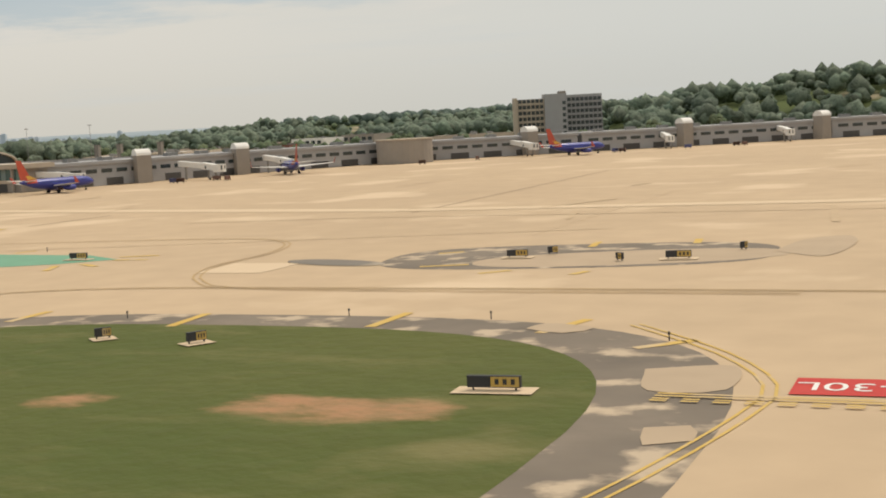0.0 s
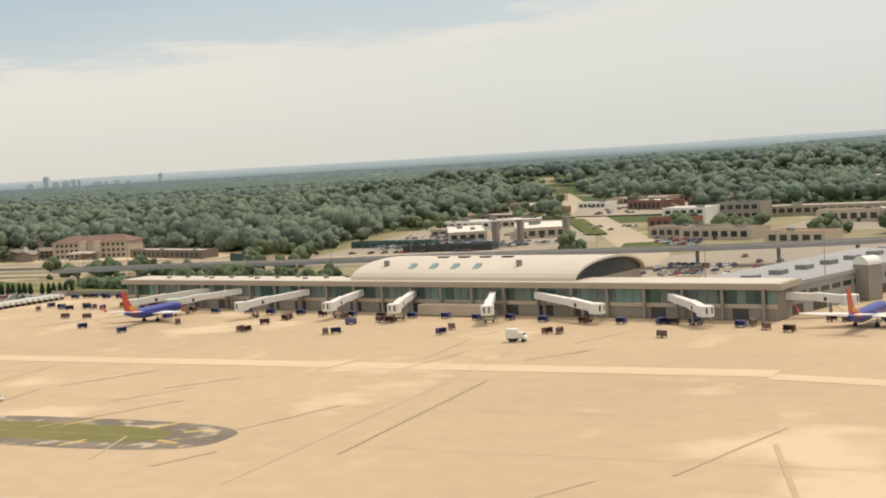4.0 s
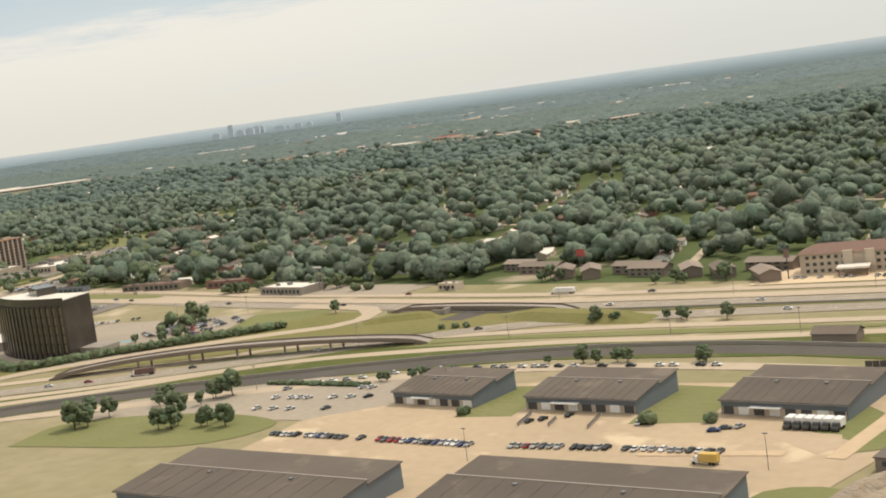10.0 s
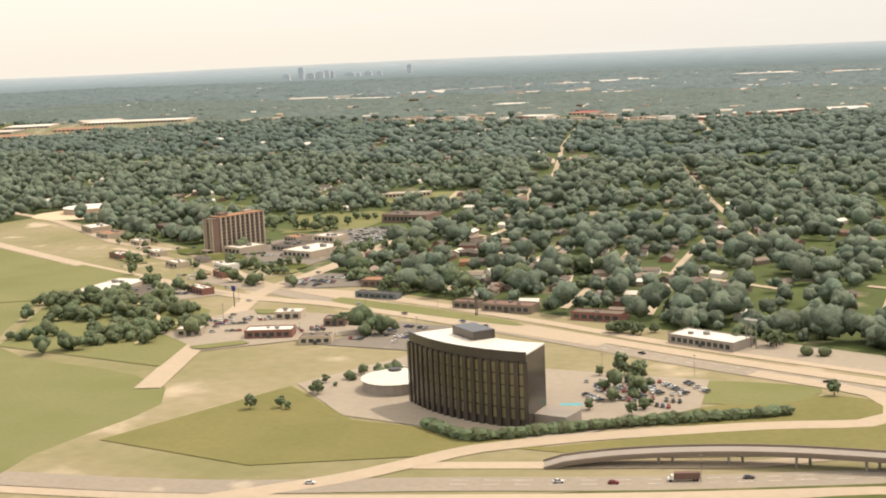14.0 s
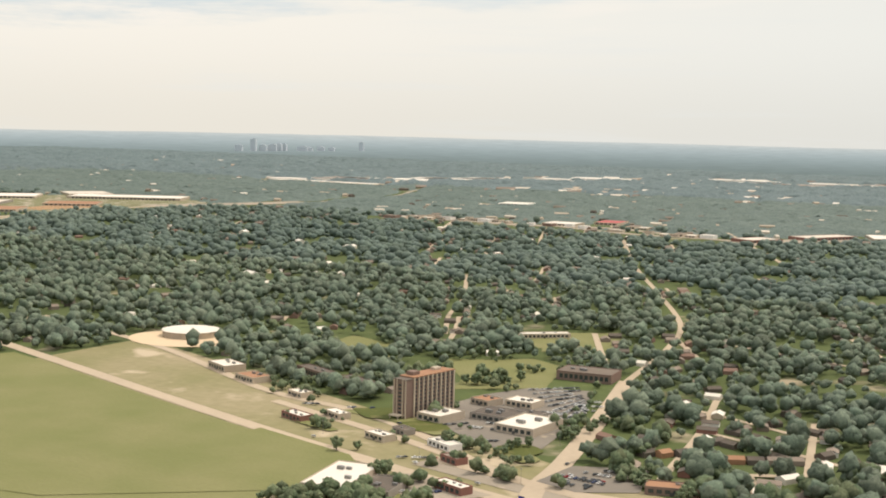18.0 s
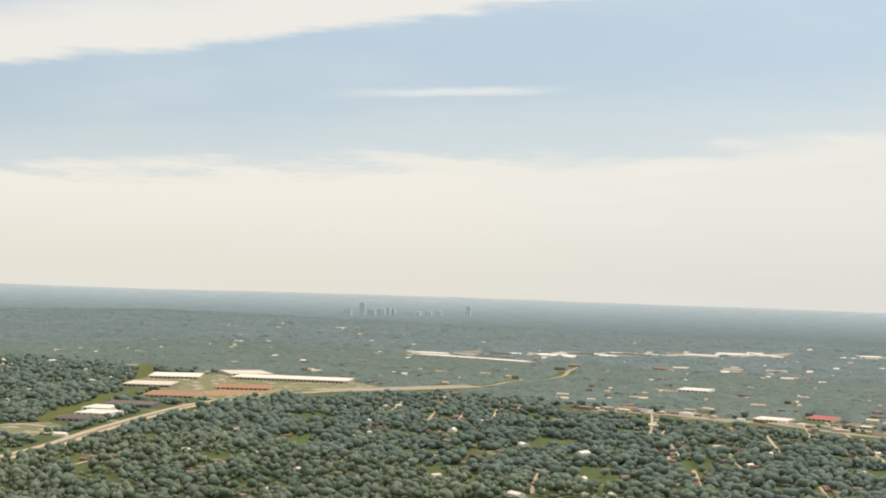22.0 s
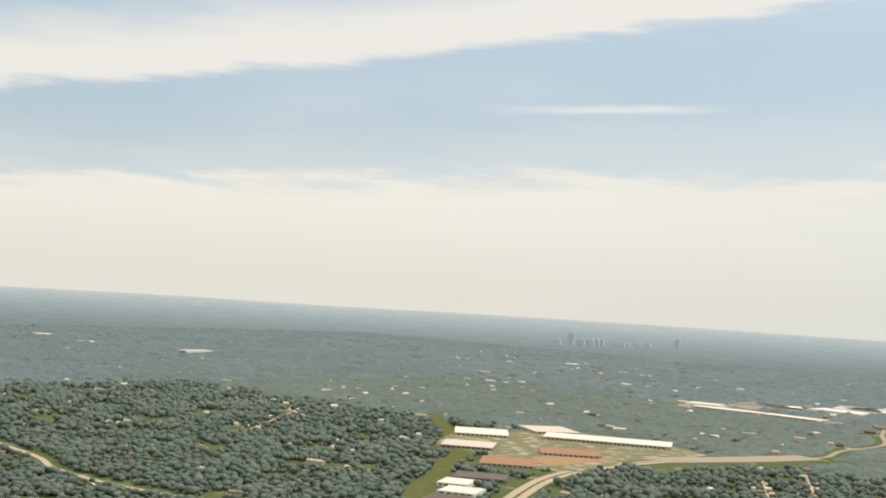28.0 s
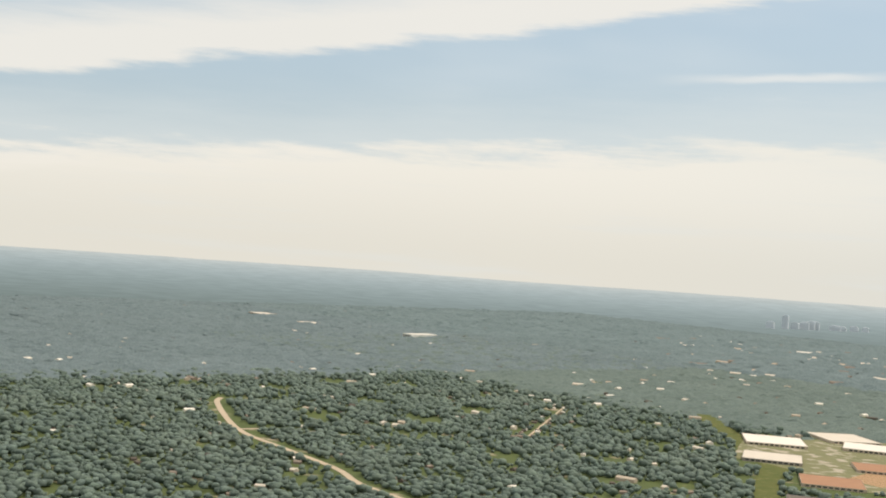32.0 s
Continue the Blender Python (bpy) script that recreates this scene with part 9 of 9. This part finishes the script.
def plant_woods():
    def wedge(x, y):
        # only where the flight can see: a strip that widens away from it
        return (x > -3300 - 2.3 * np.maximum(y - 300, 0)) & (x < 900 + 0.25 * y)

    def sizes(rng, n, lo, hi):
        return lo + (hi - lo) * rng.uniform(0, 1, n) ** 1.6

    x, y, rng = grow(-3300, 500, 640, 1750, 11.8, 1, 0.08, 0.6)
    m = wedge(x, y)
    x, y = x[m], y[m]
    r = sizes(rng, len(x), 3.6, 9.8)
    m = ~((x < -1330) & (x > -1720) & (y < 1010) & (rng.uniform(0, 1, len(x)) < 0.28))
    x, y, r = x[m], y[m], r[m]
    m = y < np.where(x < -1350, 1010, 880)
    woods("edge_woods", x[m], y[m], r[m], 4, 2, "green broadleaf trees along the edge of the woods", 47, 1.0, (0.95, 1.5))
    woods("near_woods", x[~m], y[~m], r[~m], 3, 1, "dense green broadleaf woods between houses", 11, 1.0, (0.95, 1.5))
    rng = np.random.default_rng(9)
    x, y = [], []
    for cx, cy, n, s, k in CLUMPS:
        x.append(rng.normal(cx, s, n))
        y.append(rng.normal(cy, s, n))
    x, y = np.concatenate(x), np.concatenate(y)
    r = np.concatenate([np.full(n, k) for cx, cy, n, s, k in CLUMPS]) * sizes(rng, len(x), 2.6, 5.6)
    woods("town_trees", x, y, r, 5, 1, "clumps of green trees between the town's lots", 53, 1.0, (0.9, 1.4), M_LEAF)
    x, y, rng = grow(-2300, -1400, 150, 640, 10.5, 6, 0.12, 0.5)
    woods("park_woods", x, y, sizes(rng, len(x), 3.6, 7.6), 3, 1, "green trees of the park by the airfield", 17, 1.0, (0.9, 1.4))
    x, y, rng = grow(-5700, 900, 1750, 2950, 12.6, 2, 0.1, 0.7)
    m = wedge(x, y)
    x, y = x[m], y[m]
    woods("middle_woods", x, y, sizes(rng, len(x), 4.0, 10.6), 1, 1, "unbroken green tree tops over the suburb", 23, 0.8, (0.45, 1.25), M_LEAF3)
    x, y, rng = grow(-5720, -3300, 480, 1750, 12.0, 5, 0.10, 0.5)
    m = wedge(x, y)
    x, y = x[m], y[m]
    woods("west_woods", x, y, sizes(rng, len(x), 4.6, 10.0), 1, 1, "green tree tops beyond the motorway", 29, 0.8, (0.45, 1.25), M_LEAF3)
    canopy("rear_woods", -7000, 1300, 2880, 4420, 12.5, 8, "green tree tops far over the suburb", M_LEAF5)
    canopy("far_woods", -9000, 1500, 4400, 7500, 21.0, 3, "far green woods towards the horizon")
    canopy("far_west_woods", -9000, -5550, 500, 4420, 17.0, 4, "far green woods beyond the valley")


clump(-2010, 1153, 8, 10)
clump(-2032, 1105, 8, 10)
clump(-2133, 1210, 8, 10)
clump(-2044, 1148, 8, 10)
clump(-1955, 1145, 8, 10)
clump(-1969, 1213, 8, 10)
clump(-1977, 1262, 8, 10)
clump(-1892, 937, 8, 10)
clump(-1911, 980, 8, 10)
clump(-1893, 990, 8, 10)
clump(-1880, 1016, 8, 10)
clump(-1904, 1082, 8, 10)
clump(-1869, 1101, 8, 10)
clump(-1855, 1108, 8, 10)
clump(-1920, 1238, 8, 10)
clump(-1895, 1251, 8, 10)
clump(-1776, 1070, 8, 10)
clump(-1906, 1327, 8, 10)
clump(-1842, 1253, 8, 10)
clump(-1808, 845, 4, 5)
clump(-1691, 796, 3, 4)
clump(-1685, 811, 4, 5)
clump(-1691, 856, 4, 5)
clump(-1680, 855, 4, 5)
clump(-1647, 832, 5, 5)
clump(-1758, 929, 5, 4)
clump(-1768, 970, 3, 3)
clump(-1676, 762, 3, 4)
clump(-1675, 742, 4, 4)
clump(-1653, 754, 3, 3)
clump(-1637, 793, 4, 5)
clump(-1648, 798, 3, 4)
clump(-1657, 954, 5, 6)
clump(-1662, 980, 5, 7)
clump(-1778, 1149, 5, 8)
clump(-1594, 796, 2, 2)
clump(-1708, 695, 8, 8)
clump(-1694, 694, 8, 8)
clump(-1681, 700, 8, 8)
clump(-1656, 714, 5, 6)
clump(-1724, 677, 9, 8)
clump(-1640, 650, 10, 12)
clump(-1600, 630, 10, 12)
clump(-1665, 675, 10, 12)
clump(-1620, 690, 5, 6)
clump(-1575, 612, 8, 10)
clump(-1561, 833, 5, 5)
clump(-1507, 836, 14, 9)
clump(-1512, 876, 8, 6)
clump(-1476, 824, 4, 5)
clump(-1461, 832, 3, 4)
clump(-1455, 885, 10, 8)
clump(-1433, 857, 8, 7)
clump(-1421, 904, 8, 7)
clump(-1407, 932, 10, 9)
clump(-1382, 925, 8, 8)
clump(-1384, 865, 4, 5)
clump(-1537, 884, 6, 6)
clump(-1582, 907, 5, 5)
clump(-1560, 860, 3, 3)
clump(-630, 506, 10, 7)
clump(-612, 512, 9, 7)
clump(-590, 508, 8, 7)
clump(-570, 506, 8, 6)
clump(-675, 560, 9, 8)
clump(-712, 572, 9, 10)
clump(-742, 578, 9, 10)
clump(-646, 588, 8, 9)
clump(-1225, 600, 4, 9)
clump(-1235, 622, 6, 6)
clump(-1345, 610, 8, 8)
clump(-1370, 590, 7, 8)
clump(-1215, 735, 5, 8)
clump(-1290, 738, 5, 8)
clump(-620, 930, 8, 10)
clump(-470, 930, 6, 8)
clump(-430, 760, 6, 8)
clump(-500, 660, 5, 6)
clump(-380, 720, 6, 8)
clump(-700, 900, 10, 12)
clump(-709, 1106, 7, 8)
clump(-678, 1055, 7, 8)
clump(-722, 1261, 7, 8)
clump(-705, 1430, 7, 8)
clump(-612, 1175, 7, 8)
clump(-466, 761, 7, 8)
clump(-440, 784, 7, 8)
clump(-931, 1706, 7, 8)
clump(-943, 1593, 7, 8)
clump(-744, 980, 7, 8)
clump(-613, 1298, 7, 8)
clump(-515, 1210, 7, 8)
clump(-1696, 694, 6, 8, 1.15)
clump(-1693, 711, 6, 8, 1.15)
clump(-1667, 695, 6, 8, 1.15)
clump(-1671, 638, 6, 8, 1.15)
clump(-1636, 586, 6, 8, 1.15)
clump(-1633, 659, 6, 8, 1.15)
clump(-1633, 686, 6, 8, 1.15)
clump(-1609, 679, 6, 8, 1.15)
clump(-1593, 681, 6, 8, 1.15)
clump(-1557, 641, 6, 8, 1.15)
clump(-1566, 624, 6, 8, 1.15)
clump(-1578, 607, 6, 8, 1.15)
clump(-1583, 594, 6, 8, 1.15)
clump(-1589, 570, 6, 8, 1.15)
clump(-1716, 669, 6, 8, 1.15)
clump(-1812, 1111, 4, 5, 1.6)
clump(-1792, 1105, 4, 5, 1.6)
clump(-1569, 853, 4, 5, 1.6)
clump(-1857, 1071, 4, 5, 1.6)
clump(-1507, 828, 4, 5, 1.6)
clump(-1493, 820, 4, 5, 1.6)
clump(-1569, 844, 4, 5, 1.6)
clump(-1440, 864, 4, 5, 1.6)
clump(-1423, 843, 4, 5, 1.6)
clump(-1426, 922, 4, 5, 1.6)
clump(-1404, 917, 4, 5, 1.6)
clump(-1443, 687, 4, 5, 1.6)
clump(-1434, 676, 4, 5, 1.6)
clump(-1619, 978, 4, 5, 1.6)
clump(-1585, 951, 4, 5, 1.6)
clump(-1458, 824, 4, 5, 1.6)
clump(-700, 690, 10, 11)
clump(-716, 740, 10, 11)
clump(-722, 800, 10, 11)
clump(-690, 660, 6, 6)
clump(-660, 668, 5, 5)
# woods come back between the inn and the dealer's yard
for yy in np.arange(690, 1150, 6.0):
    right = float(np.interp(yy, (690, 740, 860, 926, 985, 1140), (-668, -680, -700, -712, -702, -742)))
    left = float(np.interp(yy, (690, 760, 1150), (-722, -800, -830)))
    row = int((yy - GY0) / CELL)
    OPEN[row, int((left - GX0) / CELL):int((right - GX0) / CELL)] = False
# and on the slope above the concourse
OPEN[int((826 - GY0) / CELL):int((898 - GY0) / CELL), int((-235 - GX0) / CELL):int((890 - GX0) / CELL)] = False
hill_sheet()
plant_woods()
